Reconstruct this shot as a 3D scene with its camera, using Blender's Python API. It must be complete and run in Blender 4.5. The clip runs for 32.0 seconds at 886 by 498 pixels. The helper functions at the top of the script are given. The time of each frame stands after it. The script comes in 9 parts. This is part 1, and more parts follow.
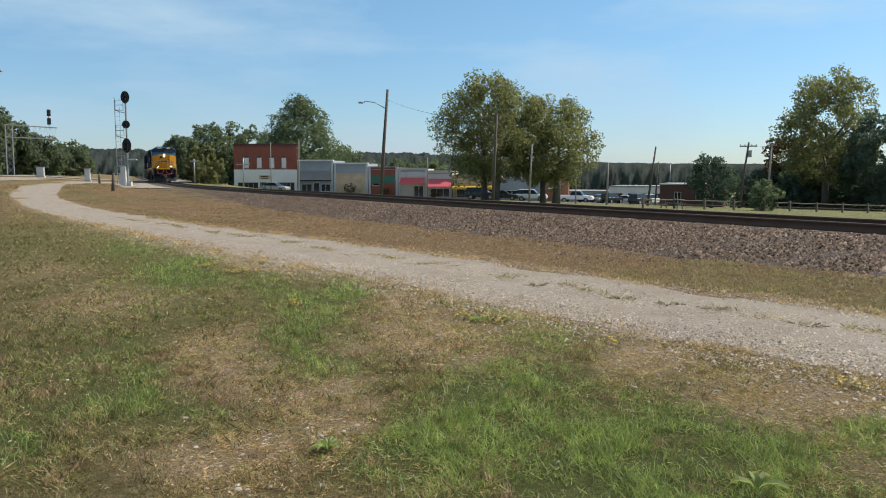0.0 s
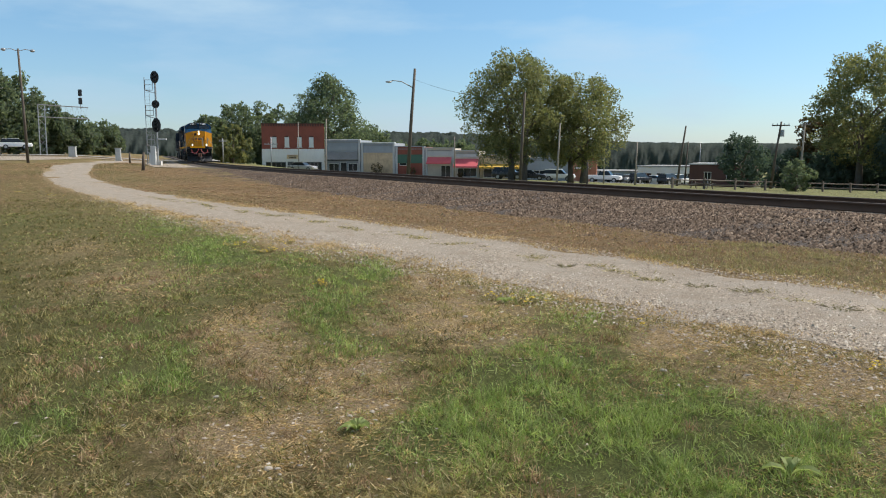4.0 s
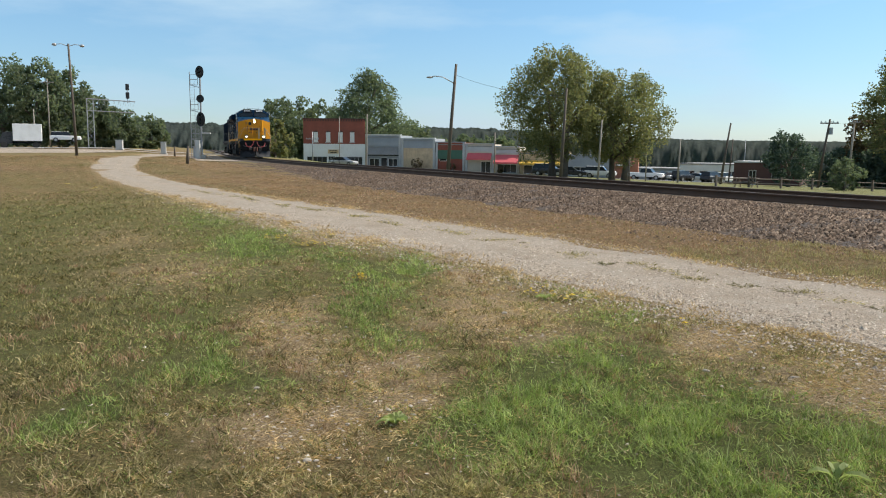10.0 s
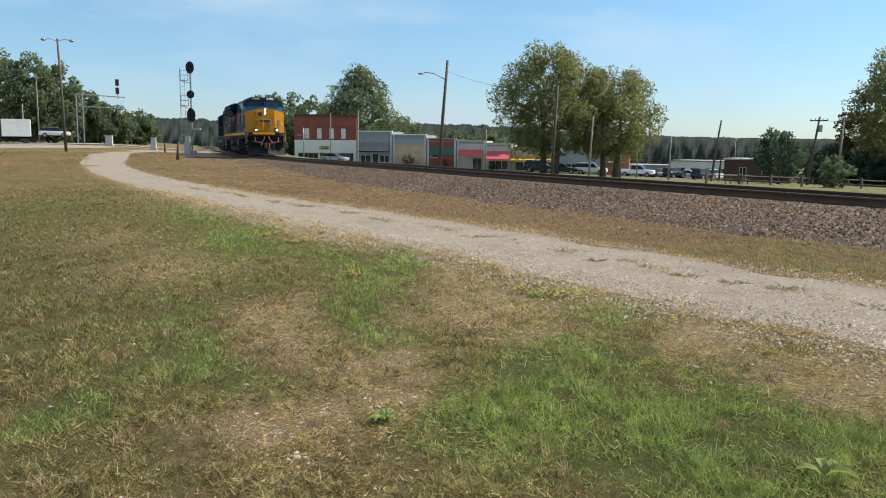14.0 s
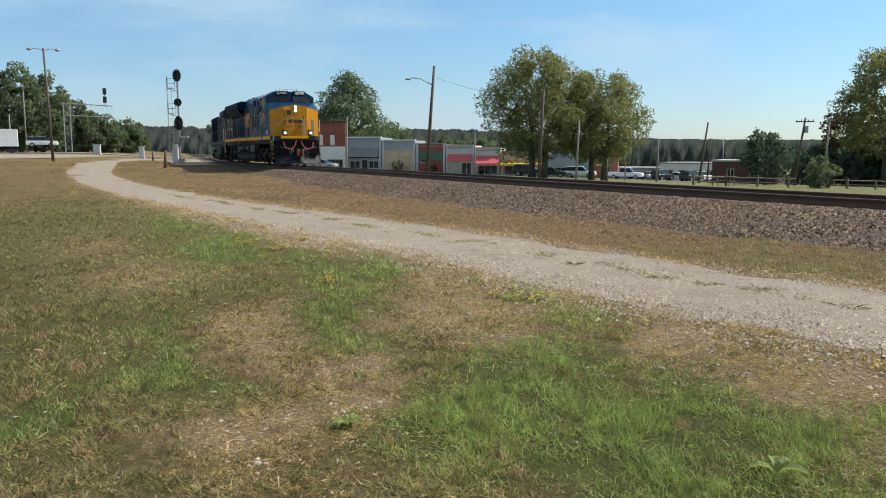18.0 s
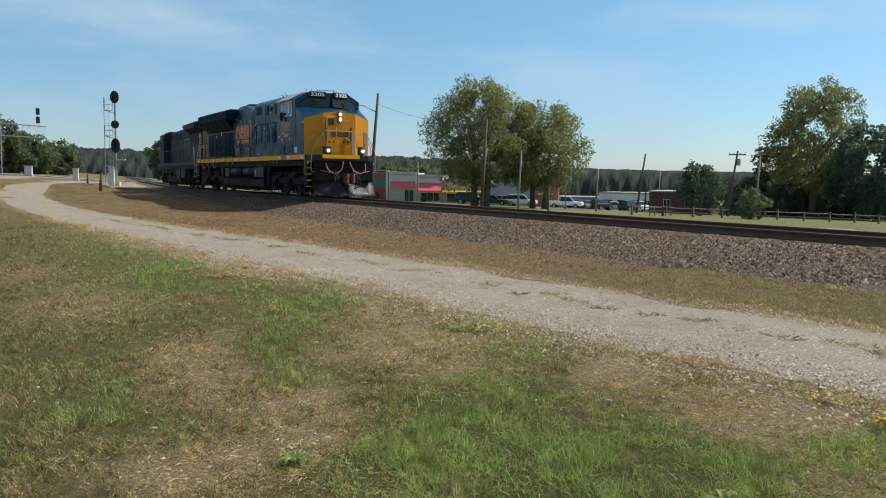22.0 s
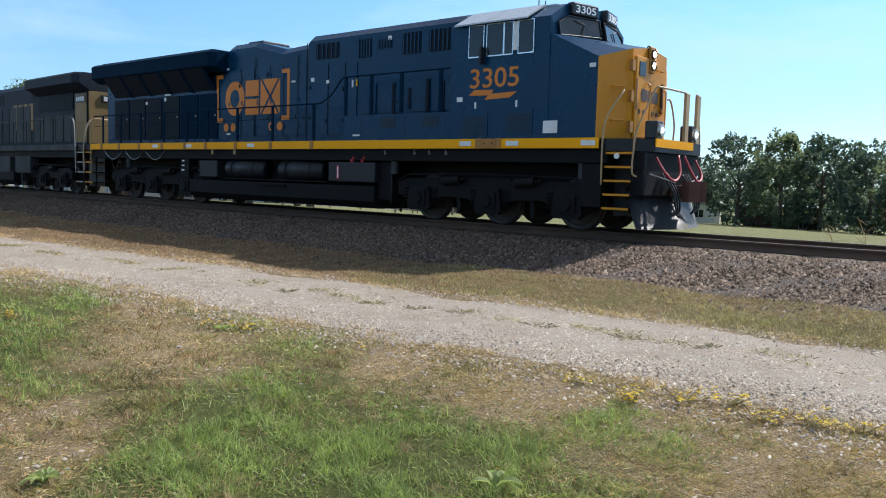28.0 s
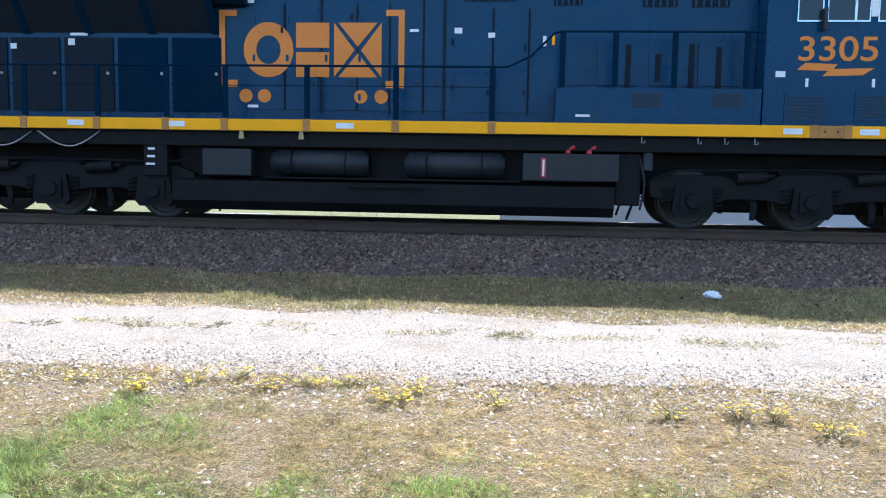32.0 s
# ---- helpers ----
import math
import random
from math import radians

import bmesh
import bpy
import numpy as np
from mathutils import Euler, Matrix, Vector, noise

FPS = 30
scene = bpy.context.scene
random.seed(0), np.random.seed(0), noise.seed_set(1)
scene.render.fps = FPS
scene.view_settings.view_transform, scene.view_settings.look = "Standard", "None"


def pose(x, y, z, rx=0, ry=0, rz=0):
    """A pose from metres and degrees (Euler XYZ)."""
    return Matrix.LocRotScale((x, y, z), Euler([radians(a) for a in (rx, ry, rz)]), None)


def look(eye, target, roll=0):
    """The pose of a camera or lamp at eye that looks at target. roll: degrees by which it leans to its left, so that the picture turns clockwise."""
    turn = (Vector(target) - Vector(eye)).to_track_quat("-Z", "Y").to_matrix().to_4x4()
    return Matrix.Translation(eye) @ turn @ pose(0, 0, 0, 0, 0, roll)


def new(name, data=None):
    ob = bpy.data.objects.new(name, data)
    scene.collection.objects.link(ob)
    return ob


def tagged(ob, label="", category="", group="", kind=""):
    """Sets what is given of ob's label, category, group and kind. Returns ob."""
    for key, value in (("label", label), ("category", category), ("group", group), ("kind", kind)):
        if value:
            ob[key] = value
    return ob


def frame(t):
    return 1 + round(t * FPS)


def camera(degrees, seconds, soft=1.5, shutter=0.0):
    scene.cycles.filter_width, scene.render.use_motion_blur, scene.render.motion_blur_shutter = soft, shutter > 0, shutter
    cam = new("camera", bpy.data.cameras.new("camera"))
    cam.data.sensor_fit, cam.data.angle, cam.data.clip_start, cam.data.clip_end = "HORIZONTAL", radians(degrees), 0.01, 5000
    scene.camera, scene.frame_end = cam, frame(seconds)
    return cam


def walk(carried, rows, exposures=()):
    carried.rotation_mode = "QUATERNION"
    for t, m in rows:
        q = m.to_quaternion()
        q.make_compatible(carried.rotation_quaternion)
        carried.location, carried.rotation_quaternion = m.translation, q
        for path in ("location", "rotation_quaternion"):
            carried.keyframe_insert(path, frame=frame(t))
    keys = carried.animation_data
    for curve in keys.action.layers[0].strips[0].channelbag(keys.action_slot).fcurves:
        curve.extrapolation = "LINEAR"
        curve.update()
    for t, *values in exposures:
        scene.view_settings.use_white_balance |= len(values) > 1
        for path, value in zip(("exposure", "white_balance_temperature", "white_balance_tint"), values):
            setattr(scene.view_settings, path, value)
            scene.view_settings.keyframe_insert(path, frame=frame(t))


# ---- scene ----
from itertools import product

# ---------------------------------------------------------------- camera
cam = camera(57.18, 32.0, soft=1.05)
PATH = [
    (0, pose(-0.005, -0.048, 1.574, 84.60, 0.00, 54.59)),
    (0.5, pose(-0.017, -0.047, 1.588, 84.14, -0.46, 54.86)),
    (1, pose(-0.026, -0.050, 1.599, 84.57, -0.48, 54.36)),
    (1.5, pose(-0.029, -0.050, 1.594, 84.14, -0.53, 55.83)),
    (2, pose(-0.038, -0.056, 1.590, 84.20, -0.24, 56.92)),
    (2.5, pose(-0.039, -0.051, 1.589, 83.46, -0.24, 56.48)),
    (3, pose(-0.038, -0.045, 1.582, 83.05, -0.17, 56.51)),
    (3.5, pose(-0.029, -0.049, 1.583, 83.25, -0.03, 56.51)),
    (5.5, pose(-0.031, -0.050, 1.581, 82.64, -0.21, 56.18)),
    (6, pose(-0.033, -0.052, 1.580, 82.66, -0.42, 56.14)),
    (6.5, pose(-0.032, -0.044, 1.579, 82.73, -0.37, 56.14)),
    (7, pose(-0.037, -0.041, 1.581, 82.65, -0.34, 56.41)),
    (7.5, pose(-0.045, -0.043, 1.579, 82.85, -0.17, 57.10)),
    (8, pose(-0.054, -0.044, 1.579, 82.41, -0.21, 57.32)),
    (8.5, pose(-0.056, -0.041, 1.574, 82.32, -0.27, 58.91)),
    (9, pose(-0.052, -0.053, 1.575, 82.66, -0.49, 58.88)),
    (9.5, pose(-0.045, -0.052, 1.580, 82.77, -0.40, 59.43)),
    (10, pose(-0.050, -0.048, 1.576, 82.87, -0.43, 59.28)),
    (10.5, pose(-0.053, -0.042, 1.578, 82.59, -0.32, 59.02)),
    (11, pose(-0.050, -0.042, 1.580, 82.89, -0.41, 59.09)),
    (11.5, pose(-0.058, -0.043, 1.579, 82.79, -0.33, 58.88)),
    (12, pose(-0.062, -0.038, 1.577, 82.57, -0.45, 59.05)),
    (12.5, pose(-0.057, -0.039, 1.575, 82.53, -0.58, 58.84)),
    (13, pose(-0.052, -0.033, 1.579, 82.56, -0.61, 58.67)),
    (13.5, pose(-0.050, -0.038, 1.582, 82.70, -0.65, 58.92)),
    (14, pose(-0.050, -0.039, 1.577, 82.63, -0.56, 58.68)),
    (14.5, pose(-0.046, -0.042, 1.577, 82.73, -0.50, 58.52)),
    (16.5, pose(-0.031, -0.038, 1.577, 82.78, 0.46, 57.97)),
    (17, pose(0.007, 0.006, 1.581, 83.24, 0.19, 57.97)),
    (17.5, pose(0.053, 0.061, 1.593, 82.76, -0.32, 57.22)),
    (18, pose(0.081, 0.088, 1.586, 82.98, 0.10, 57.99)),
    (18.5, pose(0.067, 0.081, 1.594, 85.24, 0.01, 56.90)),
    (19, pose(0.024, 0.074, 1.599, 85.03, 0.04, 55.58)),
    (19.5, pose(0.048, 0.069, 1.601, 85.35, -0.08, 55.61)),
    (20, pose(0.035, 0.077, 1.618, 84.97, -0.25, 55.39)),
    (20.5, pose(0.022, 0.074, 1.628, 85.39, -0.50, 55.91)),
    (21, pose(0.014, 0.070, 1.620, 85.81, -0.52, 55.89)),
    (21.5, pose(0.023, 0.060, 1.626, 85.50, -0.72, 54.99)),
    (22, pose(0.031, 0.053, 1.622, 84.88, -0.76, 53.96)),
    (22.5, pose(0.034, 0.060, 1.617, 84.68, -0.47, 53.49)),
    (23, pose(0.036, 0.052, 1.617, 84.72, -0.52, 52.69)),
    (23.5, pose(0.047, 0.050, 1.616, 84.83, -0.36, 51.69)),
    (24, pose(0.051, 0.052, 1.621, 84.71, -0.22, 50.56)),
    (24.5, pose(0.059, 0.054, 1.618, 84.70, -0.14, 49.04)),
    (25, pose(0.070, 0.053, 1.620, 84.85, -0.17, 48.15)),
    (25.5, pose(0.060, 0.051, 1.621, 84.89, -0.17, 46.47)),
    (27.5, pose(-0.040, 0.062, 1.580, 84.86, -1.13, 40.14)),
    (28, pose(-0.042, 0.052, 1.590, 85.08, -1.66, 37.52)),
    (28.5, pose(-0.015, 0.041, 1.599, 84.92, -1.43, 33.54)),
    (29, pose(0.001, 0.033, 1.604, 84.96, -1.41, 30.19)),
    (29.5, pose(0.020, 0.033, 1.614, 84.54, -1.24, 26.01)),
    (30, pose(0.034, 0.024, 1.623, 84.42, -1.51, 21.74)),
    (30.5, pose(0.056, 0.008, 1.631, 84.58, -1.24, 17.54)),
    (31, pose(0.090, -0.025, 1.642, 84.29, -1.27, 13.17)),
    (31.5, pose(0.109, -0.046, 1.650, 84.05, -0.31, 7.76)),
    (32, pose(0.166, -0.043, 1.655, 84.30, -0.97, 4.53)),
]
EXPOSURE = [(0.0, 0.42, 6650, 10), (2.0, 0.44, 6650, 10), (9.0, 0.59, 6750, 10), (17.0, 0.57, 6750, 10), (19.0, 0.45, 6700, 9), (24.0, 0.35, 6600, 8), (27.5, 0.70, 6250, 11), (29.0, 1.06, 5850, 13), (30.0, 1.5, 5600, 14), (31.0, 1.70, 5550, 14), (32.0, 1.80, 5550, 14)]
walk(cam, PATH, EXPOSURE)

# ---------------------------------------------------------------- sky and sun
SUN = Vector((0.20, 0.70, 0.70)).normalized()
world = bpy.data.worlds.new("world")
scene.world = world
world.use_nodes = True
wn, wl = world.node_tree.nodes, world.node_tree.links
wn.clear()
w_out, w_bg = wn.new("ShaderNodeOutputWorld"), wn.new("ShaderNodeBackground")
sky = wn.new("ShaderNodeTexSky")
sky.sky_type, sky.sun_disc = "NISHITA", False
sky.sun_elevation = math.asin(SUN.z)
sky.sun_rotation = math.atan2(SUN.x, SUN.y)
sky.air_density, sky.dust_density, sky.ozone_density = 1.0, 0.2, 3.5
w_co = wn.new("ShaderNodeTexCoord")
w_map = wn.new("ShaderNodeMapping")
w_map.inputs["Scale"].default_value = (1.6, 1.6, 7.0)
w_map.inputs["Rotation"].default_value = (0.12, 0.2, 0.5)
w_noise = wn.new("ShaderNodeTexNoise")
w_noise.inputs["Scale"].default_value, w_noise.inputs["Detail"].default_value = 1.7, 7.0
w_noise.inputs["Roughness"].default_value = 0.55
w_ramp = wn.new("ShaderNodeValToRGB")
w_ramp.color_ramp.elements[0].position, w_ramp.color_ramp.elements[0].color = 0.48, (0, 0, 0, 1)
w_ramp.color_ramp.elements[1].position, w_ramp.color_ramp.elements[1].color = 0.78, (0.75, 0.75, 0.75, 1)
w_mix = wn.new("ShaderNodeMixRGB")
w_mix.inputs["Color2"].default_value = (5.6, 6.0, 6.6, 1)
wl.new(w_co.outputs["Generated"], w_map.inputs["Vector"])
wl.new(w_map.outputs["Vector"], w_noise.inputs["Vector"])
wl.new(w_noise.outputs["Fac"], w_ramp.inputs["Fac"])
wl.new(w_ramp.outputs["Color"], w_mix.inputs["Fac"])
wl.new(sky.outputs["Color"], w_mix.inputs["Color1"])
w_tint = wn.new("ShaderNodeMixRGB")
w_tint.blend_type = "MULTIPLY"
w_tint.inputs["Fac"].default_value = 1.0
w_up = wn.new("ShaderNodeSeparateXYZ")
wl.new(w_co.outputs["Generated"], w_up.inputs["Vector"])
w_band = wn.new("ShaderNodeValToRGB")
w_band.color_ramp.elements[0].position, w_band.color_ramp.elements[0].color = 0.0, (0.62, 0.73, 0.92, 1)
w_band.color_ramp.elements[1].position, w_band.color_ramp.elements[1].color = 0.32, (0.86, 1.10, 1.06, 1)
# Added band overhead, out of view: warmed and brightened to lift the shade.
w_high = w_band.color_ramp.elements.new(0.75)
w_high.color = (1.98, 1.52, 1.07, 1)
wl.new(w_up.outputs["Z"], w_band.inputs["Fac"])
wl.new(w_band.outputs["Color"], w_tint.inputs["Color2"])
wl.new(w_mix.outputs["Color"], w_tint.inputs["Color1"])
wl.new(w_tint.outputs["Color"], w_bg.inputs["Color"])
wl.new(w_bg.outputs["Background"], w_out.inputs["Surface"])
w_bg.inputs["Strength"].default_value = 0.1
lamp = bpy.data.lights.new("sun", "SUN")
lamp.energy, lamp.angle, lamp.color = 3.95, radians(0.6), (1.0, 0.94, 0.85)
sun = new("sun", lamp)
sun.matrix_world = look(SUN * 100, (0, 0, 0))


# ---------------------------------------------------------------- materials
def link_tree(m):
    m.use_nodes = True
    n, l = m.node_tree.nodes, m.node_tree.links
    n.clear()
    out, bsdf = n.new("ShaderNodeOutputMaterial"), n.new("ShaderNodeBsdfPrincipled")
    l.new(bsdf.outputs["BSDF"], out.inputs["Surface"])
    return n, l, out, bsdf


def noise_node(n, l, co, scale, detail=4.0, rough=0.6):
    t = n.new("ShaderNodeTexNoise")
    t.inputs["Scale"].default_value, t.inputs["Detail"].default_value = scale, detail
    t.inputs["Roughness"].default_value = rough
    l.new(co, t.inputs["Vector"])
    return t.outputs["Fac"]


def ramp_node(n, l, fac, lo, hi, a=(0, 0, 0), b=(1, 1, 1)):
    r = n.new("ShaderNodeValToRGB")
    e = r.color_ramp.elements
    e[0].position, e[1].position = lo, hi
    e[0].color, e[1].color = (*a, 1), (*b, 1)
    l.new(fac, r.inputs["Fac"])
    return r.outputs["Color"]


def mix_node(n, l, fac, a, b, mode="MIX"):
    m = n.new("ShaderNodeMixRGB")
    m.blend_type = mode
    for socket, v in zip(("Fac", "Color1", "Color2"), (fac, a, b)):
        if isinstance(v, (int, float)):
            m.inputs[socket].default_value = v
        elif isinstance(v, tuple):
            m.inputs[socket].default_value = (*v, 1)
        else:
            l.new(v, m.inputs[socket])
    return m.outputs["Color"]


def bump_node(n, l, bsdf, height, strength, distance=0.02):
    b = n.new("ShaderNodeBump")
    b.inputs["Strength"].default_value, b.inputs["Distance"].default_value = strength, distance
    l.new(height, b.inputs["Height"])
    l.new(b.outputs["Normal"], bsdf.inputs["Normal"])


def surface(name, base, wear, rough=0.7, metal=0.0, broad=1.2, fine=40.0, amount=0.5, bump=0.15, depth=0.01,
            spec=0.5, vary=0.0, streak=0.0):
    """Paint, stone, wood or metal: a base colour with wear at two scales, fine relief and uneven gloss."""
    m = bpy.data.materials.new(name)
    n, l, out, bsdf = link_tree(m)
    co = n.new("ShaderNodeTexCoord").outputs["Object"]
    big = noise_node(n, l, co, broad, 5.0, 0.65)
    small = noise_node(n, l, co, fine, 3.0)
    c = mix_node(n, l, ramp_node(n, l, big, 0.42, 0.72), base, tuple(base[i] * (1 - amount) + wear[i] * amount for i in range(3)))
    c = mix_node(n, l, ramp_node(n, l, small, 0.45, 0.75), c, mix_node(n, l, amount * 0.6, c, wear))
    if streak:
        mp = n.new("ShaderNodeMapping")
        mp.inputs["Scale"].default_value = (9.0, 9.0, 0.7)
        l.new(co, mp.inputs["Vector"])
        st = noise_node(n, l, mp.outputs["Vector"], 1.0, 5.0)
        c = mix_node(n, l, ramp_node(n, l, st, 0.52, 0.8, (0, 0, 0), (streak, streak, streak)), c, wear)
    if vary:
        info = n.new("ShaderNodeObjectInfo").outputs["Random"]
        lum = ramp_node(n, l, info, 0.0, 1.0, (1 - vary,) * 3, (1 + vary,) * 3)
        c = mix_node(n, l, 1.0, c, lum, "MULTIPLY")
    l.new(c, bsdf.inputs["Base Color"])
    rr = ramp_node(n, l, big, 0.3, 0.8, (max(rough - 0.1, 0.03),) * 3, (min(rough + 0.12, 1),) * 3)
    l.new(rr, bsdf.inputs["Roughness"])
    bsdf.inputs["Metallic"].default_value = metal
    bsdf.inputs["Specular IOR Level"].default_value = spec
    bump_node(n, l, bsdf, small, bump, depth)
    return m


def scattered(name, stops, rough=0.9, trans=0.0, spec=0.2, mottle=0.0):
    """Loose pieces (stones, blades, leaves): each island takes its own colour from the stops."""
    m = bpy.data.materials.new(name)
    n, l, out, bsdf = link_tree(m)
    geo = n.new("ShaderNodeNewGeometry")
    r = n.new("ShaderNodeValToRGB")
    e = r.color_ramp.elements
    while len(e) < len(stops):
        e.new(0.5)
    for i, c in enumerate(stops):
        e[i].position, e[i].color = i / (len(stops) - 1), (*c, 1)
    l.new(geo.outputs["Random Per Island"], r.inputs["Fac"])
    co = n.new("ShaderNodeTexCoord").outputs["Object"]
    broad = noise_node(n, l, co, 0.35, 3.0)
    c = mix_node(n, l, 1.0, r.outputs["Color"], ramp_node(n, l, broad, 0.3, 0.75, (0.8, 0.8, 0.78), (1.15, 1.15, 1.1)), "MULTIPLY")
    # Random tone spots, which also put shade between clumps into the colour.
    if mottle:
        spots = noise_node(n, l, co, 7.0, 6.0, 0.75)
        c = mix_node(n, l, 1.0, c, ramp_node(n, l, spots, 0.36, 0.64, (1 - mottle,) * 3, (1 + mottle,) * 3), "MULTIPLY")
    l.new(c, bsdf.inputs["Base Color"])
    bsdf.inputs["Roughness"].default_value = rough
    bsdf.inputs["Specular IOR Level"].default_value = spec
    if trans:
        t = n.new("ShaderNodeBsdfTranslucent")
        l.new(mix_node(n, l, 1.0, c, (1.15, 1.2, 0.78), "MULTIPLY"), t.inputs["Color"])
        mx = n.new("ShaderNodeMixShader")
        mx.inputs["Fac"].default_value = trans
        l.new(bsdf.outputs["BSDF"], mx.inputs[1])
        l.new(t.outputs["BSDF"], mx.inputs[2])
        l.new(mx.outputs["Shader"], out.inputs["Surface"])
    return m


def glowing(name, color, strength):
    m = bpy.data.materials.new(name)
    n, l, out, bsdf = link_tree(m)
    bsdf.inputs["Base Color"].default_value = (*color, 1)
    bsdf.inputs["Emission Color"].default_value = (*color, 1)
    bsdf.inputs["Emission Strength"].default_value = strength
    return m


def glass(name, tint=(0.02, 0.025, 0.03), rough=0.06):
    m = bpy.data.materials.new(name)
    n, l, out, bsdf = link_tree(m)
    bsdf.inputs["Base Color"].default_value = (*tint, 1)
    bsdf.inputs["Roughness"].default_value = rough
    bsdf.inputs["Specular IOR Level"].default_value = 0.4
    co = n.new("ShaderNodeTexCoord").outputs["Object"]
    bump_node(n, l, bsdf, noise_node(n, l, co, 1.5), 0.03, 0.02)
    return m


M = {}
M["loco_blue"] = surface("loco_blue", (0.003, 0.038, 0.094), (0.012, 0.045, 0.085), 0.3, 0, 0.9, 30, 0.45, 0.03, spec=0.2, streak=0.3)
# Darker copy of loco_blue; the radiator wing's shade is in this colour.
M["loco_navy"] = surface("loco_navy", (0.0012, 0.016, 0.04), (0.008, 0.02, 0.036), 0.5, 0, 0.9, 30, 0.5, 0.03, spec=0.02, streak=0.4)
M["loco_dark"] = surface("loco_dark", (0.0055, 0.006, 0.0072), (0.02, 0.018, 0.016), 0.64, 0, 1.5, 25, 0.55, 0.25, spec=0.15)
M["loco_black"] = surface("loco_black", (0.011, 0.0135, 0.018), (0.03, 0.029, 0.03), 0.5, 0, 1.5, 40, 0.5, 0.1, spec=0.35)
M["loco_yellow"] = surface("loco_yellow", (0.64, 0.265, 0.012), (0.44, 0.2, 0.03), 0.4, 0, 1.2, 30, 0.3, 0.04, spec=0.25, streak=0.2)
M["loco_orange"] = surface("loco_orange", (0.68, 0.22, 0.03), (0.5, 0.165, 0.035), 0.4, 0, 1.5, 30, 0.3, 0.03, spec=0.25)
M["loco_grey"] = surface("loco_grey", (0.045, 0.052, 0.06), (0.03, 0.028, 0.026), 0.6, 0, 1.2, 30, 0.6, 0.05, spec=0.2, streak=0.4)
M["sill_yellow"] = surface("sill_yellow", (0.95, 0.42, 0.003), (0.75, 0.32, 0.01), 0.45, 0, 1.4, 30, 0.25, 0.03, spec=0.12, streak=0.15)
M["rust_yellow"] = surface("rust_yellow", (0.42, 0.19, 0.03), (0.2, 0.09, 0.03), 0.6, 0, 4, 40, 0.6, 0.1)
M["white_paint"] = surface("white_paint", (0.78, 0.78, 0.76), (0.5, 0.48, 0.44), 0.5, 0, 1.0, 30, 0.35, 0.05, streak=0.2)
M["chrome"] = surface("chrome", (0.62, 0.63, 0.64), (0.4, 0.4, 0.4), 0.25, 0.9, 3, 40, 0.3, 0.05)
M["steel_worn"] = surface("steel_worn", (0.36, 0.35, 0.34), (0.16, 0.11, 0.08), 0.38, 0.8, 3, 40, 0.5, 0.1)
M["rail_steel"] = surface("rail_steel", (0.105, 0.058, 0.036), (0.065, 0.04, 0.028), 0.85, 0.0, 2, 30, 0.6, 0.2)
M["rail_head"] = surface("rail_head", (0.13, 0.098, 0.078), (0.08, 0.06, 0.05), 0.7, 0.2, 2, 30, 0.4, 0.05)
M["sleeper"] = surface("sleeper", (0.11, 0.083, 0.062), (0.18, 0.145, 0.115), 0.9, 0, 3, 30, 0.6, 0.5, vary=0.25)
M["hose_red"] = surface("hose_red", (0.42, 0.055, 0.06), (0.25, 0.06, 0.06), 0.5, 0, 4, 40, 0.4, 0.05)
M["red_paint"] = surface("red_paint", (0.5, 0.03, 0.03), (0.3, 0.04, 0.04), 0.5, 0, 4, 40, 0.3, 0.05)
M["window_glass"] = glass("window_glass")
M["lamp_on"] = glowing("lamp_on", (1.0, 0.80, 0.52), 60.0)
M["lamp_lens"] = surface("lamp_lens", (0.40, 0.39, 0.37), (0.28, 0.28, 0.27), 0.15, 0.6, 5, 60, 0.3, 0.05)
M["pole_wood"] = surface("pole_wood", (0.085, 0.066, 0.05), (0.16, 0.135, 0.11), 0.85, 0, 1.2, 30, 0.6, 0.4, streak=0.5)
M["pole_pale"] = surface("pole_pale", (0.30, 0.27, 0.23), (0.2, 0.17, 0.14), 0.85, 0, 1.2, 30, 0.5, 0.3, streak=0.4)
M["galvanised"] = surface("galvanised", (0.36, 0.37, 0.38), (0.25, 0.25, 0.25), 0.5, 0.5, 2, 30, 0.5, 0.1)
M["signal_black"] = surface("signal_black", (0.012, 0.012, 0.014), (0.03, 0.03, 0.03), 0.5, 0, 2, 30, 0.4, 0.1)
M["cabinet_grey"] = surface("cabinet_grey", (0.55, 0.56, 0.55), (0.35, 0.34, 0.32), 0.5, 0.1, 1.5, 30, 0.4, 0.06, streak=0.3)
M["brick_red"] = surface("brick_red", (0.30, 0.085, 0.055), (0.17, 0.065, 0.05), 0.88, 0, 0.6, 14, 0.6, 0.3, vary=0.12)
M["brick_dark"] = surface("brick_dark", (0.115, 0.055, 0.045), (0.07, 0.045, 0.04), 0.88, 0, 0.6, 14, 0.6, 0.3)
M["wall_white"] = surface("wall_white", (0.76, 0.76, 0.74), (0.5, 0.48, 0.44), 0.7, 0, 0.5, 14, 0.3, 0.1, streak=0.3)
M["wall_grey"] = surface("wall_grey", (0.30, 0.33, 0.36), (0.2, 0.22, 0.24), 0.7, 0, 0.5, 14, 0.5, 0.1, streak=0.4)
M["wall_pale"] = surface("wall_pale", (0.48, 0.49, 0.49), (0.3, 0.3, 0.3), 0.75, 0, 0.5, 14, 0.5, 0.1, streak=0.4)
M["wall_tan"] = surface("wall_tan", (0.58, 0.44, 0.27), (0.40, 0.29, 0.19), 0.8, 0, 0.5, 14, 0.5, 0.15, streak=0.4)
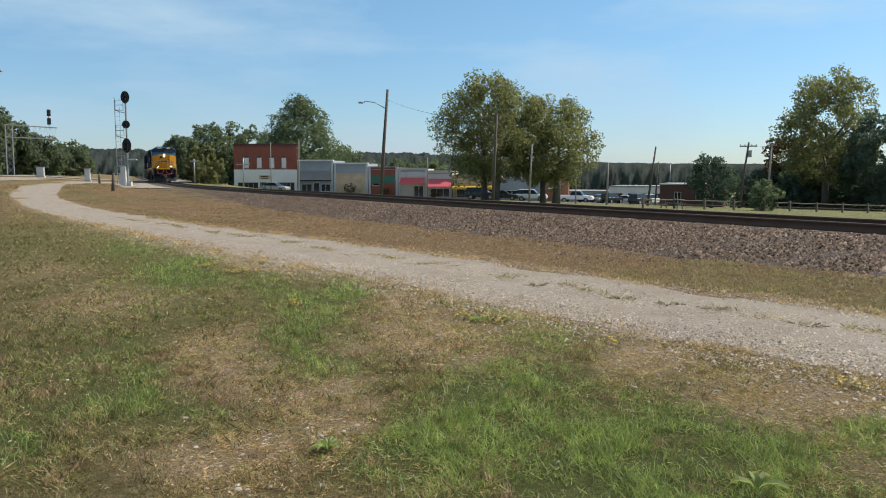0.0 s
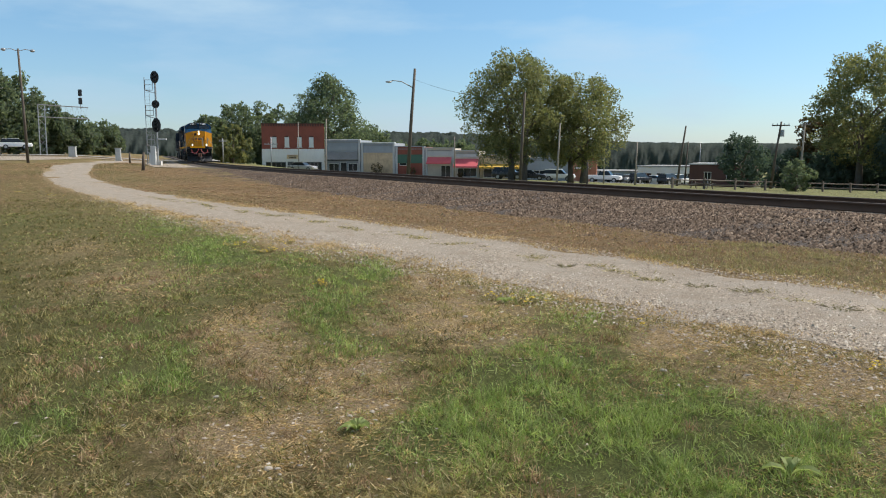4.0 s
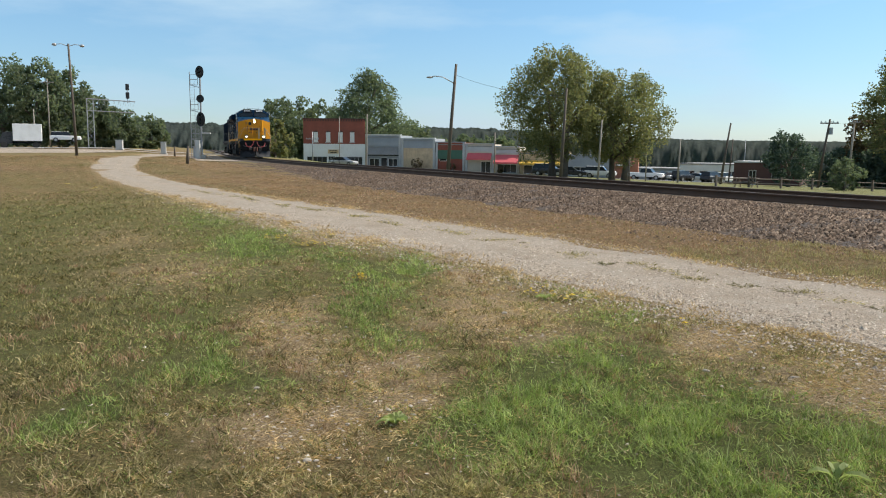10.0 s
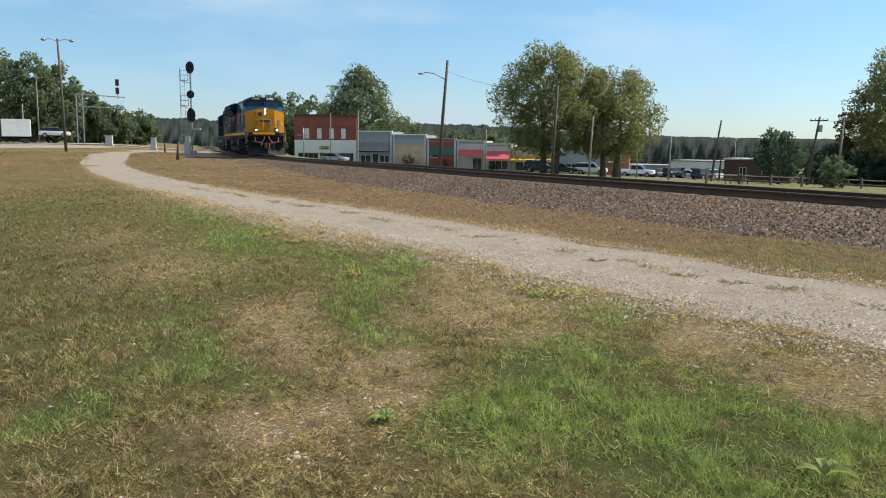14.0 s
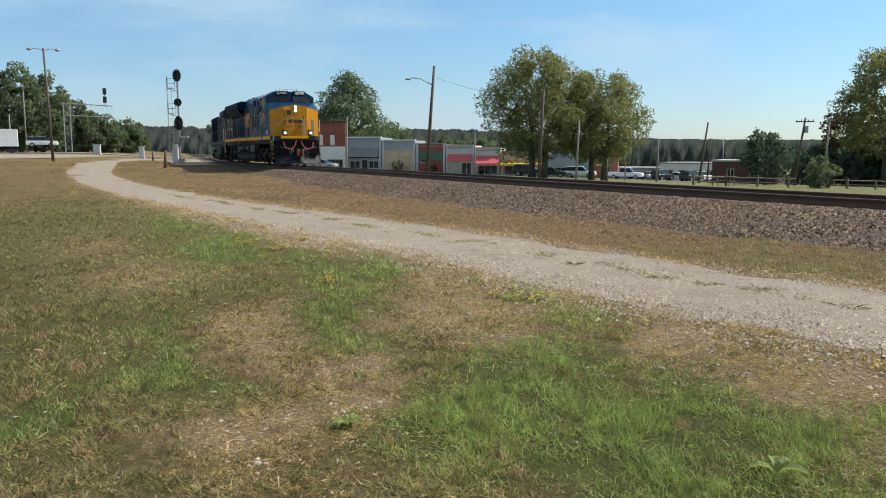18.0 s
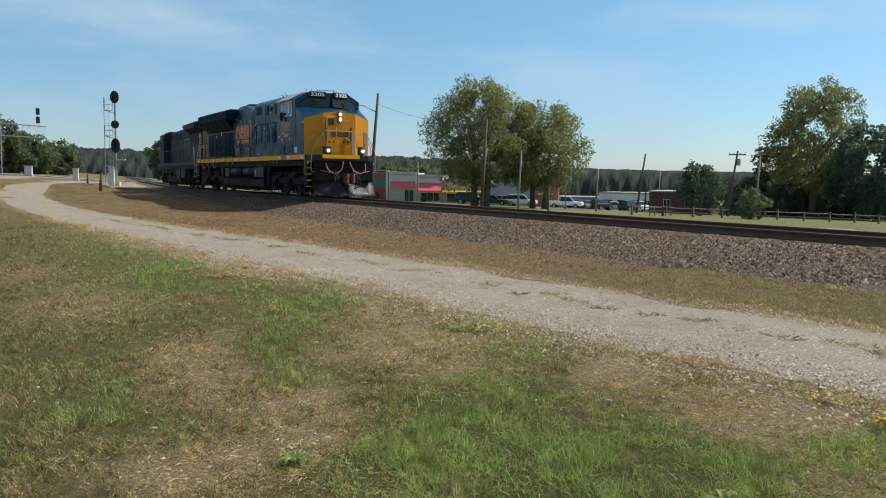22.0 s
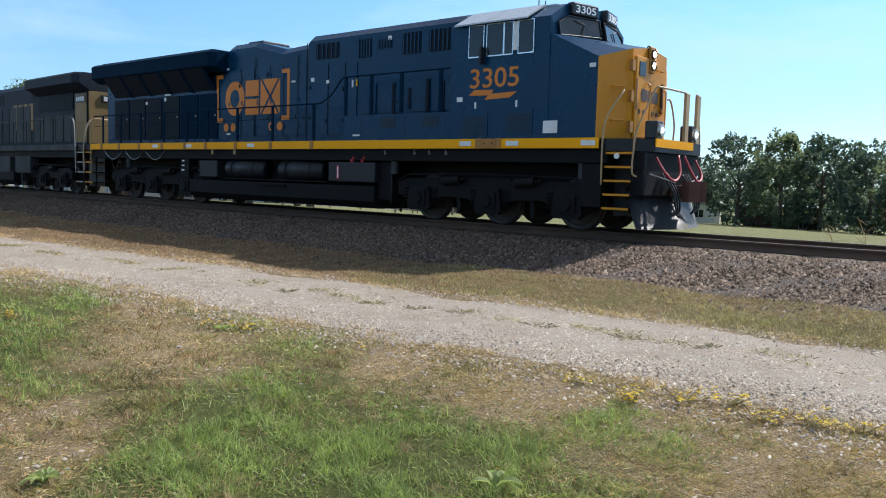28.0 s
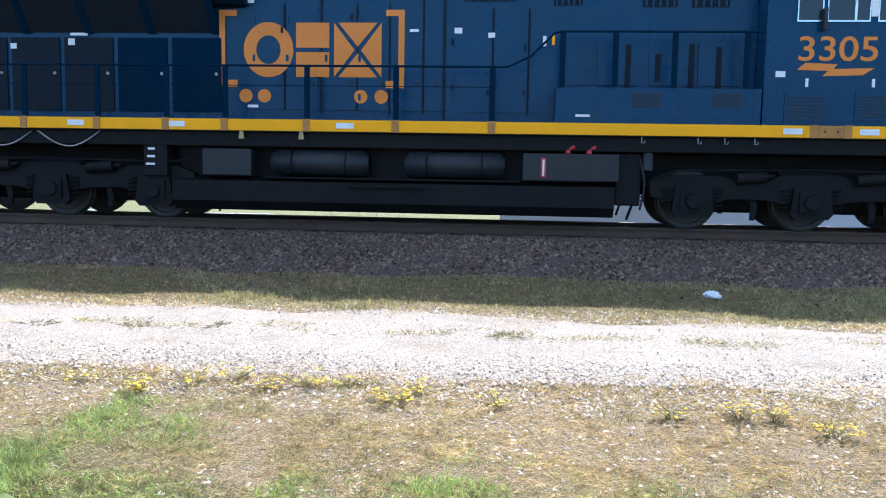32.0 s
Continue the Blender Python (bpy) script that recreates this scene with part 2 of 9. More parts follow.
M["wall_green"] = surface("wall_green", (0.05, 0.13, 0.09), (0.04, 0.08, 0.06), 0.7, 0, 0.5, 14, 0.4, 0.1)
M["brick_orange"] = surface("brick_orange", (0.44, 0.185, 0.12), (0.3, 0.13, 0.09), 0.88, 0, 0.6, 14, 0.6, 0.3)
M["wall_cream"] = surface("wall_cream", (0.56, 0.5, 0.41), (0.38, 0.33, 0.27), 0.8, 0, 0.5, 14, 0.6, 0.15, streak=0.6)
M["render_stained"] = surface("render_stained", (0.6, 0.46, 0.3), (0.3, 0.235, 0.17), 0.85, 0, 0.7, 14, 0.7, 0.15, streak=0.9)
M["awning_red"] = surface("awning_red", (0.6, 0.11, 0.13), (0.45, 0.11, 0.12), 0.8, 0, 1.0, 20, 0.4, 0.1)
M["awning_yellow"] = surface("awning_yellow", (0.62, 0.38, 0.05), (0.45, 0.3, 0.08), 0.8, 0, 1.0, 20, 0.4, 0.1)
M["awning_green"] = surface("awning_green", (0.02, 0.26, 0.19), (0.03, 0.16, 0.12), 0.7, 0, 1.0, 20, 0.4, 0.1)
M["roof_grey"] = surface("roof_grey", (0.28, 0.28, 0.28), (0.16, 0.16, 0.16), 0.8, 0, 0.6, 14, 0.5, 0.1)
M["concrete"] = surface("concrete", (0.50, 0.49, 0.46), (0.34, 0.32, 0.29), 0.85, 0, 0.5, 20, 0.5, 0.2)
M["bark"] = surface("bark", (0.11, 0.085, 0.065), (0.2, 0.17, 0.14), 0.9, 0, 2, 14, 0.6, 0.6, 0.03)
M["tyre"] = surface("tyre", (0.018, 0.018, 0.018), (0.05, 0.045, 0.04), 0.85, 0, 4, 40, 0.5, 0.2)
M["car_silver"] = surface("car_silver", (0.42, 0.43, 0.44), (0.3, 0.3, 0.3), 0.3, 0.5, 1, 30, 0.2, 0.02)
M["car_white"] = surface("car_white", (0.75, 0.75, 0.75), (0.55, 0.55, 0.54), 0.3, 0, 1, 30, 0.2, 0.02)
M["car_dark"] = surface("car_dark", (0.03, 0.032, 0.037), (0.05, 0.05, 0.05), 0.3, 0.2, 1, 30, 0.2, 0.02)

M["fence_wood"] = surface("fence_wood", (0.16, 0.13, 0.105), (0.09, 0.07, 0.06), 0.9, 0, 2, 20, 0.5, 0.3)
M["ballast_stone"] = scattered("ballast_stone", [(0.0294, 0.0205, 0.0155), (0.108, 0.0772, 0.0593), (0.196, 0.145, 0.112), (0.0588, 0.04, 0.0301), (0.284, 0.22, 0.176), (0.0353, 0.0242, 0.0181), (0.137, 0.093, 0.0679)], 0.90, 0.00)
M["drive_stone"] = scattered("drive_stone", [(0.288, 0.243, 0.2), (0.399, 0.343, 0.29), (0.479, 0.429, 0.378), (0.205, 0.167, 0.14), (0.343, 0.283, 0.23), (0.561, 0.519, 0.472), (0.248, 0.202, 0.165)], 0.90, 0.00)
M["blade_green"] = scattered("blade_green", [(0.154, 0.218, 0.0599), (0.282, 0.368, 0.12), (0.188, 0.265, 0.077), (0.445, 0.496, 0.239), (0.222, 0.299, 0.094)], 0.65, 0.48, mottle=0.5)
M["blade_olive"] = scattered("blade_olive", [(0.129, 0.118, 0.0473), (0.241, 0.215, 0.0989), (0.43, 0.353, 0.194), (0.155, 0.152, 0.0602), (0.301, 0.258, 0.125), (0.602, 0.503, 0.331)], 0.70, 0.38, mottle=0.6)
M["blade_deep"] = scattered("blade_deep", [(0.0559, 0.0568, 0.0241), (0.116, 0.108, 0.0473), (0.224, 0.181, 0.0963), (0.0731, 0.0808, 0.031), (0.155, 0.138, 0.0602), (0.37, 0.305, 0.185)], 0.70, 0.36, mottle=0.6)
M["blade_dry"] = scattered("blade_dry", [(0.37, 0.233, 0.114), (0.563, 0.418, 0.238), (0.44, 0.29, 0.145), (0.686, 0.563, 0.378), (0.282, 0.18, 0.0924), (0.528, 0.361, 0.189)], 0.75, 0.36, mottle=0.45)
M["blade_brown"] = scattered("blade_brown", [(0.31, 0.185, 0.12), (0.4, 0.26, 0.175), (0.22, 0.142, 0.095), (0.33, 0.215, 0.145), (0.48, 0.36, 0.26)], 0.75, 0.3, mottle=0.4)
M["blade_verge"] = scattered("blade_verge", [(0.25, 0.22, 0.125), (0.36, 0.31, 0.185), (0.28, 0.25, 0.14), (0.46, 0.39, 0.26)], 0.70, 0.4, mottle=0.5)
M["weed_leaf"] = scattered("weed_leaf", [(0.287, 0.351, 0.149), (0.425, 0.468, 0.234)], 0.65, 0.50)
M["weed_dull"] = scattered("weed_dull", [(0.21, 0.185, 0.115), (0.29, 0.26, 0.175), (0.16, 0.145, 0.09)], 0.70, 0.40)
M["petal"] = scattered("petal", [(0.72, 0.49, 0.04), (0.8, 0.6, 0.08), (0.62, 0.45, 0.06)], 0.70, 0.40)
M["limestone"] = surface("limestone", (0.36, 0.325, 0.275), (0.24, 0.21, 0.175), 0.9, 0, 8, 60, 0.5, 0.3)
M["leaf_plane"] = scattered("leaf_plane", [(0.139, 0.166, 0.0902), (0.206, 0.225, 0.133), (0.273, 0.252, 0.126), (0.167, 0.192, 0.118), (0.301, 0.27, 0.135)], 0.60, 0.6)
# Blue is raised in this green; distance haze is put into the colour.
M["leaf_oak"] = scattered("leaf_oak", [(0.11, 0.15, 0.112), (0.175, 0.213, 0.151), (0.133, 0.175, 0.132), (0.221, 0.247, 0.179)], 0.55, 0.64)
# Lightened and blued green that carries the haze in its colour.
M["leaf_cedar"] = scattered("leaf_cedar", [(0.0653, 0.102, 0.0941), (0.107, 0.147, 0.122), (0.0831, 0.125, 0.11)], 0.60, 0.45)
M["leaf_rust"] = scattered("leaf_rust", [(0.115, 0.078, 0.05), (0.14, 0.1, 0.055), (0.085, 0.082, 0.05)], 0.7, 0.35)
# Distance haze is put into this pale teal leaf colour.
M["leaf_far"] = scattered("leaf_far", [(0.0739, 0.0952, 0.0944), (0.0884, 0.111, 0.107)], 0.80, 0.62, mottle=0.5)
M["dock_grey"] = surface("dock_grey", (0.50, 0.52, 0.55), (0.38, 0.39, 0.40), 0.7, 0, 0.4, 20, 0.35, 0.1, streak=0.25)
M["wheel_steel"] = surface("wheel_steel", (0.045, 0.038, 0.033), (0.11, 0.095, 0.085), 0.6, 0.4, 3, 30, 0.5, 0.15)
M["coupler_rust"] = surface("coupler_rust", (0.13, 0.055, 0.04), (0.06, 0.04, 0.035), 0.75, 0.2, 4, 40, 0.5, 0.3)
# Scuffed plow steel, darkened: the shade on the blade is in the base.
M["plow_worn"] = surface("plow_worn", (0.026, 0.032, 0.042), (0.1, 0.106, 0.118), 0.5, 0.1, 2.2, 30, 0.5, 0.1, streak=0.4)
M["rail_tan"] = surface("rail_tan", (0.42, 0.30, 0.16), (0.26, 0.18, 0.1), 0.6, 0, 4, 40, 0.5, 0.1)
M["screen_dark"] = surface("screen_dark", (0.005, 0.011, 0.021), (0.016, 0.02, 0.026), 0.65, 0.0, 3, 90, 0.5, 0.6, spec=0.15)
M["label_white"] = surface("label_white", (0.75, 0.76, 0.78), (0.5, 0.5, 0.5), 0.5, 0, 5, 60, 0.3, 0.02)
M["board_black"] = surface("board_black", (0.01, 0.01, 0.012), (0.03, 0.03, 0.03), 0.35, 0, 3, 30, 0.3, 0.02)
M["nose_mark"] = surface("nose_mark", (0.085, 0.05, 0.035), (0.06, 0.04, 0.03), 0.5, 0, 3, 30, 0.4, 0.03)
# Pale sheet metal; the sun's shine on the cab roof is in the colour.
M["roof_shine"] = surface("roof_shine", (0.46, 0.48, 0.5), (0.3, 0.32, 0.34), 0.35, 0.3, 2, 30, 0.4, 0.05)
M["lamp_white"] = glowing("lamp_white", (0.8, 0.82, 0.85), 0.12)
M["ditch_on"] = glowing("ditch_on", (1.0, 0.82, 0.6), 20.0)
M["loco_faded"] = surface("loco_faded", (0.012, 0.022, 0.04), (0.04, 0.04, 0.04), 0.6, 0, 0.8, 30, 0.6, 0.05, spec=0.15, streak=0.5)
M["faded_yellow"] = surface("faded_yellow", (0.27, 0.17, 0.06), (0.15, 0.115, 0.06), 0.6, 0, 1.5, 30, 0.6, 0.05, streak=0.4)
M["pale_rail"] = surface("pale_rail", (0.42, 0.41, 0.38), (0.25, 0.24, 0.22), 0.6, 0, 4, 40, 0.5, 0.1)


# ---------------------------------------------------------------- mesh helpers
def part(name, bm, material, parent=None, label="", smooth=False):
    me = bpy.data.meshes.new(name)
    bm.normal_update()
    bm.to_mesh(me)
    bm.free()
    me.materials.append(M[material])
    if smooth:
        me.polygons.foreach_set("use_smooth", [True] * len(me.polygons))
    ob = new(name, me)
    if parent:
        ob.parent = parent
    if label:
        tagged(ob, label)
    return ob


def again(ob, parent, m):
    """The same mesh once more, under a parent at the pose m."""
    o = new(ob.name.split(".")[0], ob.data)
    o.parent = parent
    o.matrix_basis = m
    return o


def thing(name, m, label, category, group="", kind=""):
    ob = new(name)
    ob.empty_display_size = 0.2
    ob.matrix_basis = m
    return tagged(ob, label, category, group, kind)


def B():
    return bmesh.new()


def box(bm, x0, x1, y0, y1, z0, z1, bevel=0.0):
    v = [bm.verts.new((x, y, z)) for x, y, z in product((x0, x1), (y0, y1), (z0, z1))]
    fs = [bm.faces.new([v[i] for i in q]) for q in
          ((0, 1, 3, 2), (4, 6, 7, 5), (0, 4, 5, 1), (2, 3, 7, 6), (0, 2, 6, 4), (1, 5, 7, 3))]
    if bevel:
        es = list({e for f in fs for e in f.edges})
        bmesh.ops.bevel(bm, geom=es, offset=bevel, segments=2, profile=0.5, affect="EDGES")
    return bm


def extrude(bm, outline, axis, a, b):
    """A prism: outline in the two other axes (in x, y, z order), from a to b along axis."""
    def at(p, k):
        return {"x": (k, p[0], p[1]), "y": (p[0], k, p[1]), "z": (p[0], p[1], k)}[axis]
    u = [bm.verts.new(at(p, a)) for p in outline]
    w = [bm.verts.new(at(p, b)) for p in outline]
    n = len(outline)
    made = [bm.faces.new([u[i], u[(i + 1) % n], w[(i + 1) % n], w[i]]) for i in range(n)]
    made += [bm.faces.new(u[::-1]), bm.faces.new(w)]
    bmesh.ops.recalc_face_normals(bm, faces=made)
    return bm


def cyl(bm, p, q, r0, r1=None, seg=10, caps=True):
    """A round bar or cone from p to q."""
    r1 = r0 if r1 is None else r1
    p, q = Vector(p), Vector(q)
    d = (q - p).normalized()
    s = d.orthogonal().normalized()
    t = d.cross(s)
    rings = []
    for c, r in ((p, r0), (q, r1)):
        rings.append([bm.verts.new(c + r * (math.cos(2 * math.pi * i / seg) * s + math.sin(2 * math.pi * i / seg) * t)) for i in range(seg)])
    for i in range(seg):
        j = (i + 1) % seg
        bm.faces.new((rings[0][i], rings[0][j], rings[1][j], rings[1][i]))
    if caps:
        bm.faces.new(rings[0][::-1])
        bm.faces.new(rings[1])
    return bm


def tube(bm, points, r, seg=6):
    """A bent bar through the points, of one radius or a radius a point."""
    pts = [Vector(p) for p in points]
    rs = r if isinstance(r, (list, tuple)) else [r] * len(pts)
    rings, s = [], None
    for i, p in enumerate(pts):
        d = (pts[min(i + 1, len(pts) - 1)] - pts[max(i - 1, 0)]).normalized()
        s = d.orthogonal().normalized() if s is None else (s - d * s.dot(d)).normalized()
        t = d.cross(s)
        rings.append([bm.verts.new(p + rs[i] * (math.cos(2 * math.pi * k / seg) * s + math.sin(2 * math.pi * k / seg) * t)) for k in range(seg)])
    for a, b in zip(rings, rings[1:]):
        for k in range(seg):
            bm.faces.new((a[k], a[(k + 1) % seg], b[(k + 1) % seg], b[k]))
    bm.faces.new(rings[0][::-1])
    bm.faces.new(rings[-1])
    return bm


def ball(bm, c, r, sx=1, sy=1, sz=1, u=12, v=8):
    bmesh.ops.create_uvsphere(bm, u_segments=u, v_segments=v, radius=r, matrix=Matrix.Translation(c) @ Matrix.Diagonal((sx, sy, sz, 1)))
    return bm


def bulk(name, verts, faces, material, per=4):
    """One large mesh out of arrays: verts (n, 3), faces (m, per)."""
    me = bpy.data.meshes.new(name)
    me.vertices.add(len(verts))
    me.vertices.foreach_set("co", np.asarray(verts, np.float32).ravel())
    me.loops.add(faces.size)
    me.loops.foreach_set("vertex_index", faces.astype(np.int32).ravel())
    me.polygons.add(len(faces))
    me.polygons.foreach_set("loop_start", np.arange(0, faces.size, per, dtype=np.int32))
    me.polygons.foreach_set("loop_total", np.full(len(faces), per, np.int32))
    me.update(calc_edges=True)
    me.materials.append(M[material])
    return new(name, me)


# ---------------------------------------------------------------- the lie of the land
RAIL_Z = 0.62
CURVE, CURVE_0, CURVE_1, GRADE, TRACK_Y = 0.00292, 0.5, -84.0, 0.0043, 15.85


def track_y(x):
    xc = np.maximum(x, CURVE_1)
    d = np.minimum(xc - CURVE_0, 0)
    return TRACK_Y + CURVE / 2 * d ** 2 + CURVE * d * np.minimum(x - CURVE_1, 0)


def track_turn(x):
    return math.atan(CURVE * min(max(x, CURVE_1) - CURVE_0, 0))


def rail_z(x):
    return RAIL_Z + GRADE * np.clip(x + 33, -110, 0)


def ground_z(x, y):
    """Nearly level round the camera, rising gently to the west, falling away beyond the track."""
    x, y = np.asarray(x, float), np.asarray(y, float)
    west = 0.008 * np.clip(-x - 30, 0, 130)
    off = y - track_y(x)
    fall = -0.036 * np.clip(off - 7, 0, 115) * (1 + 0.5 * np.clip((-x - 60) / 70, 0, 1))
    fall = fall - 0.35 * np.clip((off - 7) / 25, 0, 1) - 0.65 * np.clip((-x - 95) / 35, 0, 1) * np.clip((off - 3) / 6, 0, 1)
    fall = fall - 0.45 * np.clip((-x - 40) / 30, 0, 1) * np.clip((off - 4) / 5, 0, 1)
    swell = 0.02 * np.sin(x * 0.9 + 1.3) * np.sin(y * 0.7) + 0.012 * np.sin(x * 2.3 + y * 1.7)
    bed = 0.14 * np.clip(1 - np.abs(off) / 5.5, 0, 1)
    land = west * (1 - 0.8 * np.clip((off - 3) / 6, 0, 1)) + fall + swell * np.clip(1 - np.abs(off) / 60, 0, 1) + bed
    return np.minimum(land, rail_z(x) - 0.21 + 0.07 * np.clip(np.abs(off) - 4.5, 0, 60))


def gz(x, y):
    return float(ground_z(x, y))


def drive_mid(x):
    """The gravel drive's centre line and half width."""
    return np.interp(x, DRIVE_X, DRIVE_Y), np.interp(x, DRIVE_X, DRIVE_W)


def smooth_line(v, width):
    k = np.exp(-np.linspace(-2, 2, width) ** 2)
    return np.convolve(np.pad(v, width // 2, mode="edge"), k / k.sum(), mode="valid")[:len(v)]


def drive_plan():
    x = np.arange(-145, 45, 0.1)
    y = np.interp(x, [-140, -110, -80, -57, -48, -38, -30, -24, -17, -12, -8, -5, -2, 1, 5, 12, 40],
                  [38, 26, 13, 8.7, 7.4, 6.75, 6.75, 6.85, 7.15, 7.35, 7.4, 7.5, 7.6, 7.55, 7.5, 7.4, 6.5])
    w = np.interp(x, [-140, -57, -48, -38, -30, -24, -17, -8, -2, 3, 40], [2.6, 1.4, 1.2, 1.2, 1.3, 1.35, 1.6, 1.5, 1.6, 1.45, 1.5])
    return x, smooth_line(y, 41), smooth_line(w, 41)


DRIVE_X, DRIVE_Y, DRIVE_W = drive_plan()


def blotches(x, y, spots, soft):
    """The strongest of several soft oval spots (x, y, half length, half width, turn or None for outward from the camera, strength)."""
    x, y = x + 0.3 * (patches(x, y, 1.7, 88) - 0.5) + 0.25 * (patches(x, y, 5.0, 87) - 0.5), y + 0.3 * (patches(x, y, 1.9, 89) - 0.5) + 0.2 * (patches(x, y, 6.0, 86) - 0.5)
    g = np.zeros_like(x)
    for px, py, rx, ry, turn, k in spots:
        turn = math.atan2(py, px) if turn is None else turn
        c, s = math.cos(turn), math.sin(turn)
        dx, dy = x - px, y - py
        q = ((c * dx + s * dy) / rx) ** 2 + ((-s * dx + c * dy) / ry) ** 2
        g = np.maximum(g, k * np.exp(-soft * q))
    return g


def lush(x, y):
    """How green the near grass is, 0 to 1: patches of turf among dry ground."""
    return blotches(x, y, ((-2.9, 3.65, 1.0, 0.9, None, 1.25), (-3.7, 3.0, 0.85, 0.7, None, 1.1), (-4.45, 3.65, 1.0, 0.6, None, 1.05), (-3.65, 2.4, 0.5, 0.35, None, 0.9),
                           (-8.0, 3.75, 2.6, 0.5, -0.445, 0.78), (-10.6, 4.5, 1.5, 0.5, -0.3, 0.7), (-5.9, 2.95, 0.9, 0.3, -0.4, 0.85), (-13.0, 4.0, 2.8, 0.7, -0.3, 0.9), (-17.5, 4.4, 3.0, 0.8, -0.15, 0.6), (-5.7, 1.5, 0.85, 0.42, None, 0.8),
                           (-5.5, 0.75, 0.8, 0.4, None, 0.5), (-7.4, 1.6, 0.9, 0.5, None, 0.45), (-9.6, 5.2, 1.6, 0.5, -0.5, 0.8), (-5.4, 5.05, 0.7, 0.45, None, 0.5), (-6.85, 5.6, 1.0, 0.4, None, 0.5),
                           (-4.95, 3.9, 0.6, 0.45, None, 0.9), (-2.37, 4.83, 0.48, 0.25, None, 1.2), (-1.77, 4.83, 0.36, 0.24, None, 1.05), (-0.72, 3.9, 0.3, 0.3, None, 0.85), (-0.09, 4.12, 0.28, 0.22, None, 0.9),
                           (-1.5, 3.5, 0.8, 0.5, None, 0.7), (0.9, 3.9, 0.5, 0.3, 0, 0.5), (-4.95, 0.42, 0.3, 0.22, None, 1.0)), 0.8)


def bare(x, y):
    """How dry and thin the near grass is."""
    return blotches(x, y, ((-6.9, 2.5, 1.1, 0.45, None, 1.0), (-5.2, 2.4, 0.9, 0.55, None, 0.95), (-4.3, 1.5, 0.6, 0.4, None, 1.0), (-4.4, 2.2, 0.6, 0.3, None, 0.9), (-6.4, 4.4, 1.4, 0.8, None, 0.85),
                           (-4.5, 5.2, 0.9, 0.5, None, 0.85), (-3.1, 5.15, 0.85, 0.55, None, 0.95), (-8.4, 5.2, 1.2, 0.35, -0.4, 0.7), (-10.6, 2.3, 2.0, 1.2, None, 0.45), (-2.0, 5.6, 1.6, 0.35, 0, 0.85),
                           (0.9, 5.0, 3.4, 1.3, 0, 1.0), (-1.2, 4.3, 0.9, 0.5, 0, 0.75), (-14.5, 2.2, 3.0, 1.0, None, 0.4), (-15, 5.3, 4.0, 0.35, 0.02, 0.6)), 0.8)


def patches(x, y, scale, seed):
    """Smooth random patches out of a few waves, about 0 to 1."""
    r = np.random.RandomState(seed)
    out = np.zeros_like(x)
    for _ in range(14):
        a, k, ph = r.uniform(0, 2 * np.pi), scale * r.uniform(0.5, 2.4), r.uniform(0, 6.28)
        out += np.sin(k * (np.cos(a) * x + np.sin(a) * y) + ph)
    return np.clip(0.5 + out / 9.0, 0, 1)


def stretch(lo, hi, step, far, grow=1.22):
    """Grid lines: even between lo and hi, then wider and wider out to far."""
    mid = list(np.arange(lo, hi + step / 2, step))
    a, s = [lo], step
    while a[-1] > -far:
        s *= grow
        a.append(a[-1] - s)
    b, s = [hi], step
    while b[-1] < far:
        s *= grow
        b.append(b[-1] + s)
    return np.array(a[:0:-1] + mid + b[1:])


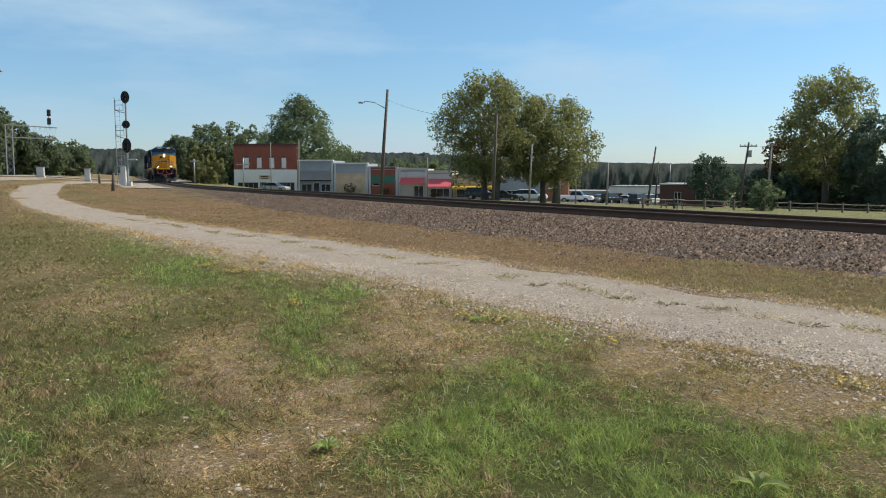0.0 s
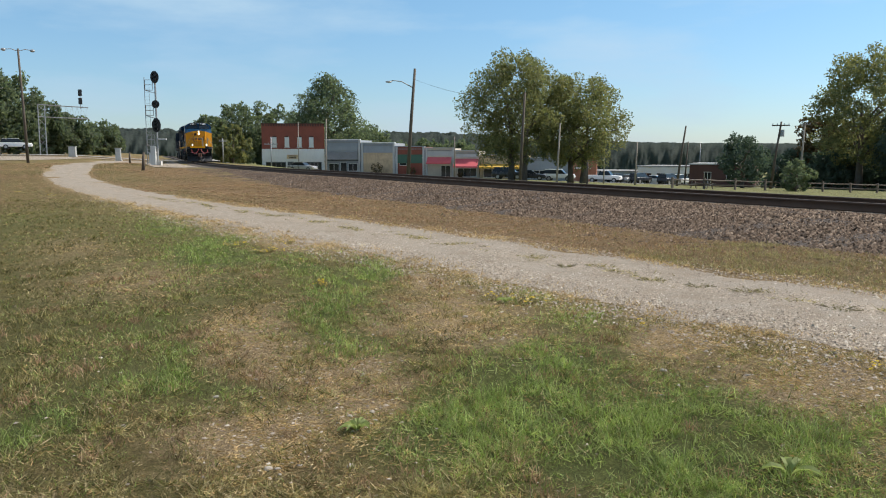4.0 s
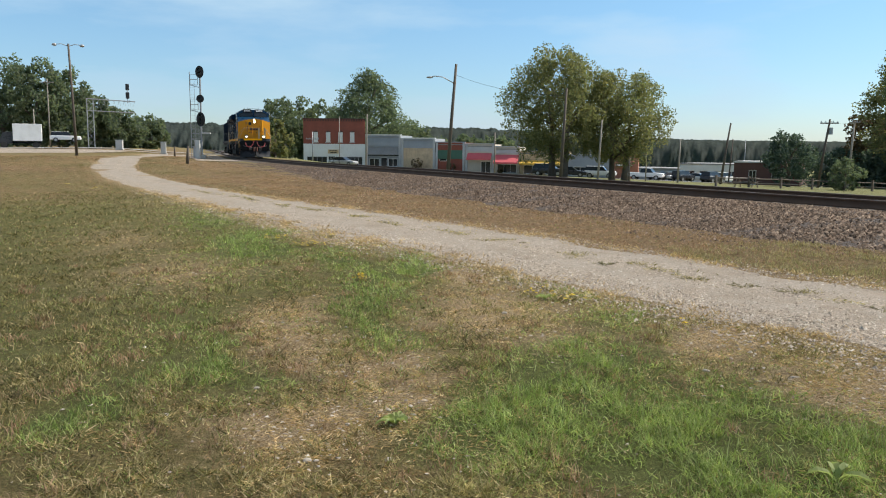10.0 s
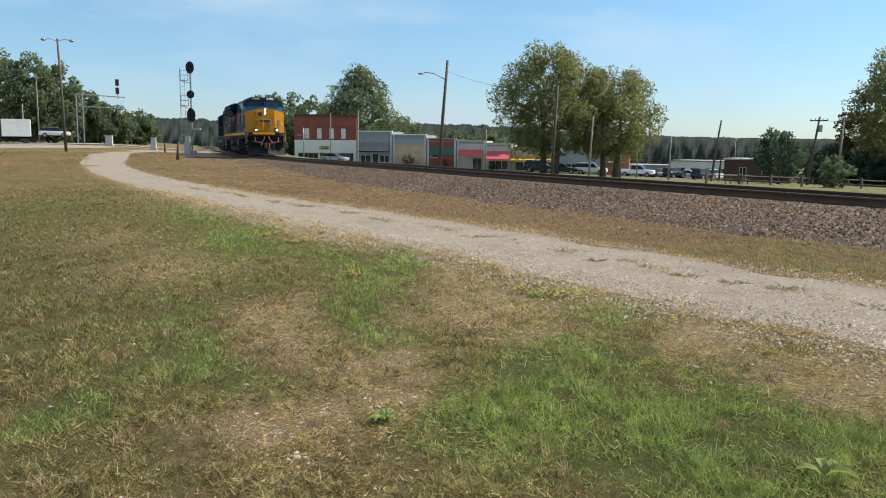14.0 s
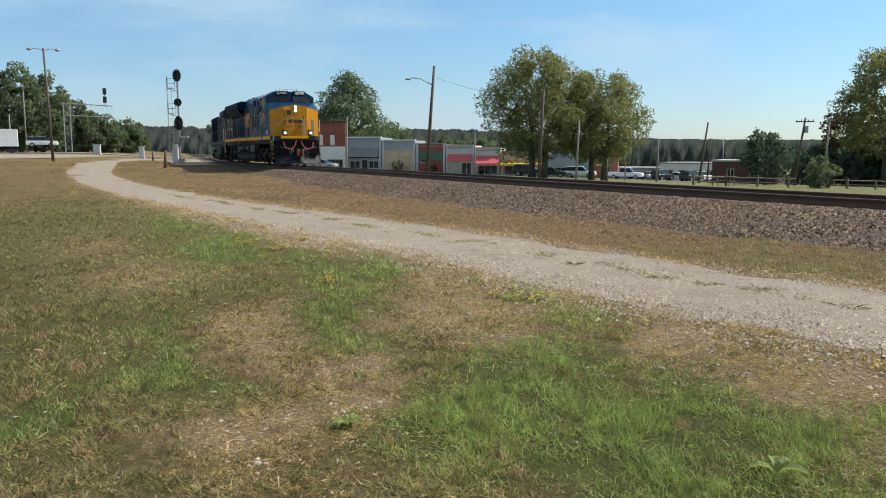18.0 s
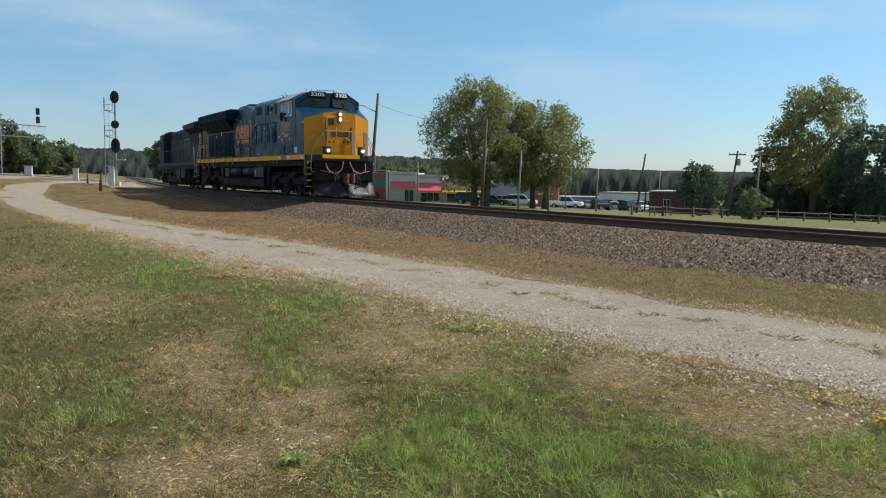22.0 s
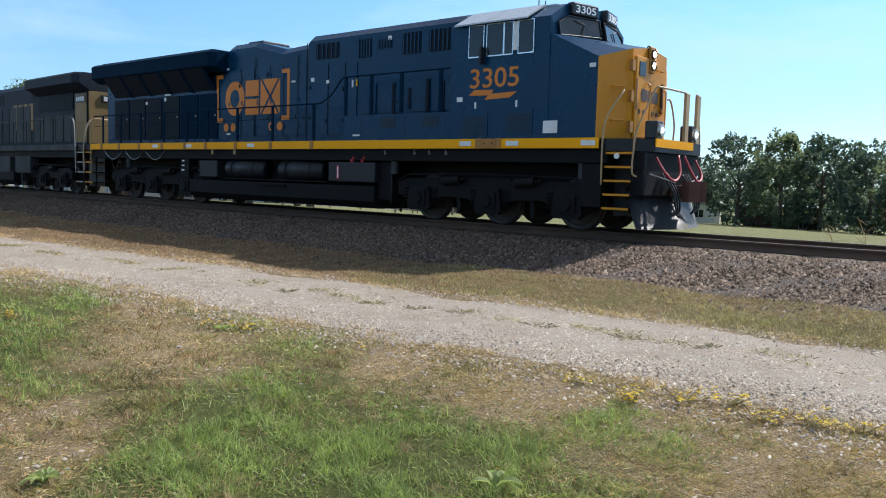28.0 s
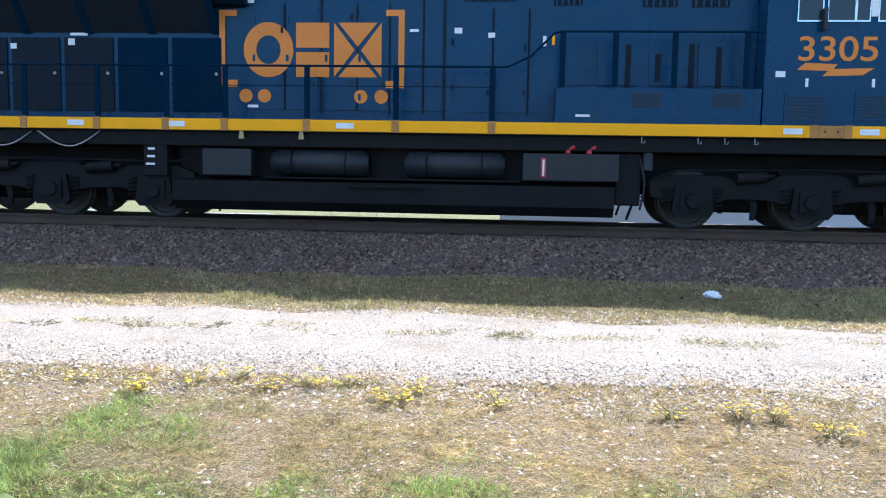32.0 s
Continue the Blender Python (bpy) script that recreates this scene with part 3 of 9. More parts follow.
def ground_material():
    m = bpy.data.materials.new("ground_turf")
    n, l, out, bsdf = link_tree(m)
    co = n.new("ShaderNodeTexCoord").outputs["Object"]
    a = n.new("ShaderNodeVertexColor")
    a.layer_name = "turf"
    sep = n.new("ShaderNodeSeparateColor")
    l.new(a.outputs["Color"], sep.inputs["Color"])
    n1, n2, n3 = noise_node(n, l, co, 1.1, 6.0, 0.7), noise_node(n, l, co, 9.0, 6.0, 0.75), noise_node(n, l, co, 75.0, 7.0, 0.85)
    soil = mix_node(n, l, ramp_node(n, l, n3, 0.35, 0.7), (0.40, 0.29, 0.175), (0.72, 0.58, 0.42))
    # Dry and green soil are darkened: shade under the blades is in the colour.
    dry = mix_node(n, l, ramp_node(n, l, n2, 0.35, 0.65), (0.15, 0.115, 0.056), (0.31, 0.235, 0.125))
    green = mix_node(n, l, ramp_node(n, l, n2, 0.35, 0.68), (0.09, 0.11, 0.036), (0.175, 0.195, 0.072))
    brown = mix_node(n, l, ramp_node(n, l, n2, 0.35, 0.68), (0.18, 0.125, 0.07), (0.275, 0.20, 0.115))
    park = mix_node(n, l, ramp_node(n, l, n1, 0.35, 0.68), (0.155, 0.17, 0.075), (0.235, 0.23, 0.12))
    def soft(sock):
        add = n.new("ShaderNodeMath")
        add.operation = "MULTIPLY_ADD"
        l.new(n2, add.inputs[0])
        add.inputs[1].default_value = 0.7
        l.new(sock, add.inputs[2])
        return ramp_node(n, l, add.outputs["Value"], 0.55, 1.05)
    c = mix_node(n, l, ramp_node(n, l, n1, 0.38, 0.62), dry, mix_node(n, l, 0.55, dry, green))
    c = mix_node(n, l, soft(sep.outputs["Red"]), c, green)
    c = mix_node(n, l, soft(sep.outputs["Green"]), c, mix_node(n, l, 0.5, soil, dry))
    c = mix_node(n, l, soft(sep.outputs["Blue"]), c, brown)
    alpha = n.new("ShaderNodeMath")
    alpha.operation = "SUBTRACT"
    alpha.inputs[0].default_value = 1.0
    l.new(a.outputs["Alpha"], alpha.inputs[1])
    c = mix_node(n, l, soft(alpha.outputs["Value"]), c, park)
    # Random flecks; the dark ones put shade between clumps into the soil colour.
    c = mix_node(n, l, 1.0, c, ramp_node(n, l, n3, 0.36, 0.66, (0.34, 0.33, 0.31), (1.45, 1.42, 1.36)), "MULTIPLY")
    l.new(c, bsdf.inputs["Base Color"])
    bsdf.inputs["Roughness"].default_value, bsdf.inputs["Specular IOR Level"].default_value = 0.95, 0.1
    bump_node(n, l, bsdf, n3, 0.9, 0.05)
    return m


M["turf"] = ground_material()


def grid_sheet(name, xs, ys, zf, material):
    gx, gy = np.meshgrid(xs, ys, indexing="ij")
    z = zf(gx, gy)
    nx, ny = len(xs), len(ys)
    i = np.arange(nx * ny).reshape(nx, ny)
    f = np.stack([i[:-1, :-1], i[1:, :-1], i[1:, 1:], i[:-1, 1:]], -1).reshape(-1, 4)
    ob = bulk(name, np.stack([gx, gy, z], -1).reshape(-1, 3), f, material)
    ob.data.polygons.foreach_set("use_smooth", [True] * len(ob.data.polygons))
    return ob, gx.ravel(), gy.ravel()


def build_ground():
    xs, ys = stretch(-34, 12, 0.25, 2500), stretch(-2, 20, 0.22, 2500)
    ob, x, y = grid_sheet("ground", xs, ys, ground_z, "turf")
    off = y - track_y(x)
    dm, dw = drive_mid(x)
    col = np.zeros((len(x), 4), np.float32)
    col[:, 0] = np.maximum(lush(x, y), 0.45 * np.clip((-x - 3.5) / 2, 0, 1) * np.clip((4.6 - y) / 1.5, 0, 1) * (1 - bare(x, y)) * np.clip((x + 30) / 10, 0, 1)) * (off < -5)
    col[:, 1] = np.maximum(bare(x, y), 0.75 * np.exp(-((y - dm) / (dw + 0.35)) ** 4)) * (off < -3)
    col[:, 2] = np.maximum(np.exp(-((off + 5.6) / 2.4) ** 4) * np.clip((-x - 2) / 12, 0.25, 1), (0.12 + 0.5 * patches(x, y, 0.16, 61)) * np.clip((-x - 22) / 25, 0, 1) * (off < -3))
    col[:, 3] = 1 - np.clip((off - 4) / 4, 0, 1)
    ca = ob.data.color_attributes.new("turf", "FLOAT_COLOR", "POINT")
    ca.data.foreach_set("color", col.ravel())
    tagged(ob, "patchy green and dry grass ground falling away beyond the railway", "ground", kind="structure")


build_ground()


def drive_surface():
    m = bpy.data.materials.new("drive_gravel")
    n, l, out, bsdf = link_tree(m)
    co = n.new("ShaderNodeTexCoord").outputs["Object"]
    n1, n2 = noise_node(n, l, co, 0.9, 6.0, 0.7), noise_node(n, l, co, 19.0, 6.0, 0.8)
    v = n.new("ShaderNodeTexVoronoi")
    v.inputs["Scale"].default_value = 58.0
    l.new(co, v.inputs["Vector"])
    c = mix_node(n, l, ramp_node(n, l, n2, 0.3, 0.7), (0.318, 0.282, 0.24), (0.462, 0.415, 0.358))
    c = mix_node(n, l, ramp_node(n, l, n1, 0.5, 0.72), c, (0.27, 0.225, 0.175))
    worn = n.new("ShaderNodeVertexColor")
    worn.layer_name = "worn"
    chips = mix_node(n, l, ramp_node(n, l, noise_node(n, l, co, 34.0, 5.0, 0.8), 0.36, 0.62), (0.115, 0.094, 0.074), (0.47, 0.405, 0.33))
    c = mix_node(n, l, 1.0, c, ramp_node(n, l, v.outputs["Distance"], 0.05, 0.55, (1.12, 1.12, 1.12), (0.72, 0.71, 0.69)), "MULTIPLY")
    c = mix_node(n, l, ramp_node(n, l, noise_node(n, l, co, 2.6, 6.0, 0.75), 0.48, 0.66, (0, 0, 0), (0.6, 0.6, 0.6)), c, (0.28, 0.22, 0.165))
    edge = n.new("ShaderNodeMath")
    edge.operation = "MULTIPLY_ADD"
    l.new(n2, edge.inputs[0])
    edge.inputs[1].default_value = 1.25
    l.new(worn.outputs["Color"], edge.inputs[2])
    c = mix_node(n, l, ramp_node(n, l, edge.outputs["Value"], 0.7, 1.25, (0, 0, 0), (0.92, 0.92, 0.92)), chips, c)
    l.new(c, bsdf.inputs["Base Color"])
    bsdf.inputs["Roughness"].default_value, bsdf.inputs["Specular IOR Level"].default_value = 0.95, 0.15
    bump_node(n, l, bsdf, n2, 0.7, 0.03)
    return m


M["drive"] = drive_surface()


def strip(name, xs, mid, half, lift, material, edge=0.0, seed=1, cols=9):
    """A road laid on the land along x, with a frayed edge that dips under the turf."""
    r = np.random.RandomState(seed)
    m, w = mid(xs), half(xs)
    edge = edge * np.clip((xs + 45) / 22, 0.0, 1)
    lo = m - w + edge * (patches(xs, xs * 0, 2.2, seed) - 0.5) * 2 + r.uniform(-1, 1, len(xs)) * edge * 0.35
    hi = m + w + edge * (patches(xs, xs * 0, 2.0, seed + 5) - 0.5) * 2 + r.uniform(-1, 1, len(xs)) * edge * 0.35
    k = np.linspace(0, 1, cols)
    gy = lo[:, None] * (1 - k) + hi[:, None] * k
    gx = np.repeat(xs[:, None], cols, 1)
    z = ground_z(gx, gy) + lift * np.sin(np.pi * np.clip(k * 1.12 - 0.06, 0, 1))[None] ** 0.35 - 0.012 * (np.abs(k - 0.5) > 0.49)
    i = np.arange(gx.size).reshape(gx.shape)
    f = np.stack([i[:-1, :-1], i[1:, :-1], i[1:, 1:], i[:-1, 1:]], -1).reshape(-1, 4)
    ob = bulk(name, np.stack([gx, gy, z], -1).reshape(-1, 3), f, material)
    ob.data.polygons.foreach_set("use_smooth", [True] * len(ob.data.polygons))
    wear = np.maximum(np.exp(-((k * 2 - 1 - 0.64) / 0.24) ** 2), 0.9 * np.exp(-((k * 2 - 1 + 0.2) / 0.2) ** 2))
    col = np.ones((gx.size, 4), np.float32)
    col[:, :3] = np.repeat(np.repeat(wear[None], len(xs), 0).reshape(-1, 1), 3, 1)
    ca = ob.data.color_attributes.new("worn", "FLOAT_COLOR", "POINT")
    ca.data.foreach_set("color", col.ravel())
    return ob


tagged(strip("gravel_drive", np.concatenate([np.arange(-140, -30, 1.0), np.arange(-30, 40, 0.12)]), lambda x: drive_mid(x)[0], lambda x: drive_mid(x)[1],
             0.018, "drive", 0.2, 3, 25), "pale dusty gravel drive with two worn wheel tracks", "drive", kind="structure")


# ---------------------------------------------------------------- scattered stones and grass
ROCK = np.array([(1, 0, -0.4), (-1, 0, -0.4), (0, 1, -0.4), (0, -1, -0.4), (0, 0, 1)], float)
ROCK_F = np.array([(0, 2, 4), (2, 1, 4), (1, 3, 4), (3, 0, 4)])


def rocks(name, x, y, z, size, material, seed, label, category, flat=0.75):
    r = np.random.RandomState(seed)
    n = len(x)
    v = ROCK[None] * r.uniform(0.55, 1.25, (n, 5, 1)) + r.uniform(-0.25, 0.25, (n, 5, 3))
    v[:, 4, :2] += r.uniform(-0.6, 0.6, (n, 2))
    v[:, :, 2] *= flat
    a = r.uniform(0, 6.28, n)
    c, s = np.cos(a)[:, None], np.sin(a)[:, None]
    v = np.stack([c * v[:, :, 0] - s * v[:, :, 1], s * v[:, :, 0] + c * v[:, :, 1], v[:, :, 2]], -1) * size[:, None, None]
    v += np.stack([x, y, z], -1)[:, None]
    f = ROCK_F[None] + 5 * np.arange(n)[:, None, None]
    return tagged(bulk(name, v.reshape(-1, 3), f.reshape(-1, 3), material, 3), label, category, kind="stuff")


def blades(name, x, y, z, height, width, lean, material, seed, label, category, curl=0.5):
    """Blades of grass: each a bent strip that tapers to a point."""
    r = np.random.RandomState(seed)
    n = len(x)
    a, b = r.uniform(0, 6.28, n), r.uniform(0, 6.28, n)
    h = height * r.uniform(0.55, 1.3, n)
    w = width * r.uniform(0.7, 1.3, n)
    out = h * lean * r.uniform(0.2, 1.3, n)
    px, py = np.cos(a), np.sin(a)
    qx, qy = np.cos(b), np.sin(b)
    v = np.zeros((n, 5, 3))
    for k, (u, side, up, wd) in enumerate(((0, -1, 0, 1), (0, 1, 0, 1), (0.35, 1, 0.62, 0.75), (0.35, -1, 0.62, 0.75), (1.0, 0, 1.0, 0))):
        v[:, k, 0] = x + qx * out * u + px * w * side * wd * 0.5
        v[:, k, 1] = y + qy * out * u + py * w * side * wd * 0.5
        v[:, k, 2] = z + h * up * (1 - 0.25 * curl * u)
    base = 5 * np.arange(n)[:, None]
    f = np.concatenate([base + np.array([[0, 1, 2]]), base + np.array([[0, 2, 3]]), base + np.array([[3, 2, 4]])])
    return tagged(bulk(name, v.reshape(-1, 3), f, material, 3), label, category, kind="stuff")


def spread(n, x0, x1, y0, y1, seed, power=1.0):
    r = np.random.RandomState(seed)
    return r.uniform(x0, x1, n), y0 + (y1 - y0) * r.uniform(0, 1, n) ** power, r


def near_field(n, seed, reach=30.0):
    """Points on the near lawn, thinning out with distance from the camera."""
    r = np.random.RandomState(seed)
    d = 2.0 + (reach - 2.0) * r.uniform(0, 1, n) ** 2.2
    a = np.radians(r.uniform(-32, 96, n))
    x, y = -d * np.sin(a), d * np.cos(a)
    m, w = drive_mid(x)
    keep = (y < m + 0.4 * w) | (y > m + 0.9 * w)
    keep &= (y - track_y(x) < -4.0) & (np.abs(y - m) > w * 0.93)
    return x[keep], y[keep], d[keep], r


def mat(name, x, y, z, length, width, rise, material, seed, label):
    """Matted short grass: each piece one pointed sliver that lies or leans over the soil."""
    r = np.random.RandomState(seed)
    n = len(x)
    b = r.uniform(0, 6.28, n)
    L = length * r.uniform(0.5, 1.4, n)
    up = L * rise * r.uniform(0.05, 1.25, n)
    w = width * r.uniform(0.6, 1.4, n) * 0.5
    c, s = np.cos(b), np.sin(b)
    v = np.zeros((n, 3, 3))
    for k, side in ((0, -1), (1, 1)):
        v[:, k] = np.stack([x - s * w * side, y + c * w * side, z + r.uniform(-0.004, 0.006, n)], -1)
    v[:, 2] = np.stack([x + c * L, y + s * L, z + up], -1)
    return tagged(bulk(name, v.reshape(-1, 3), np.arange(3 * n).reshape(n, 3), material, 3), label, "grass", kind="stuff")


def build_lawn():
    x, y, d, r = near_field(1400000, 11)
    g, b = lush(x, y), bare(x, y)
    p, q, fine, tiny = patches(x, y, 1.6, 4), patches(x, y, 0.7, 9), patches(x, y, 7.0, 14), patches(x, y, 19.0, 15)
    verge = y > drive_mid(x)[0]
    u = r.uniform(0, 1, (4, len(x)))
    west = np.clip((-x - 3.5) / 2, 0, 1) * np.clip((4.6 - y) / 1.5, 0, 1)
    green = u[0] < np.clip(g * 0.95 - 0.04 + 0.35 * (p - 0.3) + 0.05 * west, 0.03, 0.85) * np.where(verge, 0.2, 1) * (1 - 0.6 * b)
    dry = ~green & (u[1] < np.clip(0.16 + 0.7 * b + 0.4 * (0.75 - q) - 0.22 * west, 0.06, 0.95))
    olive = ~green & ~dry
    deep = r.uniform(0, 1, len(x)) < 0.85 * np.clip((-x - 3.0) / 2.5, 0, 1) * np.clip((5.2 - y) / 1.5, 0, 1)
    rusty = verge & (r.uniform(0, 1, len(x)) < np.clip(0.5 + (-x - 4) / 7 + 0.9 * (q - 0.5), 0.1, 0.95))
    thin = u[2] < (0.12 + 1.25 * fine ** 1.3) * np.where(west > 0.3, 0.9, 1.0)
    z = ground_z(x, y) - 0.003
    grow = np.clip(d / 7, 0.7, 3.2)
    clump = 0.25 + 0.9 * fine + 1.1 * tiny ** 2 + 0.35 * west
    tall = green & (u[3] < 0.36)
    sel = tall & thin
    blades("green_grass", x[sel], y[sel], z[sel], ((0.02 + 0.052 * np.clip(g, 0, 1) ** 1.5) * clump)[sel], 0.0055 * grow[sel], 1.0, "blade_green", 5, "lush green turf in uneven patches", "grass")
    for name, sel, L, rise, mt, lab in (("short_green_grass", green & ~tall & thin, 0.03 + 0.035 * np.clip(g, 0, 1), 0.8, "blade_green", "short green blades between the taller turf"),
                                        ("olive_grass", olive & thin & ~deep & ~rusty, 0.034 * clump, 0.8, "blade_olive", "short matted olive lawn grass"),
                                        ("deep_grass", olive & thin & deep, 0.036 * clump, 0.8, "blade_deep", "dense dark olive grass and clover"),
                                        ("rust_grass", olive & thin & ~deep & rusty, 0.03 * clump, 0.6, "blade_brown", "reddish brown dead grass on the railway verge"),
                                        ("dry_grass", dry & thin & ~verge, 0.034 * clump, 0.4, "blade_dry", "short dead straw-coloured grass")):
        mat(name, x[sel], y[sel], z[sel], L[sel], 0.0064 * grow[sel], rise, mt, 7, lab)
    # dead straw lying over the bare patches
    x, y, d, r = near_field(420000, 13, 16.0)
    b = bare(x, y) + 0.5 * patches(x, y, 2.2, 62) * (y < drive_mid(x)[0]) - 0.25 - 0.3 * np.clip((-x - 3.5) / 2, 0, 1) * np.clip((2.2 - y) / 1.2, 0, 1)
    keep = (r.uniform(0, 1, len(x)) < np.clip(b, 0, 0.8) * (0.3 + patches(x, y, 8.0, 63))) & (y < drive_mid(x)[0])
    x, y, d = x[keep], y[keep], d[keep]
    mat("straw", x, y, ground_z(x, y) + 0.004, np.full(len(x), 0.038), 0.0038 * np.clip(d / 6, 0.8, 2.5), 0.22, "blade_dry", 12, "pale dead straw littering the bare ground")
    # tussocks that stand out of the mown grass
    r = np.random.RandomState(79)
    n = 1500
    d = 2.2 + 9.5 * r.uniform(0, 1, n) ** 1.5
    ang = np.radians(r.uniform(-25, 96, n))
    cx, cy = -d * np.sin(ang), d * np.cos(ang)
    keep = (cy < drive_mid(cx)[0] - drive_mid(cx)[1] - 0.15) & (r.uniform(0, 1, n) < np.clip(0.35 + 0.65 * np.clip((-cx - 3) / 2, 0, 1) - 0.5 * bare(cx, cy), 0.1, 1))
    cx, cy, d = cx[keep], cy[keep], d[keep]
    k = 42
    spread_ = (0.03 + 0.05 * r.uniform(0, 1, len(cx)))[:, None]
    x = (cx[:, None] + spread_ * r.normal(size=(len(cx), k)) * 1.3).ravel()
    y = (cy[:, None] + spread_ * r.normal(size=(len(cx), k))).ravel()
    tall = np.repeat(0.03 + 0.05 * r.uniform(0, 1, len(cx)), k)
    wide = np.repeat(0.005 * np.clip(d / 6, 0.8, 2), k)
    kind = np.repeat(r.uniform(0, 1, len(cx)), k) < 0.6
    for name, sel, mt, lab in (("olive_tussocks", kind, "blade_olive", "low olive tussocks in the mown grass"), ("brown_tussocks", ~kind, "blade_brown", "low brown dead tussocks in the mown grass")):
        blades(name, x[sel], y[sel], ground_z(x[sel], y[sel]) - 0.004, tall[sel], wide[sel], 1.1, mt, 9, lab, "grass")
    # the verge between drive and ballast, red-brown in the west and yellow-green before the camera
    r = np.random.RandomState(78)
    n = 100000
    x = 9 - 48 * r.uniform(0, 1, n) ** 1.35
    m, w = drive_mid(x)
    foot = track_y(x) - 3.85
    y = m + 0.8 * w + (foot - m - 0.8 * w) * r.uniform(0, 1, n)
    clump = patches(x, y, 3.2, 33)
    keep = r.uniform(0, 1, n) < 0.35 + 0.9 * clump
    x, y, clump = x[keep], y[keep], clump[keep]
    d = np.hypot(x, y)
    red = r.uniform(0, 1, len(x)) < np.clip(0.62 + (-x - 4) / 12, 0.3, 0.94)
    for name, sel, mt, lab in (("verge_grass", red, "blade_brown", "short reddish brown grass beside the ballast"), ("verge_weeds", ~red, "blade_verge", "yellow-green rough grass beside the ballast")):
        mat(name, x[sel], y[sel], ground_z(x[sel], y[sel]), (0.015 + 0.05 * clump[sel] ** 1.5) * np.where(red[sel], 0.8, 1.0), 0.009 * np.clip(d[sel] / 9, 0.9, 3), 1.0, mt, 8, lab)
    # taller yellow-green clumps along the verge before the camera
    r = np.random.RandomState(83)
    n = 620
    cx = 10 - 19 * r.uniform(0, 1, n) ** 1.4
    m, w = drive_mid(cx)
    foot = track_y(cx) - 4.05
    cy = m + w + 0.1 + (foot - m - w - 0.1) * r.uniform(0, 1, n) ** 1.3
    keep = patches(cx, cy, 0.9, 84) > 0.48
    cx, cy = cx[keep], cy[keep]
    k = 70
    x = (cx[:, None] + 0.13 * r.normal(size=(len(cx), k)) * 1.4).ravel()
    y = (cy[:, None] + 0.1 * r.normal(size=(len(cx), k))).ravel()
    keep = y > np.interp(x, DRIVE_X, DRIVE_Y + DRIVE_W)
    x, y = x[keep], y[keep]
    tall = np.repeat(0.035 + 0.06 * r.uniform(0, 1, len(cx)) ** 2, k)[keep]
    blades("verge_clumps", x, y, ground_z(x, y) - 0.004, tall, np.full(len(x), 0.009), 0.9, "blade_verge", 19, "dull yellow-green tussocks on the railway verge", "grass")
    # open grass far down the lawn, coarser with distance
    r = np.random.RandomState(85)
    n = 110000
    d, ang = 26 + 62 * r.uniform(0, 1, n) ** 1.3, np.radians(r.uniform(66, 97, n))
    x, y = -d * np.sin(ang), d * np.cos(ang)
    m, w = drive_mid(x)
    keep = (np.abs(y - m) > w) & (y - track_y(x) < -4) & (y < m + 9)
    x, y, d = x[keep], y[keep], d[keep]
    pick = r.uniform(0, 1, len(x)) < np.clip(patches(x, y, 0.25, 86) * 1.1, 0.15, 0.85)
    for name, sel, mt, lab in (("far_olive_grass", pick, "blade_brown", "dull brown grass far down the lawn"), ("far_green_grass", ~pick, "blade_deep", "faded olive grass far down the lawn")):
        mat(name, x[sel], y[sel], ground_z(x[sel], y[sel]), 0.055 * d[sel] / 30, 0.02 * d[sel] / 30, 0.5, mt, 15, lab)
    # the same short grass underfoot and behind
    r = np.random.RandomState(80)
    n = 90000
    d, ang = 9.0 * r.uniform(0, 1, n) ** 0.6, r.uniform(0, 2 * np.pi, n)
    x, y = d * np.cos(ang), d * np.sin(ang)
    view = np.degrees(np.arctan2(-x, y))
    keep = (d < 2.0) | (view < -32) | (view > 96)
    keep &= y < drive_mid(x)[0] - drive_mid(x)[1]
    x, y = x[keep], y[keep]
    pick = patches(x, y, 0.8, 81) > 0.5
    for name, sel, mt, lab in (("rear_olive_grass", pick, "blade_olive", "short olive lawn grass underfoot"), ("rear_dry_grass", ~pick, "blade_dry", "short dry lawn grass underfoot")):
        mat(name, x[sel], y[sel], ground_z(x[sel], y[sel]), np.full(sel.sum(), 0.05), 0.008, 0.6, mt, 14, lab)
    # ragged tufts that creep over the edges and the crown of the drive
    r = np.random.RandomState(77)
    n = 60000
    x = -30 + 38 * r.uniform(0, 1, n) ** 0.75
    m, w = drive_mid(x)
    side = np.where(r.uniform(0, 1, n) < 0.6, -1, 1)
    y = m + side * (w * 0.97 + 0.2 * r.normal(size=n))
    mid = r.uniform(0, 1, n) < 0.3
    y = np.where(mid, m + 0.2 * w + 0.14 * r.normal(size=n), y)
    clump = patches(x, y, 6.0, 21)
    keep = (r.uniform(0, 1, n) < np.where(mid, (clump > 0.66) * 0.8, clump ** 1.6))
    mid &= keep
    tx, ty = x[mid], y[mid]
    mat("crown_tufts", tx, ty, ground_z(tx, ty) + 0.03, np.full(len(tx), 0.06), 0.006 * np.clip(np.hypot(tx, ty) / 7, 0.8, 3), 0.6, "blade_olive", 16, "dull olive weeds on the crown of the drive")
    keep &= ~mid
    x, y = x[keep], y[keep]
    mat("edge_tufts", x, y, ground_z(x, y) + 0.02, np.full(len(x), 0.055), 0.006 * np.clip(np.hypot(x, y) / 7, 0.8, 3), 0.8, "blade_dry", 6, "dry tufts creeping over the drive's edges")


build_lawn()


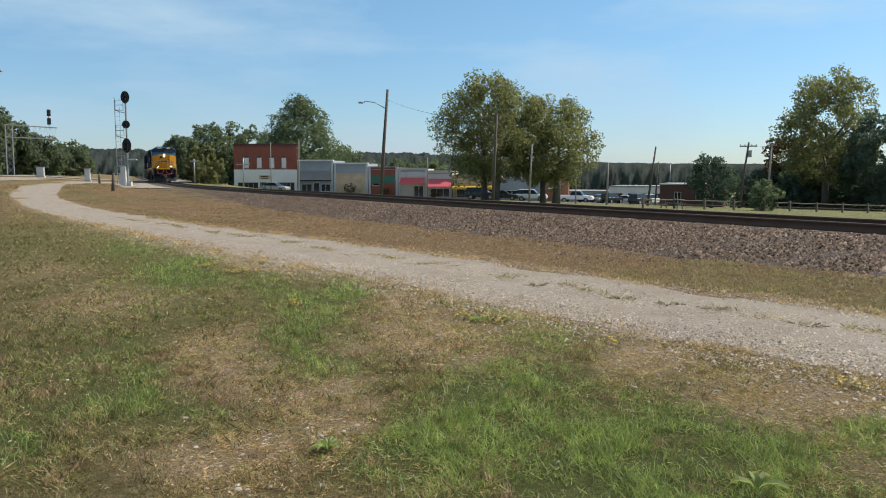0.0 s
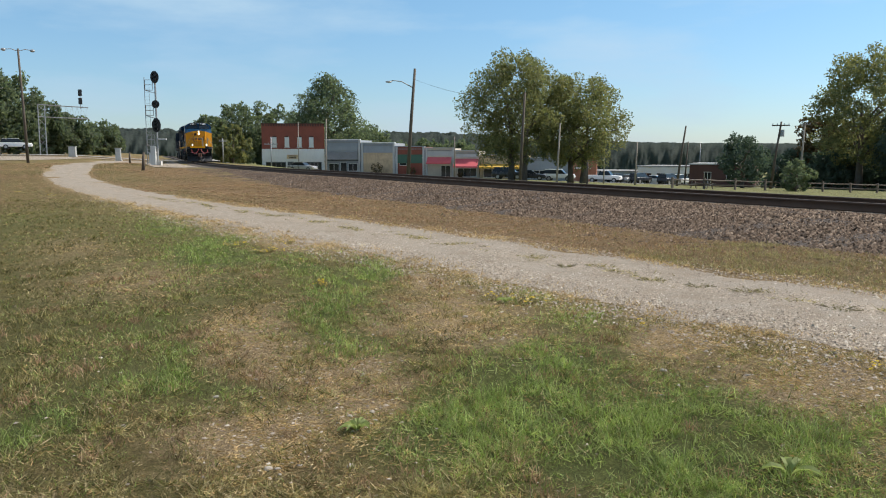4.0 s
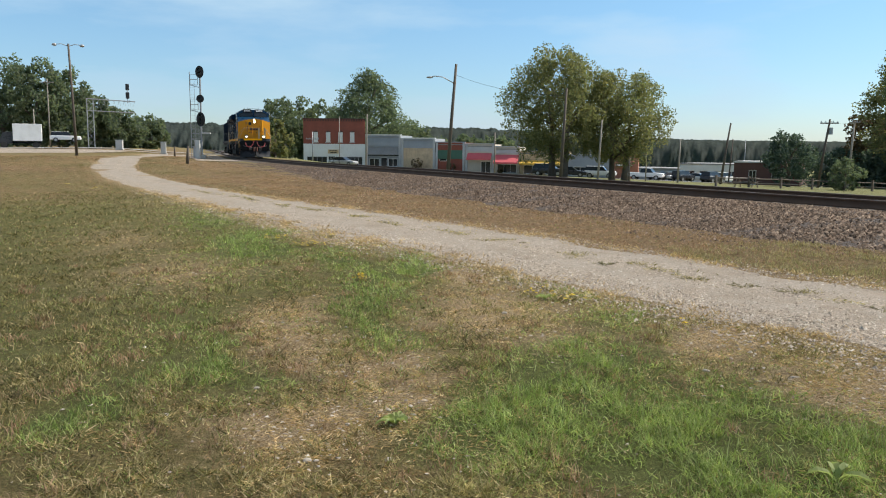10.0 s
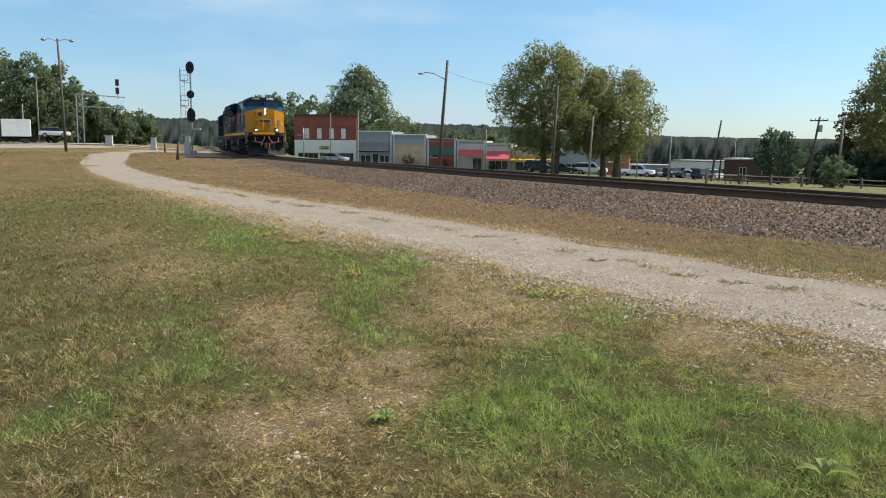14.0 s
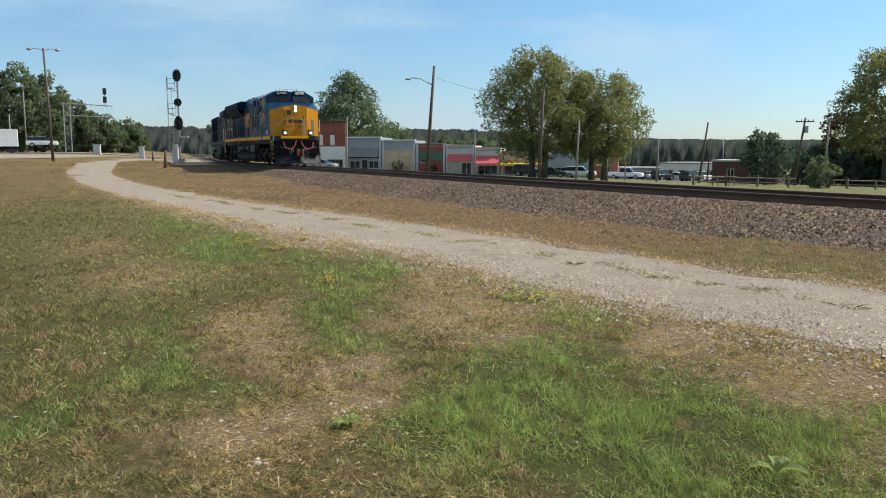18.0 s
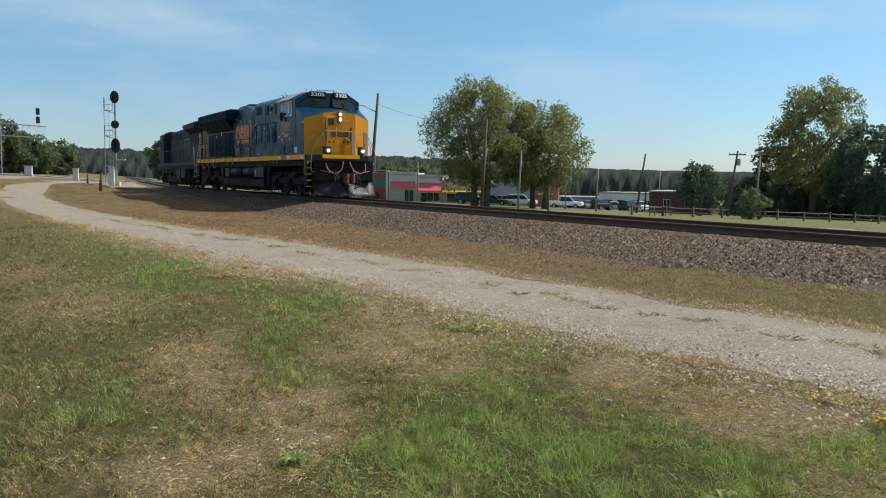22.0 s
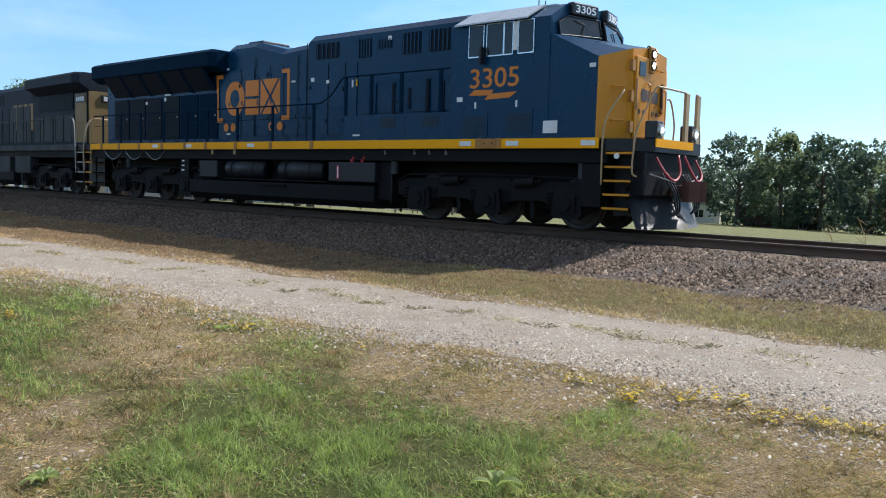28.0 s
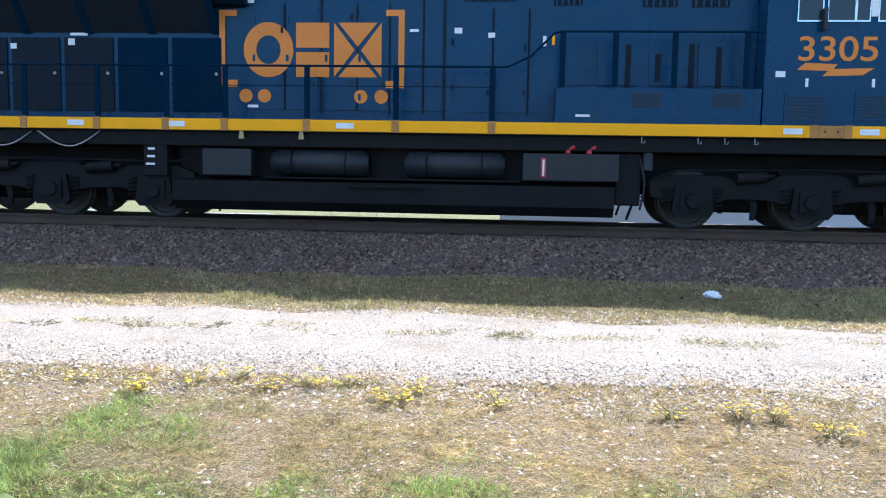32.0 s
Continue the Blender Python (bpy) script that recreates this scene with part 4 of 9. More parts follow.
def build_drive_stones():
    x, y, r = spread(210000, -30, 9, -1.75, 1.3, 21)
    keep = r.uniform(0, 1, len(x)) < np.clip(1.25 - np.hypot(x, 7) / 24, 0.12, 1)
    x, k = x[keep], y[keep]
    m, w = drive_mid(x)
    track = 1.0 - 0.9 * np.exp(-((k - 0.64) / 0.24) ** 2) - 0.6 * np.exp(-((k + 0.2) / 0.2) ** 2) - 0.45 * np.exp(-((k - 0.2) / 0.15) ** 2)
    keep = r.uniform(0, 1, len(x)) < track * np.clip(1.0 - (np.abs(k) - 0.85) / np.where(k < 0, 0.75, 0.6), 0.03, 1)
    x, y = x[keep], (m + k * w)[keep]
    size = 0.005 + 0.016 * r.uniform(0, 1, len(x)) ** 3 + 0.002 * (k < -0.45)[keep]
    rocks("drive_gravel", x, y, ground_z(x, y) + np.where(np.abs((y - drive_mid(x)[0]) / drive_mid(x)[1]) < 0.95, 0.0195, 0.006), size, "drive_stone", 6, "loose pale crushed stone on the drive", "gravel", 0.6)
    x, y, d, r = near_field(80000, 31, 12.0)
    keep = r.uniform(0, 1, len(x)) < np.clip(bare(x, y) * 1.1 - 0.25, 0.03, 0.9) * (0.2 + 1.2 * patches(x, y, 4.0, 44))
    x, y = x[keep], y[keep]
    rocks("lawn_stones", x, y, ground_z(x, y) + 0.004, 0.005 + 0.016 * r.uniform(0, 1, len(x)) ** 4, "drive_stone", 7, "small pale stones lying in the thin grass", "gravel", 0.28)


build_drive_stones()


# ---------------------------------------------------------------- railway
def bed_profile(k, x):
    """Ballast surface at offset k from the track's centre."""
    top = rail_z(x) - 0.19
    side = np.clip((np.abs(k) - 1.75) / 2.35, 0, 1)
    return top - side * 0.44


def build_track():
    xs = np.concatenate([np.arange(-300, -60, 4.0), np.arange(-60, -32, 1.0), np.arange(-32, 14, 0.4), np.arange(14, 200, 4.0)])
    ks = np.array([-4.3, -3.7, -2.9, -2.2, -1.75, -1.0, 0, 1.0, 1.75, 2.2, 2.9, 3.7, 4.3])
    gx = np.repeat(xs[:, None], len(ks), 1)
    gk = np.repeat(ks[None], len(xs), 0)
    gy = track_y(gx) + gk
    z = bed_profile(gk, gx) + 0.02 * np.sin(gx * 3 + gk * 5)
    z = np.where(np.abs(gk) > 4.0, ground_z(gx, gy) - 0.05, z)
    i = np.arange(gx.size).reshape(gx.shape)
    f = np.stack([i[:-1, :-1], i[1:, :-1], i[1:, 1:], i[:-1, 1:]], -1).reshape(-1, 4)
    ob = bulk("ballast_bed", np.stack([gx, gy, z], -1).reshape(-1, 3), f, "bed")
    tagged(ob, "dark crushed-stone railway embankment", "ballast", kind="structure")
    r = np.random.RandomState(41)
    n = 105000
    x = np.concatenate([r.uniform(-16, 10, n // 2), r.uniform(-34, -10, n // 3), r.uniform(-60, -30, n // 6)])
    k = -np.where(r.uniform(0, 1, len(x)) < 0.91, r.uniform(1.15, 3.95, len(x)), 3.9 + 0.55 * np.abs(r.normal(size=len(x))))
    y = track_y(x) + k
    zz = np.maximum(bed_profile(k, x), ground_z(x, y) - 0.02)
    rocks("ballast_stones", x, y, zz + 0.006, 0.024 + 0.036 * r.uniform(0, 1, len(x)) ** 1.7, "ballast_stone", 8, "angular dark grey and brown ballast stones", "ballast", 0.6)
    for side in (-0.7535, 0.7535):
        rail = thing("rail", Matrix.Identity(4), "rust-brown steel rail with a bright worn head", "rail", "running rails", "structure")
        for nm, prof, mt in (("rail_web", ((-0.07, -0.175), (0.07, -0.175), (0.065, -0.155), (0.012, -0.13), (0.012, -0.045), (0.034, -0.035), (0.034, -0.012), (-0.034, -0.012), (-0.034, -0.035), (-0.012, -0.045), (-0.012, -0.13), (-0.065, -0.155)), "rail_steel"),
                             ("rail_head", ((-0.034, -0.0122), (0.034, -0.0122), (0.036, -0.004), (0.026, 0.0), (-0.026, 0.0), (-0.036, -0.004)), "rail_head")):
            rx = np.concatenate([np.arange(-300, -75, 8.0), np.arange(-75, 0, 1.5), np.arange(0, 200, 10.0)])
            v = np.array([[(a, float(track_y(a)) + side + p[0], float(rail_z(a)) + p[1]) for p in prof] for a in rx])
            m = len(prof)
            idx = np.arange(len(rx) * m).reshape(len(rx), m)
            ff = np.stack([idx[:-1], np.roll(idx, -1, 1)[:-1], np.roll(idx, -1, 1)[1:], idx[1:]], -1).reshape(-1, 4)
            o = bulk(nm, v.reshape(-1, 3), ff, mt)
            o.parent = rail


M["path_dust"] = surface("path_dust", (0.27, 0.26, 0.19), (0.2, 0.2, 0.13), 0.95, 0, 0.4, 20, 0.6, 0.2)
M["street_grey"] = surface("street_grey", (0.34, 0.335, 0.325), (0.24, 0.235, 0.23), 0.9, 0, 0.2, 20, 0.5, 0.15)
def build_sleepers():
    t = thing("sleepers", Matrix.Identity(4), "dark weathered timber sleepers bedded in ballast", "sleepers", "", "structure")
    bm = B()
    box(bm, -0.115, 0.115, -1.3, 1.3, -0.36, -0.178, 0.012)
    first = part("sleeper", bm, "sleeper", t)
    for k in range(300):
        x = -122 + 0.54 * k
        m = pose(x, float(track_y(x)), float(rail_z(x)), 0, 0, math.degrees(track_turn(x)))
        if k == 0:
            first.matrix_basis = m
        else:
            again(first, t, m)


M["bed"] = surface("bed", (0.055, 0.044, 0.038), (0.10, 0.08, 0.068), 0.95, 0, 1.2, 22, 0.7, 0.9, 0.05)
build_track()
build_sleepers()


def spot(az, r):
    """Plan position at a bearing (degrees left of the track's square) and a distance from the origin."""
    a = radians(az)
    return -r * math.sin(a), r * math.cos(a)


# ---------------------------------------------------------------- trees
def leaf_cloud(name, lobes, count, size, material, seed, parent, flat=0.7):
    """A crown out of many small leaf sprays, dense near the skin of each lobe, with gaps."""
    r = np.random.RandomState(seed)
    w = np.array([(a[3] * a[4] * a[5]) ** 0.667 for a in lobes])
    pick = r.choice(len(lobes), count, p=w / w.sum())
    L = np.array(lobes)[pick]
    d = r.normal(size=(count, 3))
    d /= np.linalg.norm(d, axis=1)[:, None]
    rad = 1 - 0.5 * r.uniform(0, 1, count) ** 1.9
    bumps = 1 + 0.16 * np.sin(d[:, 0] * 7 + pick) * np.sin(d[:, 1] * 6 + pick * 2) + 0.12 * np.sin(d[:, 2] * 9 + pick * 3)
    c = L[:, :3] + d * (rad * bumps)[:, None] * L[:, 3:6]
    clump = np.round(c / (size * 4.2))
    keep = (np.sin(clump[:, 0] * 12.9898 + clump[:, 1] * 78.233 + clump[:, 2] * 37.719 + seed) * 43758.5453 % 1) < (0.66 if size < 0.4 else 0.97)
    c = c[keep]
    n = len(c)
    u = r.normal(size=(n, 3))
    u /= np.linalg.norm(u, axis=1)[:, None]
    v = np.cross(u, r.normal(size=(n, 3)))
    v /= np.linalg.norm(v, axis=1)[:, None]
    s = size * r.uniform(0.55, 1.35, n)[:, None]
    q = np.stack([c - u * s, c - v * s * flat + u * s * 0.1, c + u * s, c + v * s * flat + u * s * 0.15], 1)
    f = np.arange(4 * n).reshape(n, 4)
    ob = bulk(name, q.reshape(-1, 3), f, material)
    ob.parent = parent
    return ob


def tree(x, y, h, w, seed, leaf, label, name="tree", low=0.22, count=7000, size=0.32, lobes=16, lean=0.0, shape="round", group="", trunks=1, z=None):
    r = random.Random(seed)
    z = gz(x, y) if z is None else z
    t = thing(name, pose(x, y, z - 0.1), label, "tree", group)
    bm = B()
    tops = []
    for k in range(trunks):
        ox = (k - (trunks - 1) / 2) * w * 0.16
        top = Vector((ox * 1.6 + lean * h, r.uniform(-0.3, 0.3), h * 0.62))
        r0 = 0.022 * h + 0.05
        tube(bm, [(ox, 0, 0), (ox * 1.1, 0.05, h * low * 0.6), (ox * 1.3 + lean * h * 0.4, 0.1, h * 0.4), top], [r0 * 1.3, r0, r0 * 0.7, r0 * 0.25], 8)
        for i in range(7):
            k0 = r.uniform(low * 0.8, 0.55)
            a = r.uniform(0, 6.28)
            p = Vector((ox * 1.2 + lean * h * k0, 0, h * k0))
            q = p + Vector((math.cos(a) * w * 0.32, math.sin(a) * w * 0.32, h * r.uniform(0.12, 0.3)))
            tube(bm, [p, (p + q) / 2 + Vector((0, 0, 0.03 * h)), q], [r0 * 0.45, r0 * 0.28, r0 * 0.1], 5)
    part("trunk", bm, "bark", t, smooth=True)
    ls = []
    for i in range(lobes):
        u = (i + 0.5) / lobes
        zc = h * (low + (0.95 - low) * u)
        if shape == "round":
            wid = math.sin(math.pi * min(max(0.13 + 0.76 * u, 0), 1)) ** 0.8
        else:
            wid = max(1.0 - u ** 1.8, 0.0) ** 0.8
        a = i * 2.4 + r.uniform(-0.5, 0.5)
        off = w * 0.44 * wid * r.uniform(0.1, 1.0) ** 0.45
        rr = w * 0.105 * (0.6 + 0.4 * wid) * r.uniform(0.65, 1.3)
        ls.append((math.cos(a) * off + lean * h * u, math.sin(a) * off, zc + r.uniform(-0.03, 0.03) * h, rr, rr, rr * r.uniform(0.7, 1.35)))
    leaf_cloud("crown", ls, count, size, leaf, seed, t)
    return t


def far_woods(name, bearings, r0, depth, tops, count, size, material, seed, label):
    """A belt of woodland in the distance, one mass of foliage."""
    rng = np.random.RandomState(seed)
    az = rng.uniform(min(bearings), max(bearings), 150 if count > 9000 else 60)
    lobes = []
    for a in az:
        rr = r0 + rng.uniform(0, depth)
        x, y = spot(a, rr)
        top = np.interp(a, bearings[::-1] if bearings[0] > bearings[-1] else bearings, tops[::-1] if bearings[0] > bearings[-1] else tops)
        zt = 1.6 + rr * math.tan(radians(top * rng.uniform(0.84, 1.03)))
        z0 = gz(x, y)
        half = max((zt - z0) / 2, 1.5)
        wd = r0 * abs(bearings[0] - bearings[-1]) * 0.0175 / 60 * rng.uniform(2.4, 4.6) + 1.5
        lobes.append((x, y, z0 + half * 0.95, wd, wd, half * 1.05))
    ob = leaf_cloud(name, lobes, count, size, material, seed, None)
    return tagged(ob, label, "woods", kind="stuff")


def ridge(name, bearings, tops, r0, material, seed, label):
    """Woodland on the horizon: three rows of merged crowns, one behind the other."""
    a = np.arange(bearings[0], bearings[-1], 0.05)
    u = np.linspace(0, 1, 12)
    verts, faces = [], []
    for j in range(3):
        ga, gu = np.repeat(a[:, None], len(u), 1), np.repeat(u[None], len(a), 0)
        lump = patches(ga, ga * 0, 5.0, seed + j) * 0.6 + patches(ga, ga * 0, 13.0, seed + 9 + j) * 0.4
        rad = r0 + 34 * j + 30 * gu ** 1.5 - 5 * patches(ga, gu * 1.4, 6.0, seed + 20 + j) - 1.5 * patches(ga, gu * 1.4, 14.0, seed + 30 + j)
        crest = 1.6 + rad * np.tan(np.radians(np.interp(ga, bearings, tops) * (0.8 + 0.05 * j + 0.16 * (0.5 + (lump - 0.5) * gu ** 4))))
        base = np.minimum(ground_z(-rad * np.sin(np.radians(ga)), rad * np.cos(np.radians(ga))), 0.0) - 1.0
        z = base + (crest - base) * np.sin(gu * 1.5708)
        i = np.arange(ga.size).reshape(ga.shape) + j * ga.size
        verts.append(np.stack([-rad * np.sin(np.radians(ga)), rad * np.cos(np.radians(ga)), z], -1).reshape(-1, 3))
        faces.append(np.stack([i[:-1, :-1], i[1:, :-1], i[1:, 1:], i[:-1, 1:]], -1).reshape(-1, 4))
    return tagged(bulk(name, np.concatenate(verts), np.concatenate(faces), material), label, "woods", kind="stuff")


def build_trees():
    x, y = spot(51.3, 98)
    tree(x, y, 14.9, 13.8, 3, "leaf_plane", "large sycamore with thinning yellow-green leaves", low=0.2, count=66000, size=0.115, lobes=105, trunks=2)
    x, y = spot(47.2, 101)
    tree(x, y, 12.9, 13.4, 7, "leaf_plane", "broad sycamore with browning lower leaves", low=0.2, count=56000, size=0.115, lobes=92, trunks=2)
    x, y = spot(64.5, 178)
    tree(x, y, 20.6, 22, 11, "leaf_oak", "tall green shade tree behind the shops", low=0.1, count=52000, size=0.2, lobes=130, shape="dome")
    for az, r, h, w, s in ((68.2, 190, 14, 14, 21), (70.6, 185, 13.5, 13, 22), (72.3, 175, 9, 10, 23), (61.8, 200, 11, 14, 24), (59.9, 215, 8, 12, 25), (66.2, 200, 13, 15, 27), (57.6, 215, 9, 12, 28), (55.6, 225, 10, 13, 29)):
        tree(*spot(az, r), h, w, s, "leaf_oak", "dark green broadleaf tree behind the shops", low=0.05, count=17000, size=0.24, lobes=60, group="trees behind the shops")
    tree(*spot(70.9, 128), 6.0, 6.0, 26, "leaf_plane", "rounded green roadside bush tree", name="bush", low=0.03, count=9000, size=0.17, lobes=40)
    # east side
    tree(*spot(29.5, 112), 17.2, 13.0, 31, "leaf_plane", "tall open sycamore with pale green leaves", low=0.2, count=46000, size=0.13, lobes=95)
    tree(*spot(25.9, 108), 11.4, 12.0, 32, "leaf_cedar", "dark spreading cedar tree", low=0.1, count=30000, size=0.17, lobes=95)
    tree(*spot(31.6, 120), 9.8, 9.0, 33, "leaf_rust", "small tree with reddish autumn leaves", low=0.06, count=16000, size=0.17, lobes=50)
    tree(*spot(28.0, 122), 9.5, 11.0, 34, "leaf_cedar", "dark evergreen tree behind the park", low=0.03, count=18000, size=0.18, lobes=60)
    tree(*spot(30.4, 127), 9.2, 11.0, 39, "leaf_cedar", "dark evergreen tree behind the park", low=0.03, count=18000, size=0.18, lobes=60)
    for az, r, h, w, sd in ((34.2, 122, 4.6, 7.5, 91), (33.2, 118, 5.2, 7.5, 92), (32.2, 116, 4.4, 7.0, 93), (31.0, 114, 4.8, 7.5, 94), (29.0, 116, 4.6, 8.0, 95), (27.6, 114, 4.6, 8.0, 96), (26.4, 114, 4.2, 8.0, 97)):
        tree(*spot(az, r), h, w, sd, "leaf_cedar", "dark undergrowth at the edge of the park", name="bush", low=0.02, count=5200, size=0.17, lobes=34, group="undergrowth along the park")
    tree(*spot(21.9, 150), 11.8, 12.0, 35, "leaf_cedar", "broad dark green tree beside a house", low=0.04, count=22000, size=0.18, lobes=75)
    tree(*spot(36.35, 88), 5.5, 5.6, 36, "leaf_cedar", "round-headed small park tree", low=0.14, count=17000, size=0.1, lobes=55)
    tree(*spot(33.1, 72), 2.6, 3.1, 37, "leaf_oak", "low clipped green bush", name="bush", low=0.05, count=9000, size=0.07, lobes=36)
    for az, r, h, w, s in ((17.6, 112, 10.6, 10, 41), (15.0, 108, 10.4, 9, 42), (12.6, 110, 10.8, 10, 43), (9.8, 104, 9.4, 10, 44), (7.2, 100, 8.6, 10, 45), (4.4, 96, 9.4, 9, 46), (1.2, 96, 10.5, 10, 47), (-2.2, 98, 10, 10, 48), (-6.0, 100, 9.5, 11, 49), (-10.5, 104, 10, 12, 50)):
        tree(*spot(az, r), h * 1.12, w, s, "leaf_oak" if s % 3 == 0 else "leaf_cedar", "dense dark green tree at the edge of the park", low=0.02, count=12000, size=0.195, lobes=60, group="trees along the park")
    # west side
    for az, r, h, w, s in ((87.5, 185, 17.5, 17, 61), (85.6, 180, 17, 15, 62), (84.0, 182, 15.5, 13, 63), (82.6, 186, 11, 11, 64), (80.9, 190, 8.2, 12, 65), (79.2, 200, 7.0, 12, 66), (89.8, 190, 17, 16, 67)):
        tree(*spot(az, r), h, w, s, "leaf_oak", "large dark green tree beyond the crossing", low=0.03, count=16000, size=0.265, lobes=70, group="trees beyond the crossing")
    ridge("far_woods", [20, 30, 40, 48, 56, 62, 68, 74, 79, 82, 97], [0.6, 0.5, 0.62, 0.75, 1.35, 1.45, 1.4, 1.45, 1.6, 1.9, 2.2], 420, "leaf_far", 71, "wooded ridge on the horizon, haze put into its colour")
    far_woods("east_woods", [24, 14, 4, -8, -30], 150, 40, [1.9, 2.3, 2.3, 2.3, 2.2], 90000, 0.3, "leaf_cedar", 72, "dark wall of trees behind the park")
    far_woods("south_woods", [270, 230, 180, 140, 100], 160, 50, [5, 5, 5, 5, 4], 9000, 1.6, "leaf_oak", 73, "line of trees far behind the lawn")


build_trees()


# ---------------------------------------------------------------- the shops
ROW_X, ROW_Y, ROW_TURN = -131.9, 62.3, 45.0


def row_pose(d, back=0.0):
    c, s = math.cos(radians(ROW_TURN)), math.sin(radians(ROW_TURN))
    x, y = ROW_X + c * d - s * back, ROW_Y + s * d + c * back
    return pose(x, y, gz(x, y) - 0.05, 0, 0, ROW_TURN)


def wall_with_openings(bm, w, z0, z1, depth, holes):
    """A front wall from x 0 to w with rectangular holes (x0, x1, a, b) cut right through, as one closed shell."""
    xs = sorted({0, w, *[h[0] for h in holes], *[h[1] for h in holes]})
    zs = sorted({z0, z1, *[h[2] for h in holes], *[h[3] for h in holes]})
    nx, nz = len(xs) - 1, len(zs) - 1

    def solid(i, k):
        if not (0 <= i < nx and 0 <= k < nz):
            return False
        x, z = (xs[i] + xs[i + 1]) / 2, (zs[k] + zs[k + 1]) / 2
        return not any(h[0] < x < h[1] and h[2] < z < h[3] for h in holes)
    made = {}

    def at(i, y, k):
        if (i, y, k) not in made:
            made[i, y, k] = bm.verts.new((xs[i], y * depth, zs[k]))
        return made[i, y, k]
    for i, k in product(range(nx), range(nz)):
        if not solid(i, k):
            continue
        for y in (0, 1):
            bm.faces.new((at(i, y, k), at(i + 1, y, k), at(i + 1, y, k + 1), at(i, y, k + 1)))
        for (p, q), (di, dk) in ((((0, 0), (0, 1)), (-1, 0)), (((1, 0), (1, 1)), (1, 0)), (((0, 0), (1, 0)), (0, -1)), (((0, 1), (1, 1)), (0, 1))):
            if not solid(i + di, k + dk):
                bm.faces.new((at(i + p[0], 0, k + p[1]), at(i + q[0], 0, k + q[1]), at(i + q[0], 1, k + q[1]), at(i + p[0], 1, k + p[1])))
    bmesh.ops.recalc_face_normals(bm, faces=bm.faces)
    return bm


def shop_window(parent, x0, x1, a, b, mullions=1, frame="wall_white"):
    bm = B()
    t = 0.07
    for q in ((x0, x1, a, a + t), (x0, x1, b - t, b), (x0, x0 + t, a + t, b - t), (x1 - t, x1, a + t, b - t)):
        box(bm, q[0], q[1], 0.06, 0.16, q[2], q[3])
    for k in range(mullions):
        xm = x0 + (x1 - x0) * (k + 1) / (mullions + 1)
        box(bm, xm - 0.03, xm + 0.03, 0.07, 0.15, a + t, b - t)
    win = part("window", bm, frame, parent)
    bm = B()
    box(bm, x0 + t, x1 - t, 0.1, 0.12, a + t, b - t)
    part("pane", bm, "window_glass", win)
    return win


def shop(d, w, h, wall, label, trim="wall_pale", holes=(), awning=None, depth=7.0, fascia=None, pier=None):
    t = thing("shop", row_pose(d), label, "building", "row of shops")
    bm = wall_with_openings(B(), w - 0.02, 0, h, 0.3, holes)
    part("front_wall", bm, wall, t)
    bm = B()
    box(bm, 0, 0.25, 0.3, depth, 0, h)
    part("side_wall", bm, wall, t)
    bm = B()
    box(bm, w - 0.27, w - 0.02, 0.3, depth, 0, h)
    part("side_wall", bm, wall, t)
    bm = B()
    box(bm, 0.25, w - 0.27, depth - 0.25, depth, 0, h)
    part("rear_wall", bm, wall, t)
    bm = B()
    box(bm, 0.25, w - 0.27, 0.3, depth - 0.25, h - 0.5, h - 0.3)
    part("roof", bm, "roof_grey", t)
    bm = B()
    box(bm, -0.03, w + 0.01, -0.2, 0.34, h, h + 0.16)
    part("coping", bm, trim, t)
    bm = B()
    box(bm, 0.02, w - 0.04, -0.1, -0.002, h - 0.42, h - 0.3)
    part("string_course", bm, "roof_grey", t)
    if pier:
        for x0 in (0.0, w - 0.4):
            bm = B()
            box(bm, x0, x0 + 0.38, -0.17, -0.003, 0, h - 0.002, 0.02)
            pr = part("pilaster", bm, pier, t)
            bm = B()
            box(bm, x0 - 0.03, x0 + 0.41, -0.2, -0.171, h * 0.62, h * 0.62 + 0.14)
            part("capital", bm, pier, pr)
    if fascia:
        bm = B()
        box(bm, 0.2, w - 0.2, -0.09, -0.003, fascia[0], fascia[1])
        part("fascia", bm, fascia[2], t)
    for x0, x1, a, b in holes:
        shop_window(t, x0, x1, a, b, max(0, int((x1 - x0) / 1.6)))
    if awning:
        x0, x1, a, b, out, mt = awning
        bm = B()
        extrude(bm, [(-out, a), (-out, a + 0.25), (-0.004, b), (-0.004, b - 0.1)], "x", x0, x1)
        part("awning", bm, mt, t)
    return t


